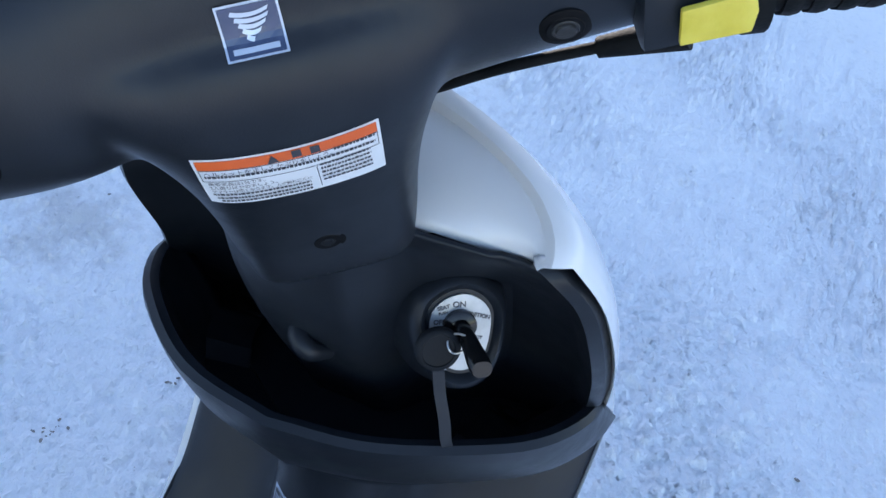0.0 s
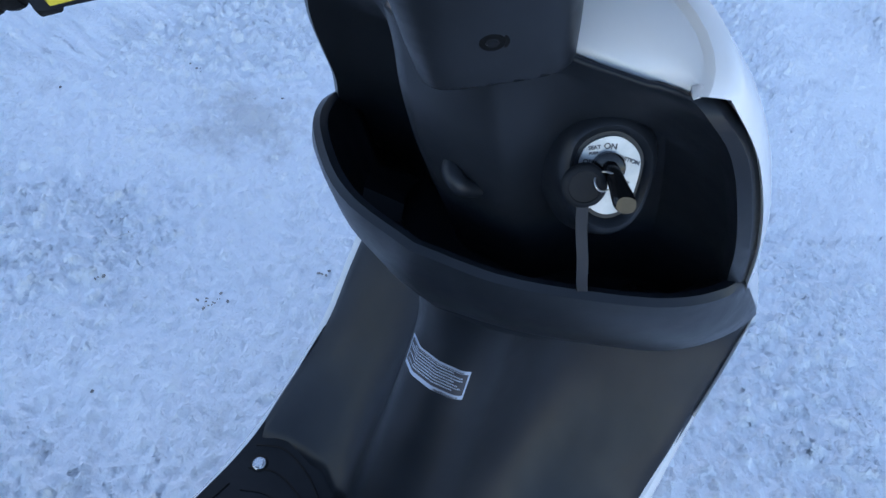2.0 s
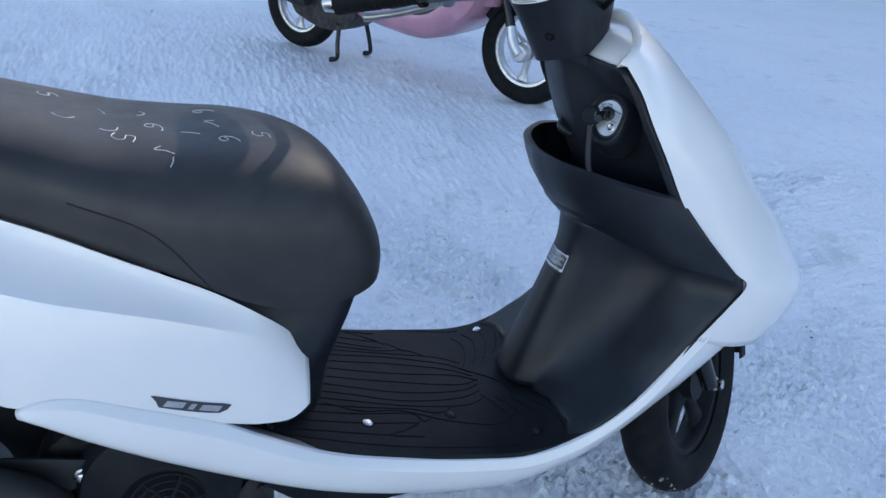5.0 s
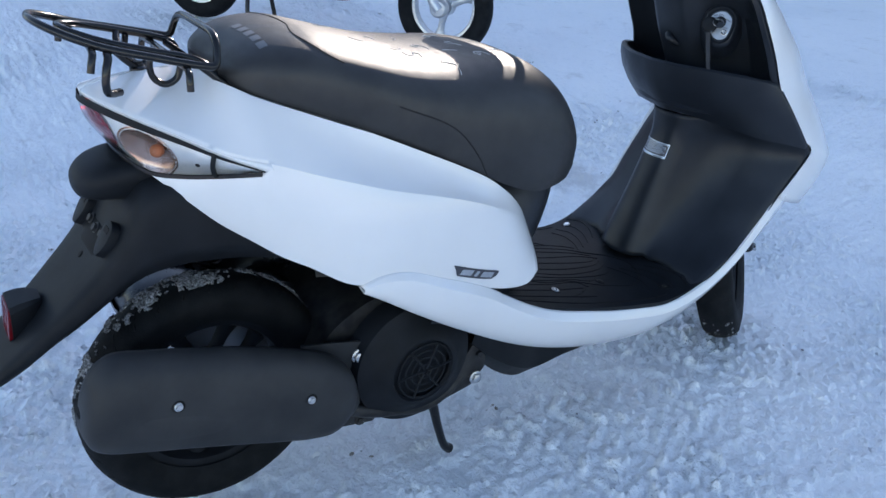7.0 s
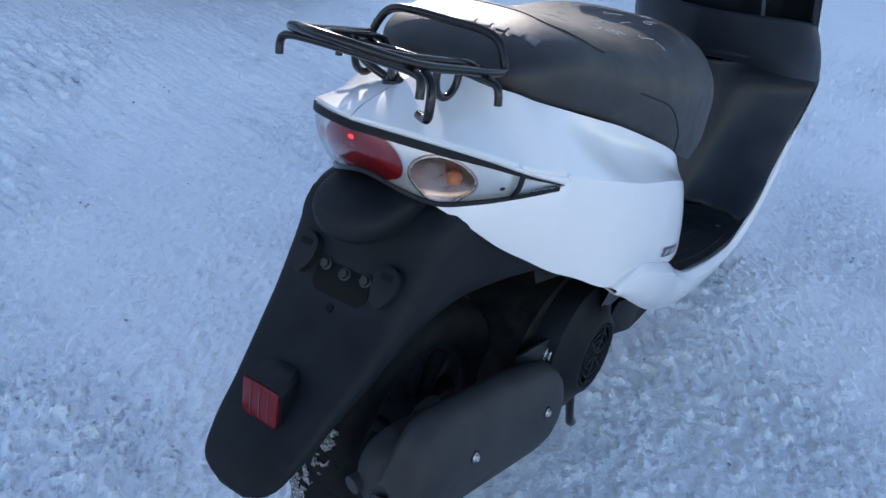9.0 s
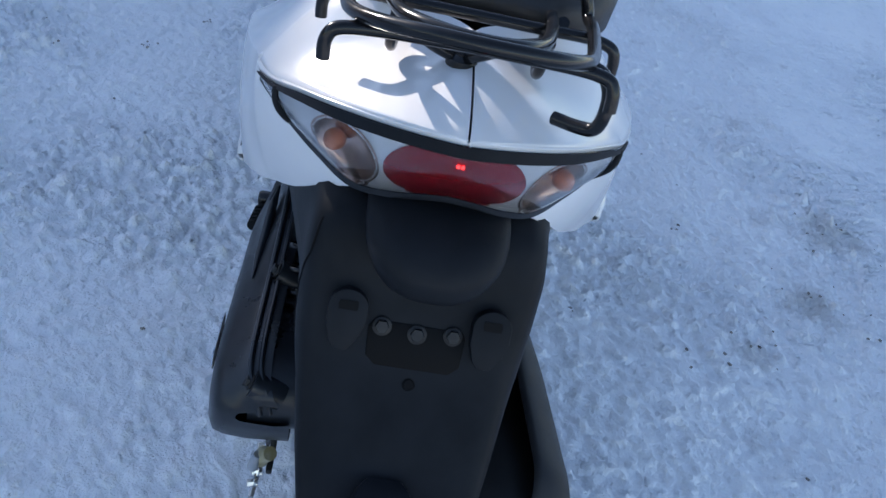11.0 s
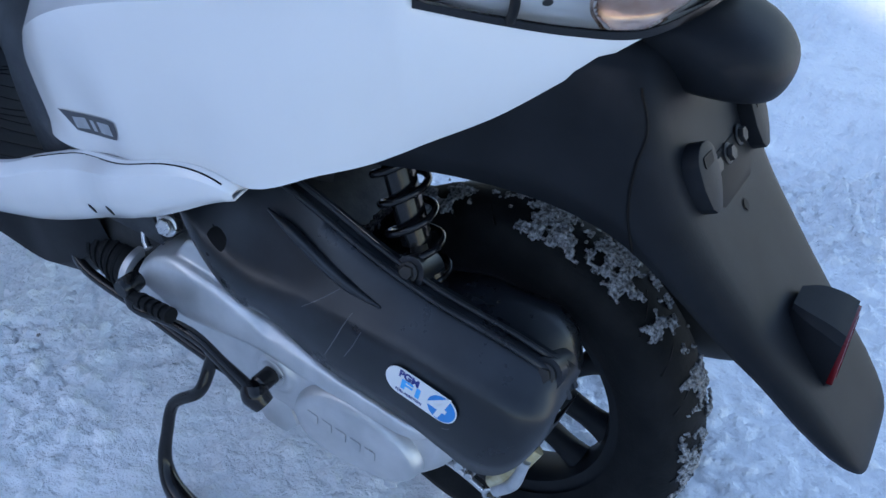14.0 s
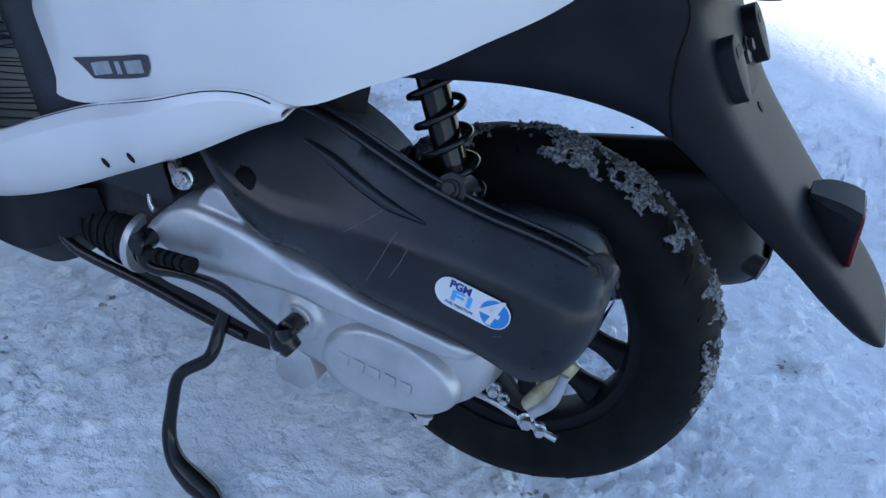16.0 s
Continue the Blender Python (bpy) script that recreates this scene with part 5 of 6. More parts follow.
for x, low, top, deep in ((-0.199, 0.284, 0.298, 0.35), (-0.198, 0.272, 0.318, 0.62), (-0.194, 0.258, 0.338, 0.82), (-0.185, 0.243, 0.356, 0.95), (-0.168, 0.232, 0.367, 1.0), (-0.12, 0.2175, 0.360, 1.0), (-0.06, 0.202, 0.347, 1.0), (0.0, 0.1855, 0.333, 1.0), (0.06, 0.169, 0.314, 1.0), (0.11, 0.157, 0.295, 1.0), (0.135, 0.156, 0.280, 0.96), (0.155, 0.165, 0.262, 0.85), (0.170, 0.182, 0.236, 0.62), (0.176, 0.196, 0.216, 0.35)):
    mid, h = (low + top) / 2, (top - low) / 2
    rows.append([(x + 0.12 * h * q, -0.106 - deep * out, mid + h * q) for out, q in ((0.014, 0.985), (0.021, 1.0), (0.029, 0.975), (0.039, 0.90), (0.048, 0.76), (0.053, 0.56), (0.0565, 0.28), (0.0575, 0.0), (0.0565, -0.28), (0.053, -0.56), (0.046, -0.78), (0.034, -0.92), (0.018, -0.985), (0.004, -1.0), (0.0, -0.985))])
shell = solid(part("heat_shield", loft(rows, 60), MUFF, exhaust, "matt black pressed heat shield", 50), 0.0022)
for p in ((-0.093, -0.1640, 0.2955), (0.087, -0.1640, 0.2490)):
    part("shield_bolt", bolt(p, (0, -1, 0.15), 0.0042, 0.0035), STEEL, exhaust, "bright bolt")
    part("bolt_dimple", lathe([(0.0, 0.0008), (0.0068, 0.0008), (0.0080, -0.0006), (0.0090, 0.004)], (p[0], p[1] + 0.001, p[2]), "y", 24), HOLE, exhaust)
part("bracket", slab([(0.10, 0.262), (0.16, 0.235), (0.205, 0.238), (0.214, 0.262), (0.205, 0.278), (0.14, 0.290), (0.10, 0.296)], 0.005, M_LEFT @ Matrix.Translation((0, 0, -0.102)), 0.001), MUFF, exhaust, "black exhaust bracket")
part("bracket_bolt", bolt((0.191, -0.103, 0.257), (0, -1, 0), 0.0085, 0.008), STEEL, exhaust, "bright bracket bolt")
part("bracket", slab([(0.13, 0.160), (0.14, 0.140), (0.222, 0.130), (0.228, 0.138), (0.19, 0.154)], 0.004, M_LEFT @ Matrix.Translation((0, 0, -0.104)), 0.001), MUFF, exhaust, "lower exhaust bracket")
part("bracket_bolt", bolt((0.199, -0.105, 0.140), (0, -1, 0), 0.0065, 0.005), IRON, exhaust, "dark bracket bolt")
part("tail_pipe", tube([(-0.160, -0.085, 0.276), (-0.178, -0.080, 0.275), (-0.196, -0.076, 0.273)], [0.010, 0.010, 0.011], 10), MUFF, exhaust, "short tail pipe")
part("header_pipe", tube([(0.165, -0.110, 0.178), (0.20, -0.110, 0.160), (0.25, -0.110, 0.146), (0.315, -0.110, 0.136), (0.362, -0.105, 0.150), (0.405, -0.095, 0.182)], 0.0105, 30), IRON, exhaust, "dark exhaust pipe")

# cooling fan cover
fan = part("fan_cover", lathe([(0.0, 0.045), (0.105, 0.045), (0.108, 0.01), (0.100, -0.010), (0.076, -0.018), (0.060, -0.035), (0.053, -0.036), (0.050, -0.030)], (0.285, -0.105, 0.225), "y", 56), DULL, engine, "round black cooling fan cover with grille")
for r in (0.012, 0.024, 0.036, 0.047):
    part("grille_ring", tube([(0.290 + r * math.cos(a), -0.137, 0.222 + r * math.sin(a)) for a in np.linspace(0, 2 * math.pi, 41)], 0.0018, 41, 6, smooth_path=False), DULL, fan)
for k in range(6):
    a = math.pi * k / 3
    part("grille_bar", tube([(0.290 + r * math.cos(a + 3 * r), -0.138, 0.222 + r * math.sin(a + 3 * r)) for r in (0.004, 0.025, 0.048)], 0.002, 8, 6), DULL, fan)
part("fan_back", lathe([(0.0, 0.0), (0.066, 0.0)], (0.290, -0.127, 0.222), "y", 40), DULL, fan)
part("stand_lug", slab([(0.34, 0.128), (0.405, 0.145), (0.430, 0.175), (0.428, 0.235), (0.40, 0.225), (0.36, 0.17)], 0.02, M_LEFT @ Matrix.Translation((0, 0, -0.11)), 0.004), IRON, engine)
part("lug_bolt", bolt((0.409, -0.112, 0.161), (0, -1, 0), 0.0085, 0.008), STEEL, engine, "bright pivot bolt")
part("lug_bolt", bolt((0.412, -0.108, 0.205), (0, -1, 0), 0.006, 0.008), IRON, engine)

# centre stand
stand = part("centre_stand", tube([(0.30, -0.105, 0.155), (0.28, 0.0, 0.165), (0.25, 0.112, 0.185)], 0.010, 14), PAINTBLK, scooter, "black steel centre stand lowered on the snow")
part("leg", tube([(0.246, 0.118, 0.190), (0.249, 0.130, 0.157), (0.251, 0.144, 0.134), (0.281, 0.154, 0.105), (0.284, 0.164, 0.074), (0.281, 0.175, 0.041), (0.268, 0.182, 0.022), (0.243, 0.188, 0.013), (0.222, 0.192, 0.010), (0.209, 0.1945, 0.008), (0.205, 0.195, 0.007)], [0.0068, 0.0068, 0.0064, 0.0062, 0.0062, 0.0064, 0.0075, 0.010, 0.0125, 0.011, 0.003], 80), PAINTBLK, stand)
part("leg", tube([(0.335, -0.088, 0.150), (0.346, -0.090, 0.110), (0.360, -0.091, 0.062), (0.378, -0.090, 0.018), (0.390, -0.088, 0.006)], [0.0085, 0.0085, 0.0075, 0.007, 0.009], 30), PAINTBLK, stand)
part("brace", tube([(0.475, 0.105, 0.185), (0.438, 0.118, 0.179), (0.344, 0.122, 0.171), (0.289, 0.123, 0.163), (0.225, 0.123, 0.155)], 0.0056, 24), PAINTBLK, stand, "thin steel rod below the case")

# belly cover
rows = []
for x, z0, z1, w in [(0.395, 0.215, 0.26, 0.120), (0.44, 0.165, 0.25, 0.125), (0.50, 0.118, 0.235, 0.120), (0.55, 0.100, 0.22, 0.112), (0.60, 0.125, 0.205, 0.118), (0.68, 0.152, 0.19, 0.125), (0.74, 0.168, 0.18, 0.115)]:
    rows.append([(x, -w, z1), (x, -w * 0.93, z0 + 0.3 * (z1 - z0)), (x, -w * 0.6, z0), (x, w * 0.6, z0), (x, w * 0.93, z0 + 0.3 * (z1 - z0)), (x, w, z1)])
part("belly_cover", loft(rows, 30), DULL, scooter, "black plastic belly cover", 40)

# ---- steering: handlebar, stem, fork and front wheel, turned to the left ----
DULLALLOY = vary(material("dull_alloy", (0.4, 0.41, 0.43), 0.4, 0.8), (0.30, 0.31, 0.33), (0.42, 0.43, 0.45), 40)
RAKE, TURN = radians(26), radians(38)
PIVOT = Vector((0.82, 0.0, 0.86))
STEER = Matrix.Translation(PIVOT) @ Matrix.Rotation(TURN, 4, Vector((-math.sin(RAKE), 0, math.cos(RAKE)))) @ Matrix.Translation(-PIVOT)


def steered(name, bm, mat, parent, label="", smooth=40):
    for v in bm.verts:
        if v.co.x < 0.8 and v.co.z > 0.84:
            v.co.z += 0.028 * min(max((-v.co.y - 0.05) / 0.09, 0.0), 1.0)
            v.co += Vector((0.024, 0.008, 0.004)) * smooth_step((v.co.y - 0.07) / 0.07)
    bm.transform(STEER)
    return part(name, bm, mat, parent, label, smooth)


def rounded(cx, cy, rx, ry, z, power=0.7, n=36):
    return [(cx + rx * abs(math.cos(a)) ** power * (1 if math.cos(a) > 0 else -1), cy + ry * abs(math.sin(a)) ** power * (1 if math.sin(a) > 0 else -1), z) for a in np.linspace(0, 2 * math.pi, n, endpoint=False)]


def build_handlebar_cover():
    rows = []
    for z, xr, w, xf in [(0.735, 0.802, 0.033, 0.850), (0.765, 0.786, 0.035, 0.850), (0.785, 0.7735, 0.0375, 0.855), (0.803, 0.763, 0.040, 0.862), (0.83, 0.746, 0.043, 0.872), (0.855, 0.730, 0.049, 0.880), (0.875, 0.721, 0.061, 0.890), (0.892, 0.718, 0.086, 0.900), (0.905, 0.720, 0.11, 0.90)]:
        rows.append(rounded((xr + xf) / 2, -0.004, (xf - xr) / 2, w + 0.004, z, 0.44))
    bm = loft(rows, 26, True, True)
    rows = []
    for y, cx, cz, rx, rz in [(-0.172, 0.712, 0.877, 0.021, 0.019), (-0.150, 0.728, 0.884, 0.030, 0.026), (-0.11, 0.762, 0.897, 0.053, 0.039), (-0.06, 0.798, 0.913, 0.077, 0.055), (0, 0.814, 0.924, 0.090, 0.058), (0.06, 0.798, 0.913, 0.077, 0.055), (0.11, 0.762, 0.897, 0.053, 0.039), (0.150, 0.728, 0.884, 0.030, 0.026), (0.172, 0.712, 0.877, 0.021, 0.019)]:
        rows.append([(x, y, z) for x, z, _ in rounded(cx, cz, rx, rz, 0, 0.8)])
    loft(rows, 50, True, True, bm)
    ob = steered("handlebar_cover", bm, BLACK, scooter, "black plastic handlebar cover with a caution label", 60)
    m = ob.modifiers.new("blend", "REMESH")
    m.mode, m.voxel_size, m.use_smooth_shade = "VOXEL", 0.0035, True
    m = ob.modifiers.new("soften", "SMOOTH")
    m.factor, m.iterations = 0.5, 5
    # trim the foot of the column square to the steering axis
    bpy.context.view_layer.update()
    me = bpy.data.meshes.new_from_object(ob.evaluated_get(bpy.context.evaluated_depsgraph_get()))
    bm = bmesh.new()
    bm.from_mesh(me)
    axis = Vector((-math.sin(RAKE), 0, math.cos(RAKE)))
    bmesh.ops.bisect_plane(bm, geom=bm.verts[:] + bm.edges[:] + bm.faces[:], plane_co=STEER @ Vector((0.785, 0.0, 0.7745)), plane_no=axis, clear_inner=True)
    bmesh.ops.holes_fill(bm, edges=[e for e in bm.edges if e.is_boundary], sides=0)
    bm.to_mesh(me)
    bm.free()
    ob.modifiers.clear()
    me.materials.clear()
    me.materials.append(BLACK)
    ob.data = me
    for p in me.polygons:
        p.use_smooth = len(p.vertices) < 8
    return ob


bars = build_handlebar_cover()
stem = steered("stem", tube([(0.868, 0, 0.775), (0.835, 0, 0.84)], 0.030, 10, 24), PAINTBLK, scooter, "dark steering stem")
for s in (-1, 1):
    grip = steered("grip", tube([(0.709, s * 0.165, 0.8745), (0.692, s * 0.225, 0.873), (0.674, s * 0.288, 0.872)], [0.0155, 0.0165, 0.0165, 0.0175], 30, 20), RUBBER, bars, "black rubber handgrip")
    steered("grip_flange", tube([(0.7105, s * 0.160, 0.8745), (0.7085, s * 0.167, 0.8745)], 0.022, 4, 24), RUBBER, grip)
    steered("bar_end", tube([(0.676, s * 0.284, 0.872), (0.667, s * 0.306, 0.8715)], [0.0125, 0.0125, 0.010], 8, 20), STEEL, grip, "polished bar end")
    for t in np.linspace(0.08, 0.92, 13):
        p = np.array((0.709, s * 0.165, 0.8745)) * (1 - t) + np.array((0.674, s * 0.288, 0.872)) * t
        d = np.array((-0.035, s * 0.123, -0.002)) * 0.024
        steered("grip_rib", tube([p - d, p + d], [0.0168, 0.0174, 0.0168], 5, 20), RUBBER, grip)
    lever = steered("brake_lever", tube([(0.752, s * 0.150, 0.867), (0.758, s * 0.185, 0.860), (0.744, s * 0.230, 0.854), (0.728, s * 0.270, 0.852), (0.722, s * 0.282, 0.853)], [0.008, 0.0065, 0.006, 0.0065, 0.008], 34, 12), DULLALLOY, bars, "bare aluminium brake lever")
    steered("lever_mount", tube([(0.735, s * 0.140, 0.872), (0.756, s * 0.155, 0.866)], 0.014, 8), PAINTBLK, lever)
    # switch housing with a yellow face
    box = steered("switch_housing", slab([(-0.020, -0.013), (0.022, -0.014), (0.023, 0.013), (-0.020, 0.014)], 0.030, basis((0.706, s * 0.143, 0.874), (-0.22, s * 1.0, 0.0), (-0.2, 0, 0.98)) @ Matrix.Translation((0, 0, -0.015 if s > 0 else -0.019)), 0.005), BLACK, bars, "black switch housing")
    steered("switch_face", slab([(-0.011, -0.0065), (0.012, -0.0075), (0.0135, 0.0), (0.012, 0.007), (-0.011, 0.0065)], 0.003, basis((0.690, s * 0.142, 0.868), (-0.22, s * 1.0, 0.0), (-0.2, 0, 0.98)) @ Matrix.Translation((0, 0, 0.000 if s > 0 else -0.003)), 0.001), YELLOW, box, "yellow reflective pad")
cable = part("brake_cable", tube([STEER @ Vector(p) for p in [(0.756, -0.145, 0.865), (0.775, -0.117, 0.8575), (0.792, -0.094, 0.850), (0.812, -0.066, 0.840), (0.840, -0.035, 0.826), (0.87, -0.01, 0.80)]], [0.0026, 0.0026, 0.0027, 0.0040, 0.0040, 0.0040], 40, 12), RUBBER, bars, "black brake cable")
part("cable_boot", tube([STEER @ Vector(p) for p in [(0.746, -0.160, 0.868), (0.766, -0.130, 0.861)]], [0.0075, 0.0045], 8, 14), RUBBER, bars)
steered("cover_screw", bolt((0.7750, 0.0, 0.805), (-0.95, 0, -0.3), 0.0055, 0.002, hexed=False), IRON, bars, "recessed cross-head screw")

# fork and front wheel
AX = (1.185, 0.0, 0.200)
fork = steered("fork", tube([(1.01, 0, 0.47), (0.955, 0, 0.585)], 0.022, 8, 20), PAINTBLK, scooter, "black front fork")
for s in (-1, 1):
    steered("fork_leg", tube([(1.02, s * 0.055, 0.46), (1.10, s * 0.058, 0.31), (1.165, s * 0.058, 0.205)], [0.017, 0.017, 0.015], 20, 16), PAINTBLK, fork)
    steered("axle_nut", bolt((1.183, s * 0.060, 0.200), (0, s, 0), 0.009, 0.016), STEEL, fork, "steel axle nut")
front_wheel, _ = build_wheel("front_wheel", AX, 0.200, 0.080, 0.035, DULL, "black front wheel with snow on its tyre", scooter)
tread = add_tread(front_wheel, AX, 0.200)
for ob in (front_wheel, *front_wheel.children):
    ob.data.transform(STEER)
rows = []
for a in np.linspace(radians(-4), radians(128), 16):
    r, w = 0.222, 0.050
    rows.append([(AX[0] + (r - d) * math.cos(a), y, AX[2] + (r - d) * math.sin(a)) for y, d in ((-w, 0.045), (-w, 0.015), (-w * 0.8, 0.003), (-w * 0.4, 0.0), (w * 0.4, 0.0), (w * 0.8, 0.003), (w, 0.015), (w, 0.045))])
solid(steered("front_mudguard", sheet(rows), DULL, scooter, "black plastic front mudguard", 50), 0.003)
bm = bmesh.new()
for k in range(60):
    a, y = radians(rnd.uniform(215, 300)), rnd.uniform(-0.034, 0.03)
    r = 0.199 - 0.011 * (abs(y) / 0.036) ** 2.4
    bmesh.ops.create_icosphere(bm, subdivisions=1, radius=rnd.uniform(0.0012, 0.004), matrix=Matrix.Translation((AX[0] + r * math.cos(a), y, AX[2] + r * math.sin(a))))
tagged(steered("snow_crust", bm, CRUST, front_wheel, "specks of caked snow", 0), kind="stuff")


# ---- the pink scooter standing behind ----
def build_pink_scooter():
    front, rear = Vector((1.752, 2.005, 0.148)), Vector((1.042, 2.975, 0.148))
    d = (front - rear).normalized()
    place = Matrix.Translation(rear) @ Matrix.Rotation(math.atan2(d.y, d.x), 4, "Z")
    pink = thing("scooter", "pink and black motor scooter parked in the snow", "scooter", rear, "scooters in the yard")

    def put(name, bm, mat, parent, label="", smooth=45):
        bm.transform(place)
        return part(name, bm, mat, parent, label, smooth)

    for x, r in ((0.0, 0.205), (1.20, 0.210)):
        w, _ = build_wheel("wheel", (x, 0, r), r, 0.085, 0.040, ALLOY, "wheel with a polished alloy rim", pink, 3)
        for ob in (w, *w.children):
            ob.data.transform(place)
        tr = add_tread(w, (x, 0, r), r)
        tr.data.transform(place)
    body = []
    for x, z0, z1, w in [(-0.25, 0.60, 0.66, 0.05), (-0.12, 0.50, 0.68, 0.12), (0.0, 0.45, 0.70, 0.16), (0.15, 0.38, 0.70, 0.18), (0.30, 0.30, 0.66, 0.18), (0.38, 0.26, 0.55, 0.17), (0.45, 0.225, 0.36, 0.165), (0.60, 0.20, 0.29, 0.16), (0.72, 0.19, 0.28, 0.16), (0.82, 0.20, 0.30, 0.17), (0.92, 0.25, 0.38, 0.18), (1.02, 0.33, 0.52, 0.19), (1.06, 0.42, 0.62, 0.19)]:
        body.append([(x, -w, z1), (x, -w * 1.04, (z0 + z1) / 2), (x, -w * 0.97, z0 + 0.02), (x, -w * 0.8, z0), (x, 0, z0 - 0.005), (x, w * 0.8, z0), (x, w * 0.97, z0 + 0.02), (x, w * 1.04, (z0 + z1) / 2), (x, w, z1)])
    cover = put("body_cover", loft(body, 50), PINK, pink, "pink painted body and skirt")
    inner = []
    for x, z, w in [(0.30, 0.50, 0.165), (0.40, 0.40, 0.165), (0.46, 0.33, 0.160), (0.58, 0.285, 0.158), (0.72, 0.275, 0.158), (0.84, 0.30, 0.165), (0.93, 0.37, 0.175), (1.0, 0.52, 0.18), (1.02, 0.80, 0.16)]:
        inner.append([(x, -w, z), (x, 0, z + 0.006), (x, w, z)])
    put("footboard", loft(inner, 30), DULL, pink, "dark grey footboard and leg shield")
    shield = []
    for z, x0, x1, w in [(0.36, 0.98, 1.09, 0.14), (0.50, 1.02, 1.15, 0.185), (0.65, 1.01, 1.14, 0.185), (0.85, 0.98, 1.06, 0.13)]:
        shield.append([(x0, -w, z), (x1 - 0.03, -w * 0.7, z), (x1, 0, z), (x1 - 0.03, w * 0.7, z), (x0, w, z)])
    put("front_cover", loft(shield, 16), PINK, pink, "pink front cover")
    seat_rows = [[(x, -w, z), (x, -w * 0.9, z + 0.06), (x, 0, z + 0.08), (x, w * 0.9, z + 0.06), (x, w, z), (x, 0, z - 0.01)] for x, z, w in [(-0.2, 0.68, 0.08), (-0.05, 0.68, 0.13), (0.2, 0.67, 0.15), (0.42, 0.64, 0.12), (0.5, 0.60, 0.06)]]
    put("seat", loft(seat_rows, 20, True, True), VINYL, pink, "black seat")
    box = [[(x, -w, 0.30), (x, -w, 0.64), (x, w, 0.64), (x, w, 0.30)] for x, w in ((0.30, 0.15), (0.40, 0.13), (0.46, 0.08))]
    put("seat_box", loft(box, 8), DULL, pink, "dark grey panel under the seat")
    put("mudguard", sheet([[(1.20 + (0.235 - e) * math.cos(a), y, 0.21 + (0.235 - e) * math.sin(a)) for y, e in ((-0.055, 0.05), (-0.05, 0.01), (0, 0), (0.05, 0.01), (0.055, 0.05))] for a in np.linspace(radians(15), radians(150), 14)]), DULL, pink, "black front mudguard")
    arm = put("fork", tube([(1.045, -0.055, 0.50), (1.12, -0.068, 0.36), (1.155, -0.074, 0.27)], [0.018, 0.018, 0.020], 16, 14), PAINTBLK, pink, "dark fork leg")
    put("link", tube([(1.150, -0.080, 0.30), (1.175, -0.086, 0.24), (1.205, -0.086, 0.205)], [0.020, 0.022, 0.024], 14, 14), ALLOY, arm, "polished suspension link")
    put("axle_cap", lathe([(0, -0.012), (0.03, -0.010), (0.038, 0.0), (0.038, 0.03), (0, 0.03)], (1.20, -0.085, 0.21), "y", 28), ALLOY, arm)
    ex = [[(x, -0.13 + r * math.cos(a), z + r * math.sin(a)) for a in np.linspace(0, 2 * math.pi, 20, endpoint=False)] for x, z, r in ((0.14, 0.24, 0.02), (0.10, 0.26, 0.050), (-0.05, 0.30, 0.056), (-0.22, 0.35, 0.056), (-0.30, 0.375, 0.045), (-0.32, 0.38, 0.02))]
    put("exhaust", loft(ex, 26, True, True), MUFF, pink, "black exhaust silencer")
    put("engine", cased([(0.05, 0.17), (0.2, 0.13), (0.34, 0.15), (0.40, 0.25), (0.30, 0.36), (0.08, 0.34), (0.0, 0.25)], -0.10, 0.10, 0.015), IRON, pink, "dark engine")
    leg = put("stand", tube([(0.30, -0.10, 0.16), (0.30, 0.10, 0.16)], 0.011, 6), PAINTBLK, pink, "black centre stand")
    for s in (-1, 1):
        put("leg", tube([(0.30, s * 0.09, 0.16), (0.31, s * 0.11, 0.08), (0.315, s * 0.115, 0.02), (0.28, s * 0.118, 0.006)], [0.010, 0.010, 0.010, 0.012], 16), PAINTBLK, leg)


build_pink_scooter()
# ---- small details of the white scooter ----
# near-black colour that paints the shade in the floor's grooves and screw recesses
GROOVE = material("groove_shade", (0.004, 0.004, 0.0045), 0.6, spec=0.2)


def mapped(ob, bm, m, lift=0.0006):
    """Lays a flat mesh, seen along the z of m, on the surface of ob."""
    bpy.context.view_layer.update()
    down = m.to_3x3() @ Vector((0, 0, -1))
    for v in bm.verts:
        place, _ = surface_at(ob, m @ Vector((v.co.x, v.co.y, 0.12)), down)
        v.co = place - down * (lift + v.co.z)
    return bm


def patch(x0, x1, y0, y1, nx=12, ny=4, z=0.0, arch=0.0, bm=None, lean=0.0):
    """A rectangle in many small faces; arch lifts its ends, lean slants it."""
    mid, half = (x0 + x1) / 2, max(abs(x0), abs(x1))
    rows = [[(x + lean * (y - y0), y + arch * (x / half) ** 2, z) for y in np.linspace(y0, y1, ny + 1)] for x in np.linspace(x0, x1, nx + 1)]
    return sheet(rows, bm=bm)


def text_bm(body, size, x, y, wide, mat_z=0.0002, align="LEFT", stretch=1.0):
    """Letters of the built-in font as a flat bmesh, squeezed to a width if one is given."""
    cu = bpy.data.curves.new("letters", "FONT")
    cu.body, cu.size, cu.align_x, cu.align_y = body, size, align, "CENTER"
    ob = bpy.data.objects.new("letters", cu)
    scene.collection.objects.link(ob)
    bpy.context.view_layer.update()
    me = bpy.data.meshes.new_from_object(ob.evaluated_get(bpy.context.evaluated_depsgraph_get()))
    bpy.data.objects.remove(ob)
    bm = bmesh.new()
    bm.from_mesh(me)
    bpy.data.meshes.remove(me)
    span = max(v.co.x for v in bm.verts) - min(v.co.x for v in bm.verts)
    k = wide / span if wide else 1.0
    for v in bm.verts:
        v.co = (x + v.co.x * k, y + v.co.y * stretch, mat_z)
    return bm


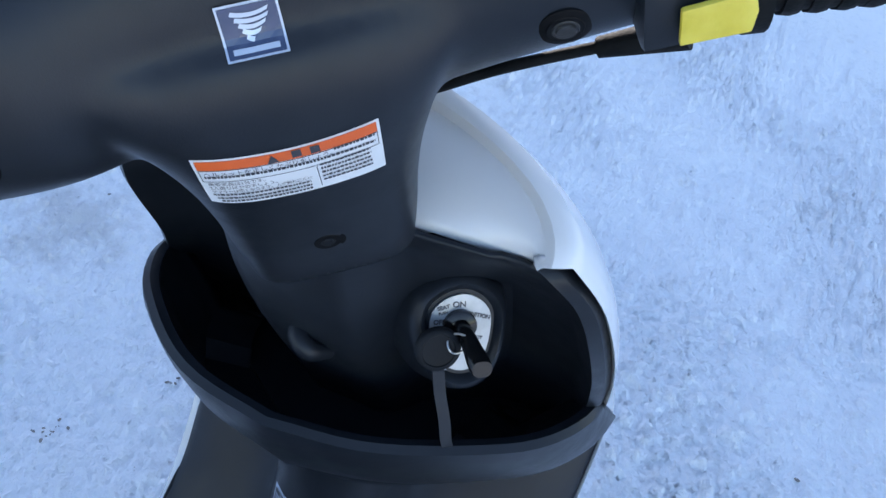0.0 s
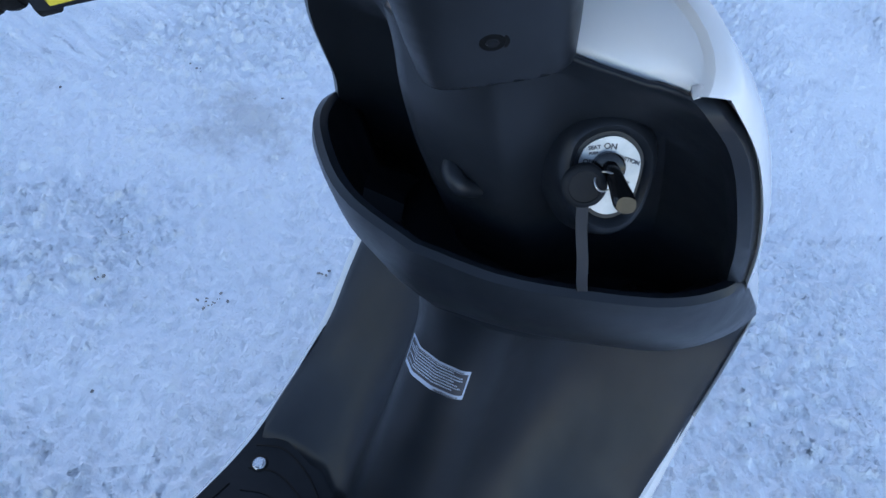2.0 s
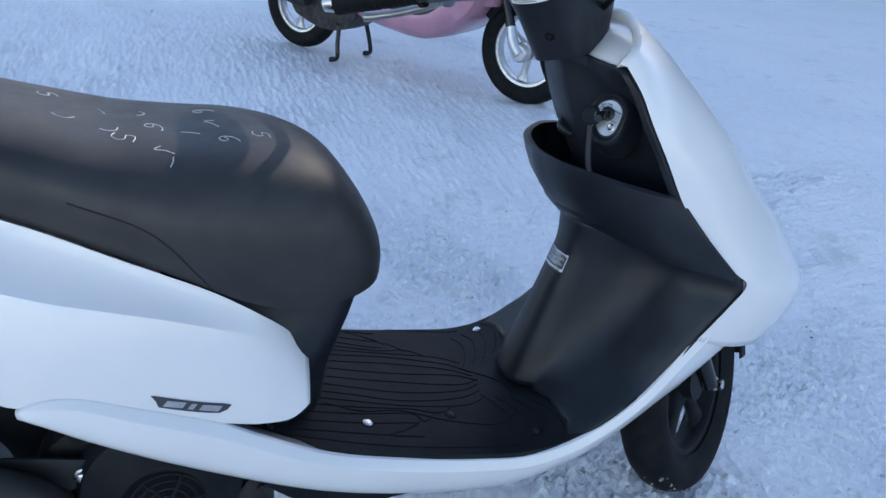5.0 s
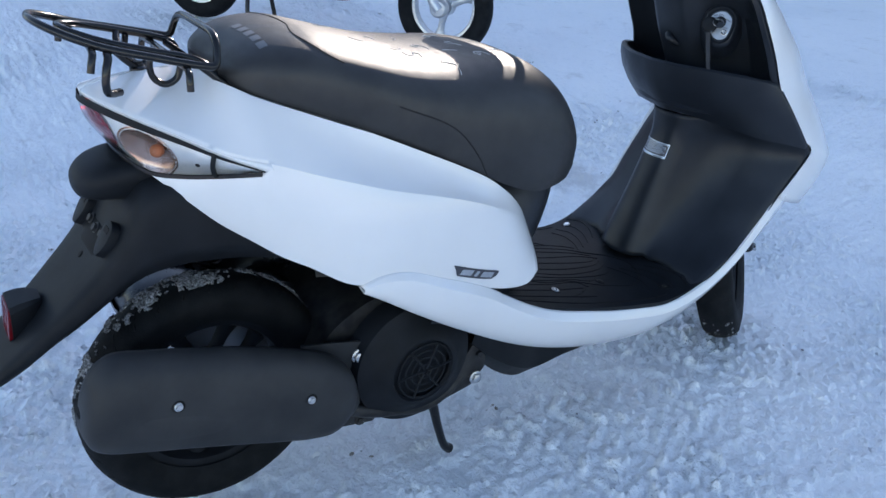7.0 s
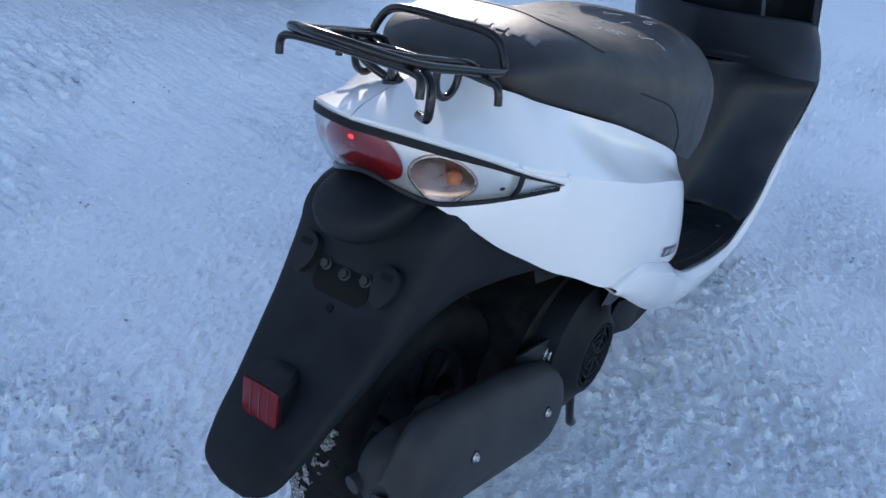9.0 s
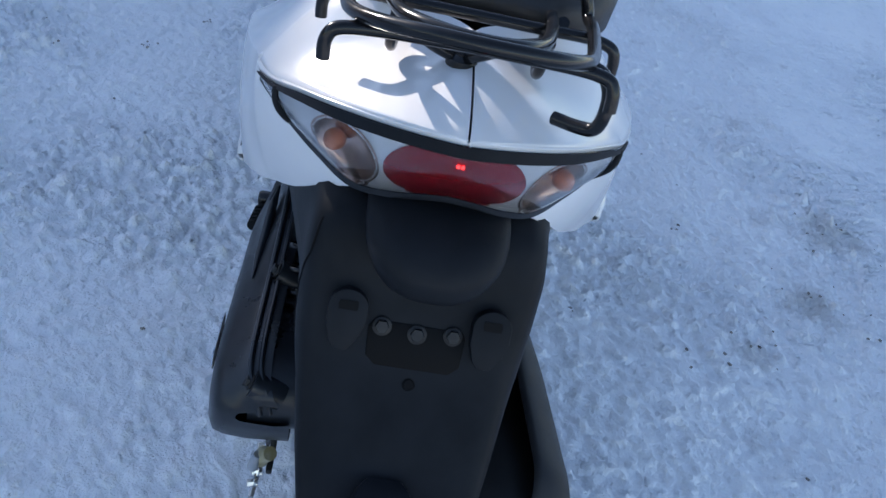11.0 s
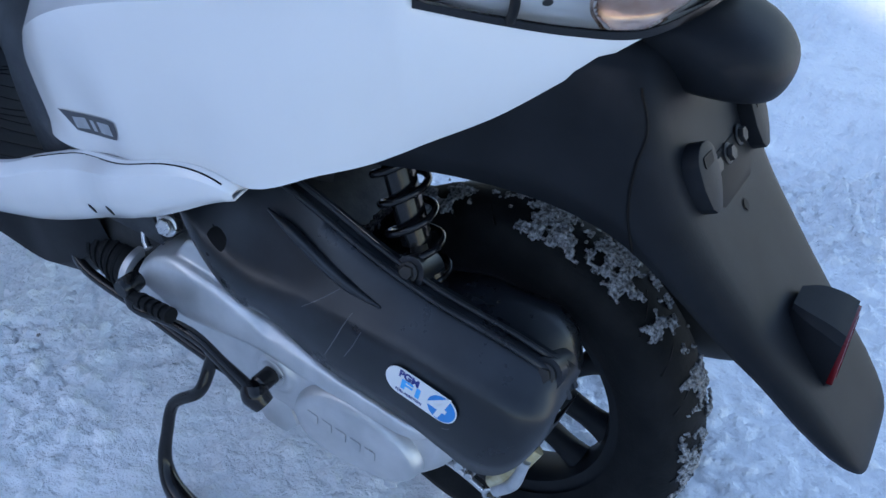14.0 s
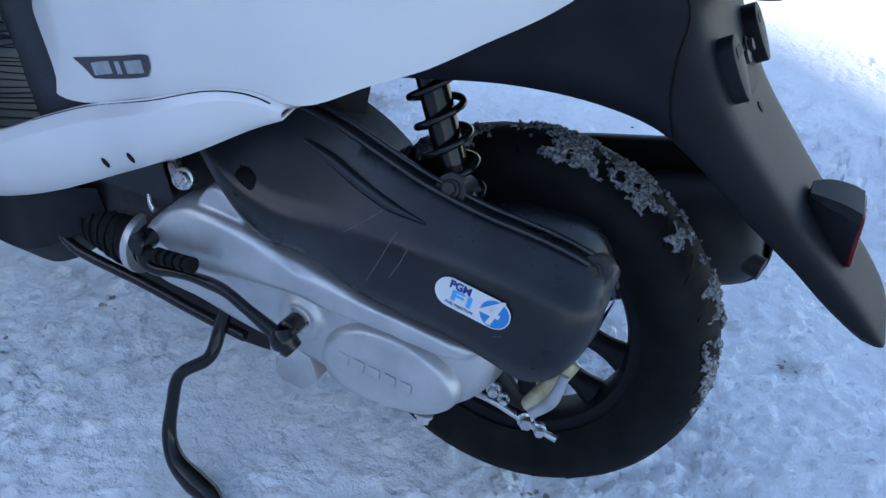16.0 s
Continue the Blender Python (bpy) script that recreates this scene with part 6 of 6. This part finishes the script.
# caution label on the steering column
M_COL = STEER @ Matrix.Translation((0.0, 0.0, 0.0085)) @ basis((0.68, 0.0005, 0.848), (0, -1, 0), (0, 0, 1)) @ Matrix.Diagonal((0.955, 0.97, 1, 1))
label = part("caution_label", mapped(bars, patch(-0.0350, 0.0350, -0.0135, 0.0135, 24, 6, arch=0.004), M_COL, 0.0004), LABELWHITE, bars, "white caution label with an orange band", 0)
part("orange_band", mapped(bars, patch(-0.0338, 0.0338, 0.0078, 0.0126, 24, 2, arch=0.0037), M_COL, 0.0007), LABELORANGE, label, "orange band", 0)
bm = patch(-0.0338, 0.0338, 0.0073, 0.0077, 24, 1, arch=0.0037)
patch(-0.0338, 0.0338, 0.0010, 0.0013, 24, 1, arch=0.0037, bm=bm)
patch(0.0085, 0.0088, -0.0115, 0.0010, 1, 4, bm=bm)
for x in (-0.0338, 0.0335):
    patch(x, x + 0.0003, 0.0010, 0.0077, 1, 3, arch=0.0037, bm=bm)
part("frame_line", mapped(bars, bm, M_COL, 0.0007), PRINT, label, "", 0)
bm = bmesh.new()
bm.faces.new([bm.verts.new(p) for p in ((-0.0085, 0.0082, 0), (-0.0040, 0.0082, 0), (-0.00625, 0.0121, 0))])
for x in (0.001, 0.008):
    patch(x, x + 0.0036, 0.0086, 0.0121, 3, 2, bm=bm)
part("warning_sign", mapped(bars, bm, M_COL, 0.0010), PRINT, label, "dark warning triangle", 0)
bm = text_bm("ヘルメットを正しくかぶりましょう。", 0.0026, -0.0325, 0.0068, 0.048)
for body, x, y, wide in (("乗車定員は1名です。", -0.0325, 0.0008, 0.021), ("2人乗りはやめましょう。", -0.0325, -0.0015, 0.025), ("マフラーは熱くなります。人が触れにくい", -0.0325, -0.0038, 0.038)):
    join(bm, text_bm(body, 0.0022, x, y, wide))
rnd = random.Random(21)


def word_bars(bm, x0, x1, y, h):
    """A line of print too small to read."""
    x = x0
    while x < x1:
        w = rnd.uniform(0.0007, 0.0016)
        patch(x, min(x + w, x1), y, y + h * rnd.uniform(0.75, 1.0), 1, 1, bm=bm)
        x += w + 0.0004
    return bm


word_bars(bm, 0.0165, 0.0325, 0.0076, 0.0016)
word_bars(bm, -0.0325, 0.0325, 0.0044, 0.0015)
for k, y in enumerate((-0.0060, -0.0083, -0.0104)):
    word_bars(bm, -0.0325 + 0.001 * k, 0.005, y - 0.0006, 0.0013)
for y in (0.0015, -0.0008, -0.0031, -0.0054, -0.0077):
    word_bars(bm, 0.0100, 0.0300, y, 0.0013)
for v in bm.verts:
    v.co.y += 0.0037 * (v.co.x / 0.035) ** 2 - 0.0010
tagged(part("lettering", mapped(bars, bm, M_COL, 0.0008), PRINT, label, "fine dark print", 0), kind="stuff")

# emblem on the handlebar cover
M_EMB = STEER @ basis((0.68, 0.0007, 0.9135), (0, -1, 0), (0, 0, 1))
emblem = part("emblem", mapped(bars, patch(-0.0102, 0.0102, -0.0088, 0.0088, 8, 8), M_EMB, 0.0012), BADGESILVER, bars, "square blue and silver emblem", 0)
part("emblem_field", mapped(bars, patch(-0.0094, 0.0094, -0.0080, 0.0080, 8, 8), M_EMB, 0.0016), BADGEBLUE, emblem, "dark blue field", 0)
for k in range(5):
    y = 0.0055 - 0.0020 * k
    part("emblem_bar", mapped(bars, patch(-0.0060 + 0.0009 * k, 0.0062 - 0.0004 * k * k, y - 0.0014, y, 6, 1, arch=0.0012, lean=0.5), M_EMB, 0.0020), BADGESILVER, emblem, "", 0)
part("emblem_bar", mapped(bars, patch(-0.0076, 0.0076, -0.0068, -0.0052, 8, 1), M_EMB, 0.0020), BADGESILVER, emblem, "", 0)

# screws in round recesses on the handlebar cover, the recess shade drawn as dark discs
for y, z in ((0.1014, 0.888), (-0.1014, 0.892)):
    place, n = surface_at(bars, STEER @ Vector((0.60, y, z)), STEER.to_3x3() @ Vector((1, 0, 0)))
    part("screw_recess", bolt(place, n, 0.0072, 0.0005, hexed=False), HOLE, bars)
    part("cover_screw", bolt(place + n * 0.0006, n, 0.0038, 0.0012, hexed=False), IRON, bars, "cross-head screw")
place, n = surface_at(bars, STEER @ Vector((0.60, -0.003, 0.802)), STEER.to_3x3() @ Vector((1, 0, 0)))
part("screw_recess", bolt(place - n * 0.0002, n, 0.0066, 0.0005, hexed=False), HOLE, bars)
part("cover_screw", bolt(place + n * 0.0003, n, 0.0026, 0.0008, hexed=False), DULL, bars, "cross-head screw")

# ignition lock: boss, plate and markings
M_LOCK = basis((0.8565, -0.0955, 0.7175), (0.57, -0.82, 0.0), (0.27, 0.18, 0.94))
plate_line = spline([(-0.017, 0.006), (-0.015, 0.014), (-0.007, 0.0205), (0.003, 0.0225), (0.012, 0.0185), (0.0175, 0.0115), (0.0185, 0.002), (0.0165, -0.012), (0.012, -0.020), (0.004, -0.0235), (-0.005, -0.021), (-0.012, -0.012), (-0.016, -0.003), (-0.017, 0.006)], 49)[:-1]
mid = plate_line.mean(axis=0)
rings = []
for k, z in ((1.0, -0.0012), (1.12, -0.0012), (1.20, 0.0012), (1.32, 0.0030), (1.46, 0.0018), (1.62, -0.006), (1.85, -0.022), (2.1, -0.040)):
    rings.append([M_LOCK @ Vector((*(mid + (p - mid) * k), z)) for p in plate_line])
bpy.context.view_layer.update()
boss = part("lock_boss", sheet(rings, True, True), BLACK, scooter, "black rounded boss of the ignition lock", 50)
plate = part("lock_plate", slab([tuple(p) for p in plate_line], 0.0012, M_LOCK @ Matrix.Translation((0, 0, -0.001))), PLATEGREY, boss, "silver ignition lock plate with engraved words", 0)
for body, size, x, y, turn in (("ON", 0.0048, -0.0005, 0.0165, 0), ("SEAT", 0.0032, -0.0095, 0.0150, 12), ("PUSH", 0.0022, -0.0095, 0.0118, 12), ("IGNITION", 0.0033, 0.0105, 0.0098, -14), ("OFF", 0.0038, -0.0115, 0.0065, 0), ("SHUT", 0.0028, 0.0105, -0.0035, -10)):
    written(body, size, M_LOCK @ Matrix.Translation((x, y, 0.0004)) @ Matrix.Rotation(radians(turn), 4, "Z"), PRINT, plate, bold=0.00008)
part("shutter_ring", lathe([(0.0022, 0.0), (0.0050, 0.0), (0.0050, 0.0016), (0.0040, 0.0020), (0.0022, 0.0010)], (0, 0, 0), "z", 24), STEEL, plate, "round steel shutter lock").data.transform(M_LOCK @ Matrix.Translation((0.0095, -0.0110, 0.0)))
part("key_hole", lathe([(0.0, 0.0), (0.0095, 0.0), (0.0095, 0.0035), (0.0075, 0.0045), (0.0, 0.0045)], (0, 0, 0), "z", 32), PAINTBLK, plate, "black key cylinder").data.transform(M_LOCK @ Matrix.Translation((0.0, 0.0045, 0.0)))

STRAPGREY = material("strap_grey", (0.028, 0.030, 0.036), 0.6, spec=0.3)
# the key in the lock, with its round fob and strap
key = thing("ignition_key", "black headed ignition key with strap stuck in the lock", "key", M_LOCK @ Vector((0, 0.004, 0.004)))
rows = []
for x, y, z, w, d in ((0.0, 0.006, 0.003, 0.0042, 0.0035), (0.0005, 0.004, 0.012, 0.0046, 0.0042), (0.0015, 0.0, 0.022, 0.0052, 0.0046), (0.003, -0.005, 0.032, 0.0062, 0.0052), (0.0035, -0.006, 0.0355, 0.0055, 0.0046)):
    rows.append([M_LOCK @ Vector((x + w * abs(math.cos(a)) ** 0.7 * (1 if math.cos(a) > 0 else -1), y + d * math.sin(a), z)) for a in np.linspace(0, 2 * math.pi, 20, endpoint=False)])
part("key_head", loft(rows, 16, True, True), PAINTBLK, key, "glossy black plastic key head")
M_FOB = M_LOCK @ Matrix.Translation((-0.0150, -0.0035, 0.010))
part("fob", lathe([(0.0, 0.0), (0.0110, 0.0), (0.0128, 0.0015), (0.0128, 0.0040), (0.0115, 0.0056), (0.0095, 0.0060), (0.0090, 0.0054), (0.0, 0.0054)], (0, 0, 0), "z", 40), DULL, key, "round black rubber fob").data.transform(M_FOB)
ring = [M_FOB @ Vector((0.011 + 0.0065 * math.cos(a), 0.004 + 0.0055 * math.sin(a), 0.006 + 0.002 * math.sin(2 * a))) for a in np.linspace(0, 2 * math.pi, 33)]
part("key_ring", tube(ring, 0.0006, 33, 8, smooth_path=False), STEEL, key, "thin steel key ring")
top = M_FOB @ Vector((0.001, -0.012, 0.003))
strap = [top, top + Vector((0.0, -0.003, -0.015)), top + Vector((-0.001, -0.009, -0.034)), top + Vector((0.001, -0.012, -0.052)), top + Vector((0.012, -0.014, -0.075))]
wide = Vector((0.57, -0.82, 0))
rows = [[Vector(p) + wide * 0.0034 * a + Vector((-0.8, -0.5, 0)) * 0.0012 * b for a, b in ((-1, -1), (1, -1), (1, 1), (-1, 1))] for p in spline([tuple(p) for p in strap], 20)]
part("strap", sheet(rows, True, True), STRAPGREY, key, "dark grey strap hanging into the pocket")
part("strap_clip", tube([top - wide * 0.0042 + Vector((0, 0, 0.001)), top + wide * 0.0042 + Vector((0, 0, 0.001))], 0.0014, 6, 8), STEEL, key, "small steel clip")

# luggage hook below the column
place, n = surface_at(bpy.data.objects["lock_panel"], (0.5, -0.010, 0.680), (1, 0, 0))
part("hook", tube([place + Vector((0.006, 0.010, 0.008)), place + Vector((-0.004, 0.006, 0.004)), place + Vector((-0.007, -0.002, -0.002)), place + Vector((0.006, -0.010, -0.010))], [0.005, 0.0065, 0.0065, 0.005], 24, 14), BLACK, scooter, "black moulded luggage hook")

# data label on the leg shield's column
M_INFO = basis((0.80, -0.002, 0.4725), (0, -1, 0), (0, 0, 1))
shield = bpy.data.objects["inner_leg_shield"]
info = part("data_label", mapped(shield, patch(-0.0295, 0.0295, -0.0135, 0.0135, 16, 6), M_INFO, 0.0006), BADGESILVER, scooter, "silver edged dark data label", 0)
part("label_field", mapped(shield, patch(-0.0285, 0.0285, -0.0095, 0.0105, 16, 4), M_INFO, 0.0010), PRINT, info, "dark field", 0)
bm = bmesh.new()
for y, x0, x1 in ((0.0085, -0.022, 0.018), (0.0060, -0.027, 0.026), (0.0035, -0.027, 0.026), (0.0010, -0.020, 0.020), (-0.0015, -0.027, 0.024), (-0.0040, -0.018, 0.026), (-0.0065, -0.027, 0.020)):
    word_bars(bm, x0, x1, y, 0.0014)
tagged(part("lettering", mapped(shield, bm, M_INFO, 0.0013), BADGESILVER, info, "fine silver print", 0), kind="stuff")
bm = bmesh.new()
word_bars(bm, -0.027, 0.026, 0.0112, 0.0011)
word_bars(bm, 0.006, 0.026, -0.0128, 0.0020)
tagged(part("lettering", mapped(shield, bm, M_INFO, 0.0013), PRINT, info, "fine dark print", 0), kind="stuff")

# badges on the side covers
for s in (-1, 1):
    m = basis((0.318, -0.26, 0.4105), (0.955, 0, -0.285), (0, 0, 1)) if s < 0 else basis((0.3045, 0.26, 0.4140), (-0.943, 0, 0.333), (0, 0, 1)) @ Matrix.Diagonal((1.12, 1.25, 1, 1))
    bm = bmesh.new()
    sheet([[(x, lo, 0), (x, (lo + hi) / 2, 0), (x, hi, 0)] for x, lo, hi in ((-0.046, 0.0085, 0.0095), (-0.040, 0.003, 0.0092), (-0.034, -0.0060, 0.0088), (-0.02, -0.0072, 0.0080), (0.0, -0.0080, 0.0070), (0.02, -0.0082, 0.0066), (0.036, -0.0074, 0.0066), (0.044, -0.0020, 0.0060), (0.047, 0.0045, 0.0052))], bm=bm)
    badge = part("badge", mapped(COVER[s], bm, m, 0.0008), PRINT, COVER[s], "dark outlined grey badge", 0)
    for x0, x1, y0, y1 in ((-0.030, -0.008, -0.0040, 0.0046), (-0.002, 0.0045, -0.0048, 0.0036), (0.011, 0.034, -0.0050, 0.0033)):
        part("badge_bar", mapped(COVER[s], patch(x0, x1, y0, y1, 4, 2, lean=0.35), m, 0.0013), PLATEGREY, badge, "silver grey bar", 0)

# drain holes in the skirt, their shade drawn as flat dark ovals
for x, z in ((0.3309, 0.3231), (0.2917, 0.3427)):
    for s in (1,):
        place, n = surface_at(SKIRT[s], (x, s * 0.4, z), (0, -s, 0))
        m = Matrix.Translation(place + n * 0.0003) @ n.to_track_quat("Z", "Y").to_matrix().to_4x4()
        part("drain_hole", slab([(0.0035 * math.cos(a), 0.006 * math.sin(a)) for a in np.linspace(0, 2 * math.pi, 18, endpoint=False)], 0.0003, m), HOLE, SKIRT[s], "", 0)

# ---- seat: seams, word in blocks, chalk strokes ----
M_SEAT = basis((0.0, 0.0, 0.80), (0, -1, 0), (1, 0, 0))


def seam(name, points, r, mat, ob, m, label="", n=24):
    """A thin line on a surface, through (x, y) places of m."""
    bpy.context.view_layer.update()
    down = m.to_3x3() @ Vector((0, 0, -1))
    path = []
    for x, y in spline(points, n):
        start = m @ Vector((x, y, 0.12))
        place, _ = surface_at(ob, start, down)
        if (place - start).length > 1e-6:
            path.append(tuple(place))
    n = len(path)
    return part(name, tube(path, r, n, 6, smooth_path=False), mat, ob, label)


SEAMLINE = material("seam_thread", (0.006, 0.006, 0.007), 0.7)
seam("stitched_seam", [(-0.121, 0.140), (-0.108, 0.118), (-0.070, 0.097), (-0.022, 0.107), (0.022, 0.107), (0.070, 0.097), (0.108, 0.118), (0.121, 0.140)], 0.0013, SEAMLINE, seat, M_SEAT, "stitched seam", 50)
for s in (-1, 1):
    m = basis((0, s * 0.3, 0), (-s, 0, 0), (0, 0, 1))
    seam("stitched_seam", [(-s * x, z) for x, z in ((0.205, 0.645), (0.2745, 0.619), (0.30, 0.60), (0.33, 0.564), (0.353, 0.532))], 0.0012, SEAMLINE, seat, m, "stitched seam", 30)
for k in range(5):
    y = -0.007 + 0.0195 * k
    part("word_block", mapped(seat, patch(y, y + 0.0135, 0.046, 0.057, 3, 3), M_SEAT, 0.0006), GREYPRINT, seat, "faded grey printed block", 0)
CURLS = {
    "six": [(0.010, 0.012), (0.002, 0.010), (-0.005, 0.002), (-0.005, -0.007), (0.001, -0.010), (0.006, -0.006), (0.003, 0.0), (-0.004, -0.003)],
    "five": [(0.008, 0.010), (-0.003, 0.010), (-0.004, 0.002), (0.004, 0.002), (0.007, -0.004), (0.002, -0.010), (-0.006, -0.008)],
    "tick": [(-0.008, 0.002), (-0.003, -0.006), (0.002, 0.004), (0.010, 0.012)],
    "hook": [(-0.004, 0.010), (0.002, 0.004), (0.000, -0.004), (-0.005, -0.008)],
    "dash": [(-0.007, -0.002), (0.0, 0.001), (0.008, 0.002)],
}
for kind, x, y, turn, size in (("six", 0.376, -0.076, 10, 1.0), ("tick", 0.360, -0.025, -20, 1.2), ("six", 0.297, -0.040, -25, 1.1), ("hook", 0.25, -0.062, 30, 1.2), ("dash", 0.24, 0.0, 10, 1.2), ("hook", 0.20, -0.043, 0, 1.3), ("five", 0.181, 0.033, 20, 1.0), ("tick", 0.3015, -0.103, 15, 1.0), ("dash", 0.312, -0.122, -30, 1.0), ("five", 0.263, -0.077, -10, 1.2), ("six", 0.354, 0.025, 35, 1.0), ("five", 0.416, -0.055, 5, 1.0), ("dash", 0.335, -0.060, 60, 1.4), ("hook", 0.285, 0.005, 80, 1.0)):
    a = radians(turn)
    pts = [(-y + size * (p * math.cos(a) - q * math.sin(a)), x + size * (p * math.sin(a) + q * math.cos(a))) for p, q in CURLS[kind]]
    seam("chalk_stroke", pts, 0.0007, CHALK, seat, M_SEAT, "", 18)

# moulded line down the drive side of the mudguard
seam("moulded_line", [(0.094, 0.540), (0.104, 0.518), (0.103, 0.495), (0.105, 0.465), (0.113, 0.437)], 0.0011, HOLE, mudguard, basis((0, 0.4, 0), (-1, 0, 0), (0, 0, 1)), "", 24)

# ---- floorboard: moulded grooves and screws ----
M_FLOOR = basis((0.0, 0.0, 0.60), (0, -1, 0), (1, 0, 0))
# grooves are thin dark rods laid on the board, standing for their shade
for s in (-1, 1):
    for k in range(8):
        y = 0.012 + 0.0185 * k
        front = 0.765 - 0.004 * k if k < 4 else 0.70 - 0.03 * (k - 4)
        bend = 0.012 * math.sin(k * 0.9)
        pts = [(s * y, 0.45 - 0.008 * k), (s * (y + 0.4 * bend), 0.54), (s * (y + bend), 0.63), (s * (y - 0.3 * bend), front - 0.03), (s * (y - 0.014 - 0.6 * abs(bend)), front)]
        seam("floor_groove", pts, 0.0011, GROOVE, FLOOR, M_FLOOR, "", 28)
    for k in range(4):
        x, y = 0.775 + 0.022 * k, 0.070 + 0.010 * k
        seam("floor_groove", [(s * (y - 0.030), x - 0.020), (s * y, x - 0.004), (s * (y + 0.040), x + 0.004), (s * (y + 0.066), x - 0.006)], 0.0011, GROOVE, FLOOR, M_FLOOR, "", 20)
    seam("floor_groove", [(s * 0.155, 0.44), (s * 0.163, 0.55), (s * 0.163, 0.68), (s * 0.160, 0.79)], 0.0011, GROOVE, FLOOR, M_FLOOR, "", 28)
seam("hatch_line", [(-0.035, 0.745), (0.0, 0.790), (0.045, 0.805), (0.090, 0.790), (0.112, 0.755), (0.105, 0.68), (0.085, 0.61), (0.092, 0.55), (0.080, 0.50)], 0.0014, GROOVE, FLOOR, M_FLOOR, "", 44)
for x, y, bright in ((0.5536, -0.118, 1), (0.687, -0.091, 0), (0.805, -0.140, 0), (0.8216, 0.150, 1), (0.417, -0.144, 0), (0.5536, 0.118, 1), (0.417, 0.144, 0)):
    place, n = surface_at(FLOOR, (x, y, 0.6), (0, 0, -1))
    part("screw_recess", bolt(place - n * 0.0004, n, 0.0095, 0.0012, hexed=False), GROOVE, FLOOR)
    part("floor_screw", bolt(place + n * 0.0006, n, 0.0052 if bright else 0.0038, 0.0022, hexed=False), STEEL if bright else IRON, FLOOR, "bright steel screw" if bright else "dark screw")

# ---- drive case: raised word in blocks, mark and scuffs ----
bpy.context.view_layer.update()
for k in range(5):
    x, z = 0.1065 - 0.0150 * k, 0.2065 - 0.0014 * k
    part("raised_block", slab([(x, z), (x - 0.0105, z - 0.001), (x - 0.0105, z - 0.0105), (x, z - 0.0095)], 0.0010, M_LEFT @ Matrix.Translation((0, 0, 0.1523)), 0.0004), SILVER, drive_case, "raised cast block")
part("chip", bolt((0.0405, 0.1522, 0.1975), (0, 1, 0), 0.0022, 0.0006, hexed=False), PRINT, drive_case, "small dark chip")
SCUFF = material("scuffed_plastic", (0.10, 0.10, 0.11), 0.7)
m = basis((0, 0.4, 0), (-1, 0, 0), (0, 0, 1))
for (x0, z0), (x1, z1) in (((0.0769, 0.2957), (0.0584, 0.340)), ((0.058, 0.305), (0.046, 0.332)), ((-0.030, 0.285), (-0.036, 0.288)), ((0.10, 0.330), (0.075, 0.350))):
    seam("scuff", [(-x0, z0), (-(x0 + x1) / 2 + 0.001, (z0 + z1) / 2), (-x1, z1)], 0.0004, SCUFF, air_box, m, "", 10)

# ---- grit lying on the snow ----
GRIT = vary(material("dark_grit", (0.12, 0.10, 0.09), 0.8), (0.12, 0.105, 0.095), (0.34, 0.31, 0.28), 60)
rnd = random.Random(8)
bm = bmesh.new()
for k in range(90):
    x, y = rnd.uniform(-0.9, 2.3), rnd.uniform(-1.1, 2.2)
    for i in range(rnd.choice((1, 1, 1, 2, 4))):
        px, py = x + rnd.gauss(0, 0.012), y + rnd.gauss(0, 0.012)
        r = rnd.uniform(0.0012, 0.0045)
        bmesh.ops.create_icosphere(bm, subdivisions=1, radius=r, matrix=Matrix.Translation((px, py, ground_height(px, py) + 0.2 * r)) @ Matrix.Rotation(rnd.uniform(0, 6), 4, "Z") @ Matrix.Diagonal((1.4, 0.9, 0.5, 1)))
for x, y, n, wide in ((1.13, 0.555, 12, 0.012), (0.60, -0.83, 16, 0.05), (0.88, -0.97, 14, 0.05), (0.44, -0.66, 8, 0.04), (-0.27, -0.36, 6, 0.012), (1.39, -1.5, 14, 0.06), (1.33, -0.11, 6, 0.03), (1.05, 0.72, 4, 0.008), (1.30, 0.45, 4, 0.008)):
    for k in range(n):
        px, py, r = x + rnd.gauss(0, wide), y + rnd.gauss(0, wide), rnd.uniform(0.001, 0.0038)
        bmesh.ops.create_icosphere(bm, subdivisions=1, radius=r, matrix=Matrix.Translation((px, py, ground_height(px, py) + 0.2 * r)) @ Matrix.Rotation(rnd.uniform(0, 6), 4, "Z") @ Matrix.Diagonal((1.4, 0.9, 0.5, 1)))
tagged(part("grit", bm, GRIT, None, "", 0), "scattered dark grit on the trodden snow", "grit", kind="stuff")
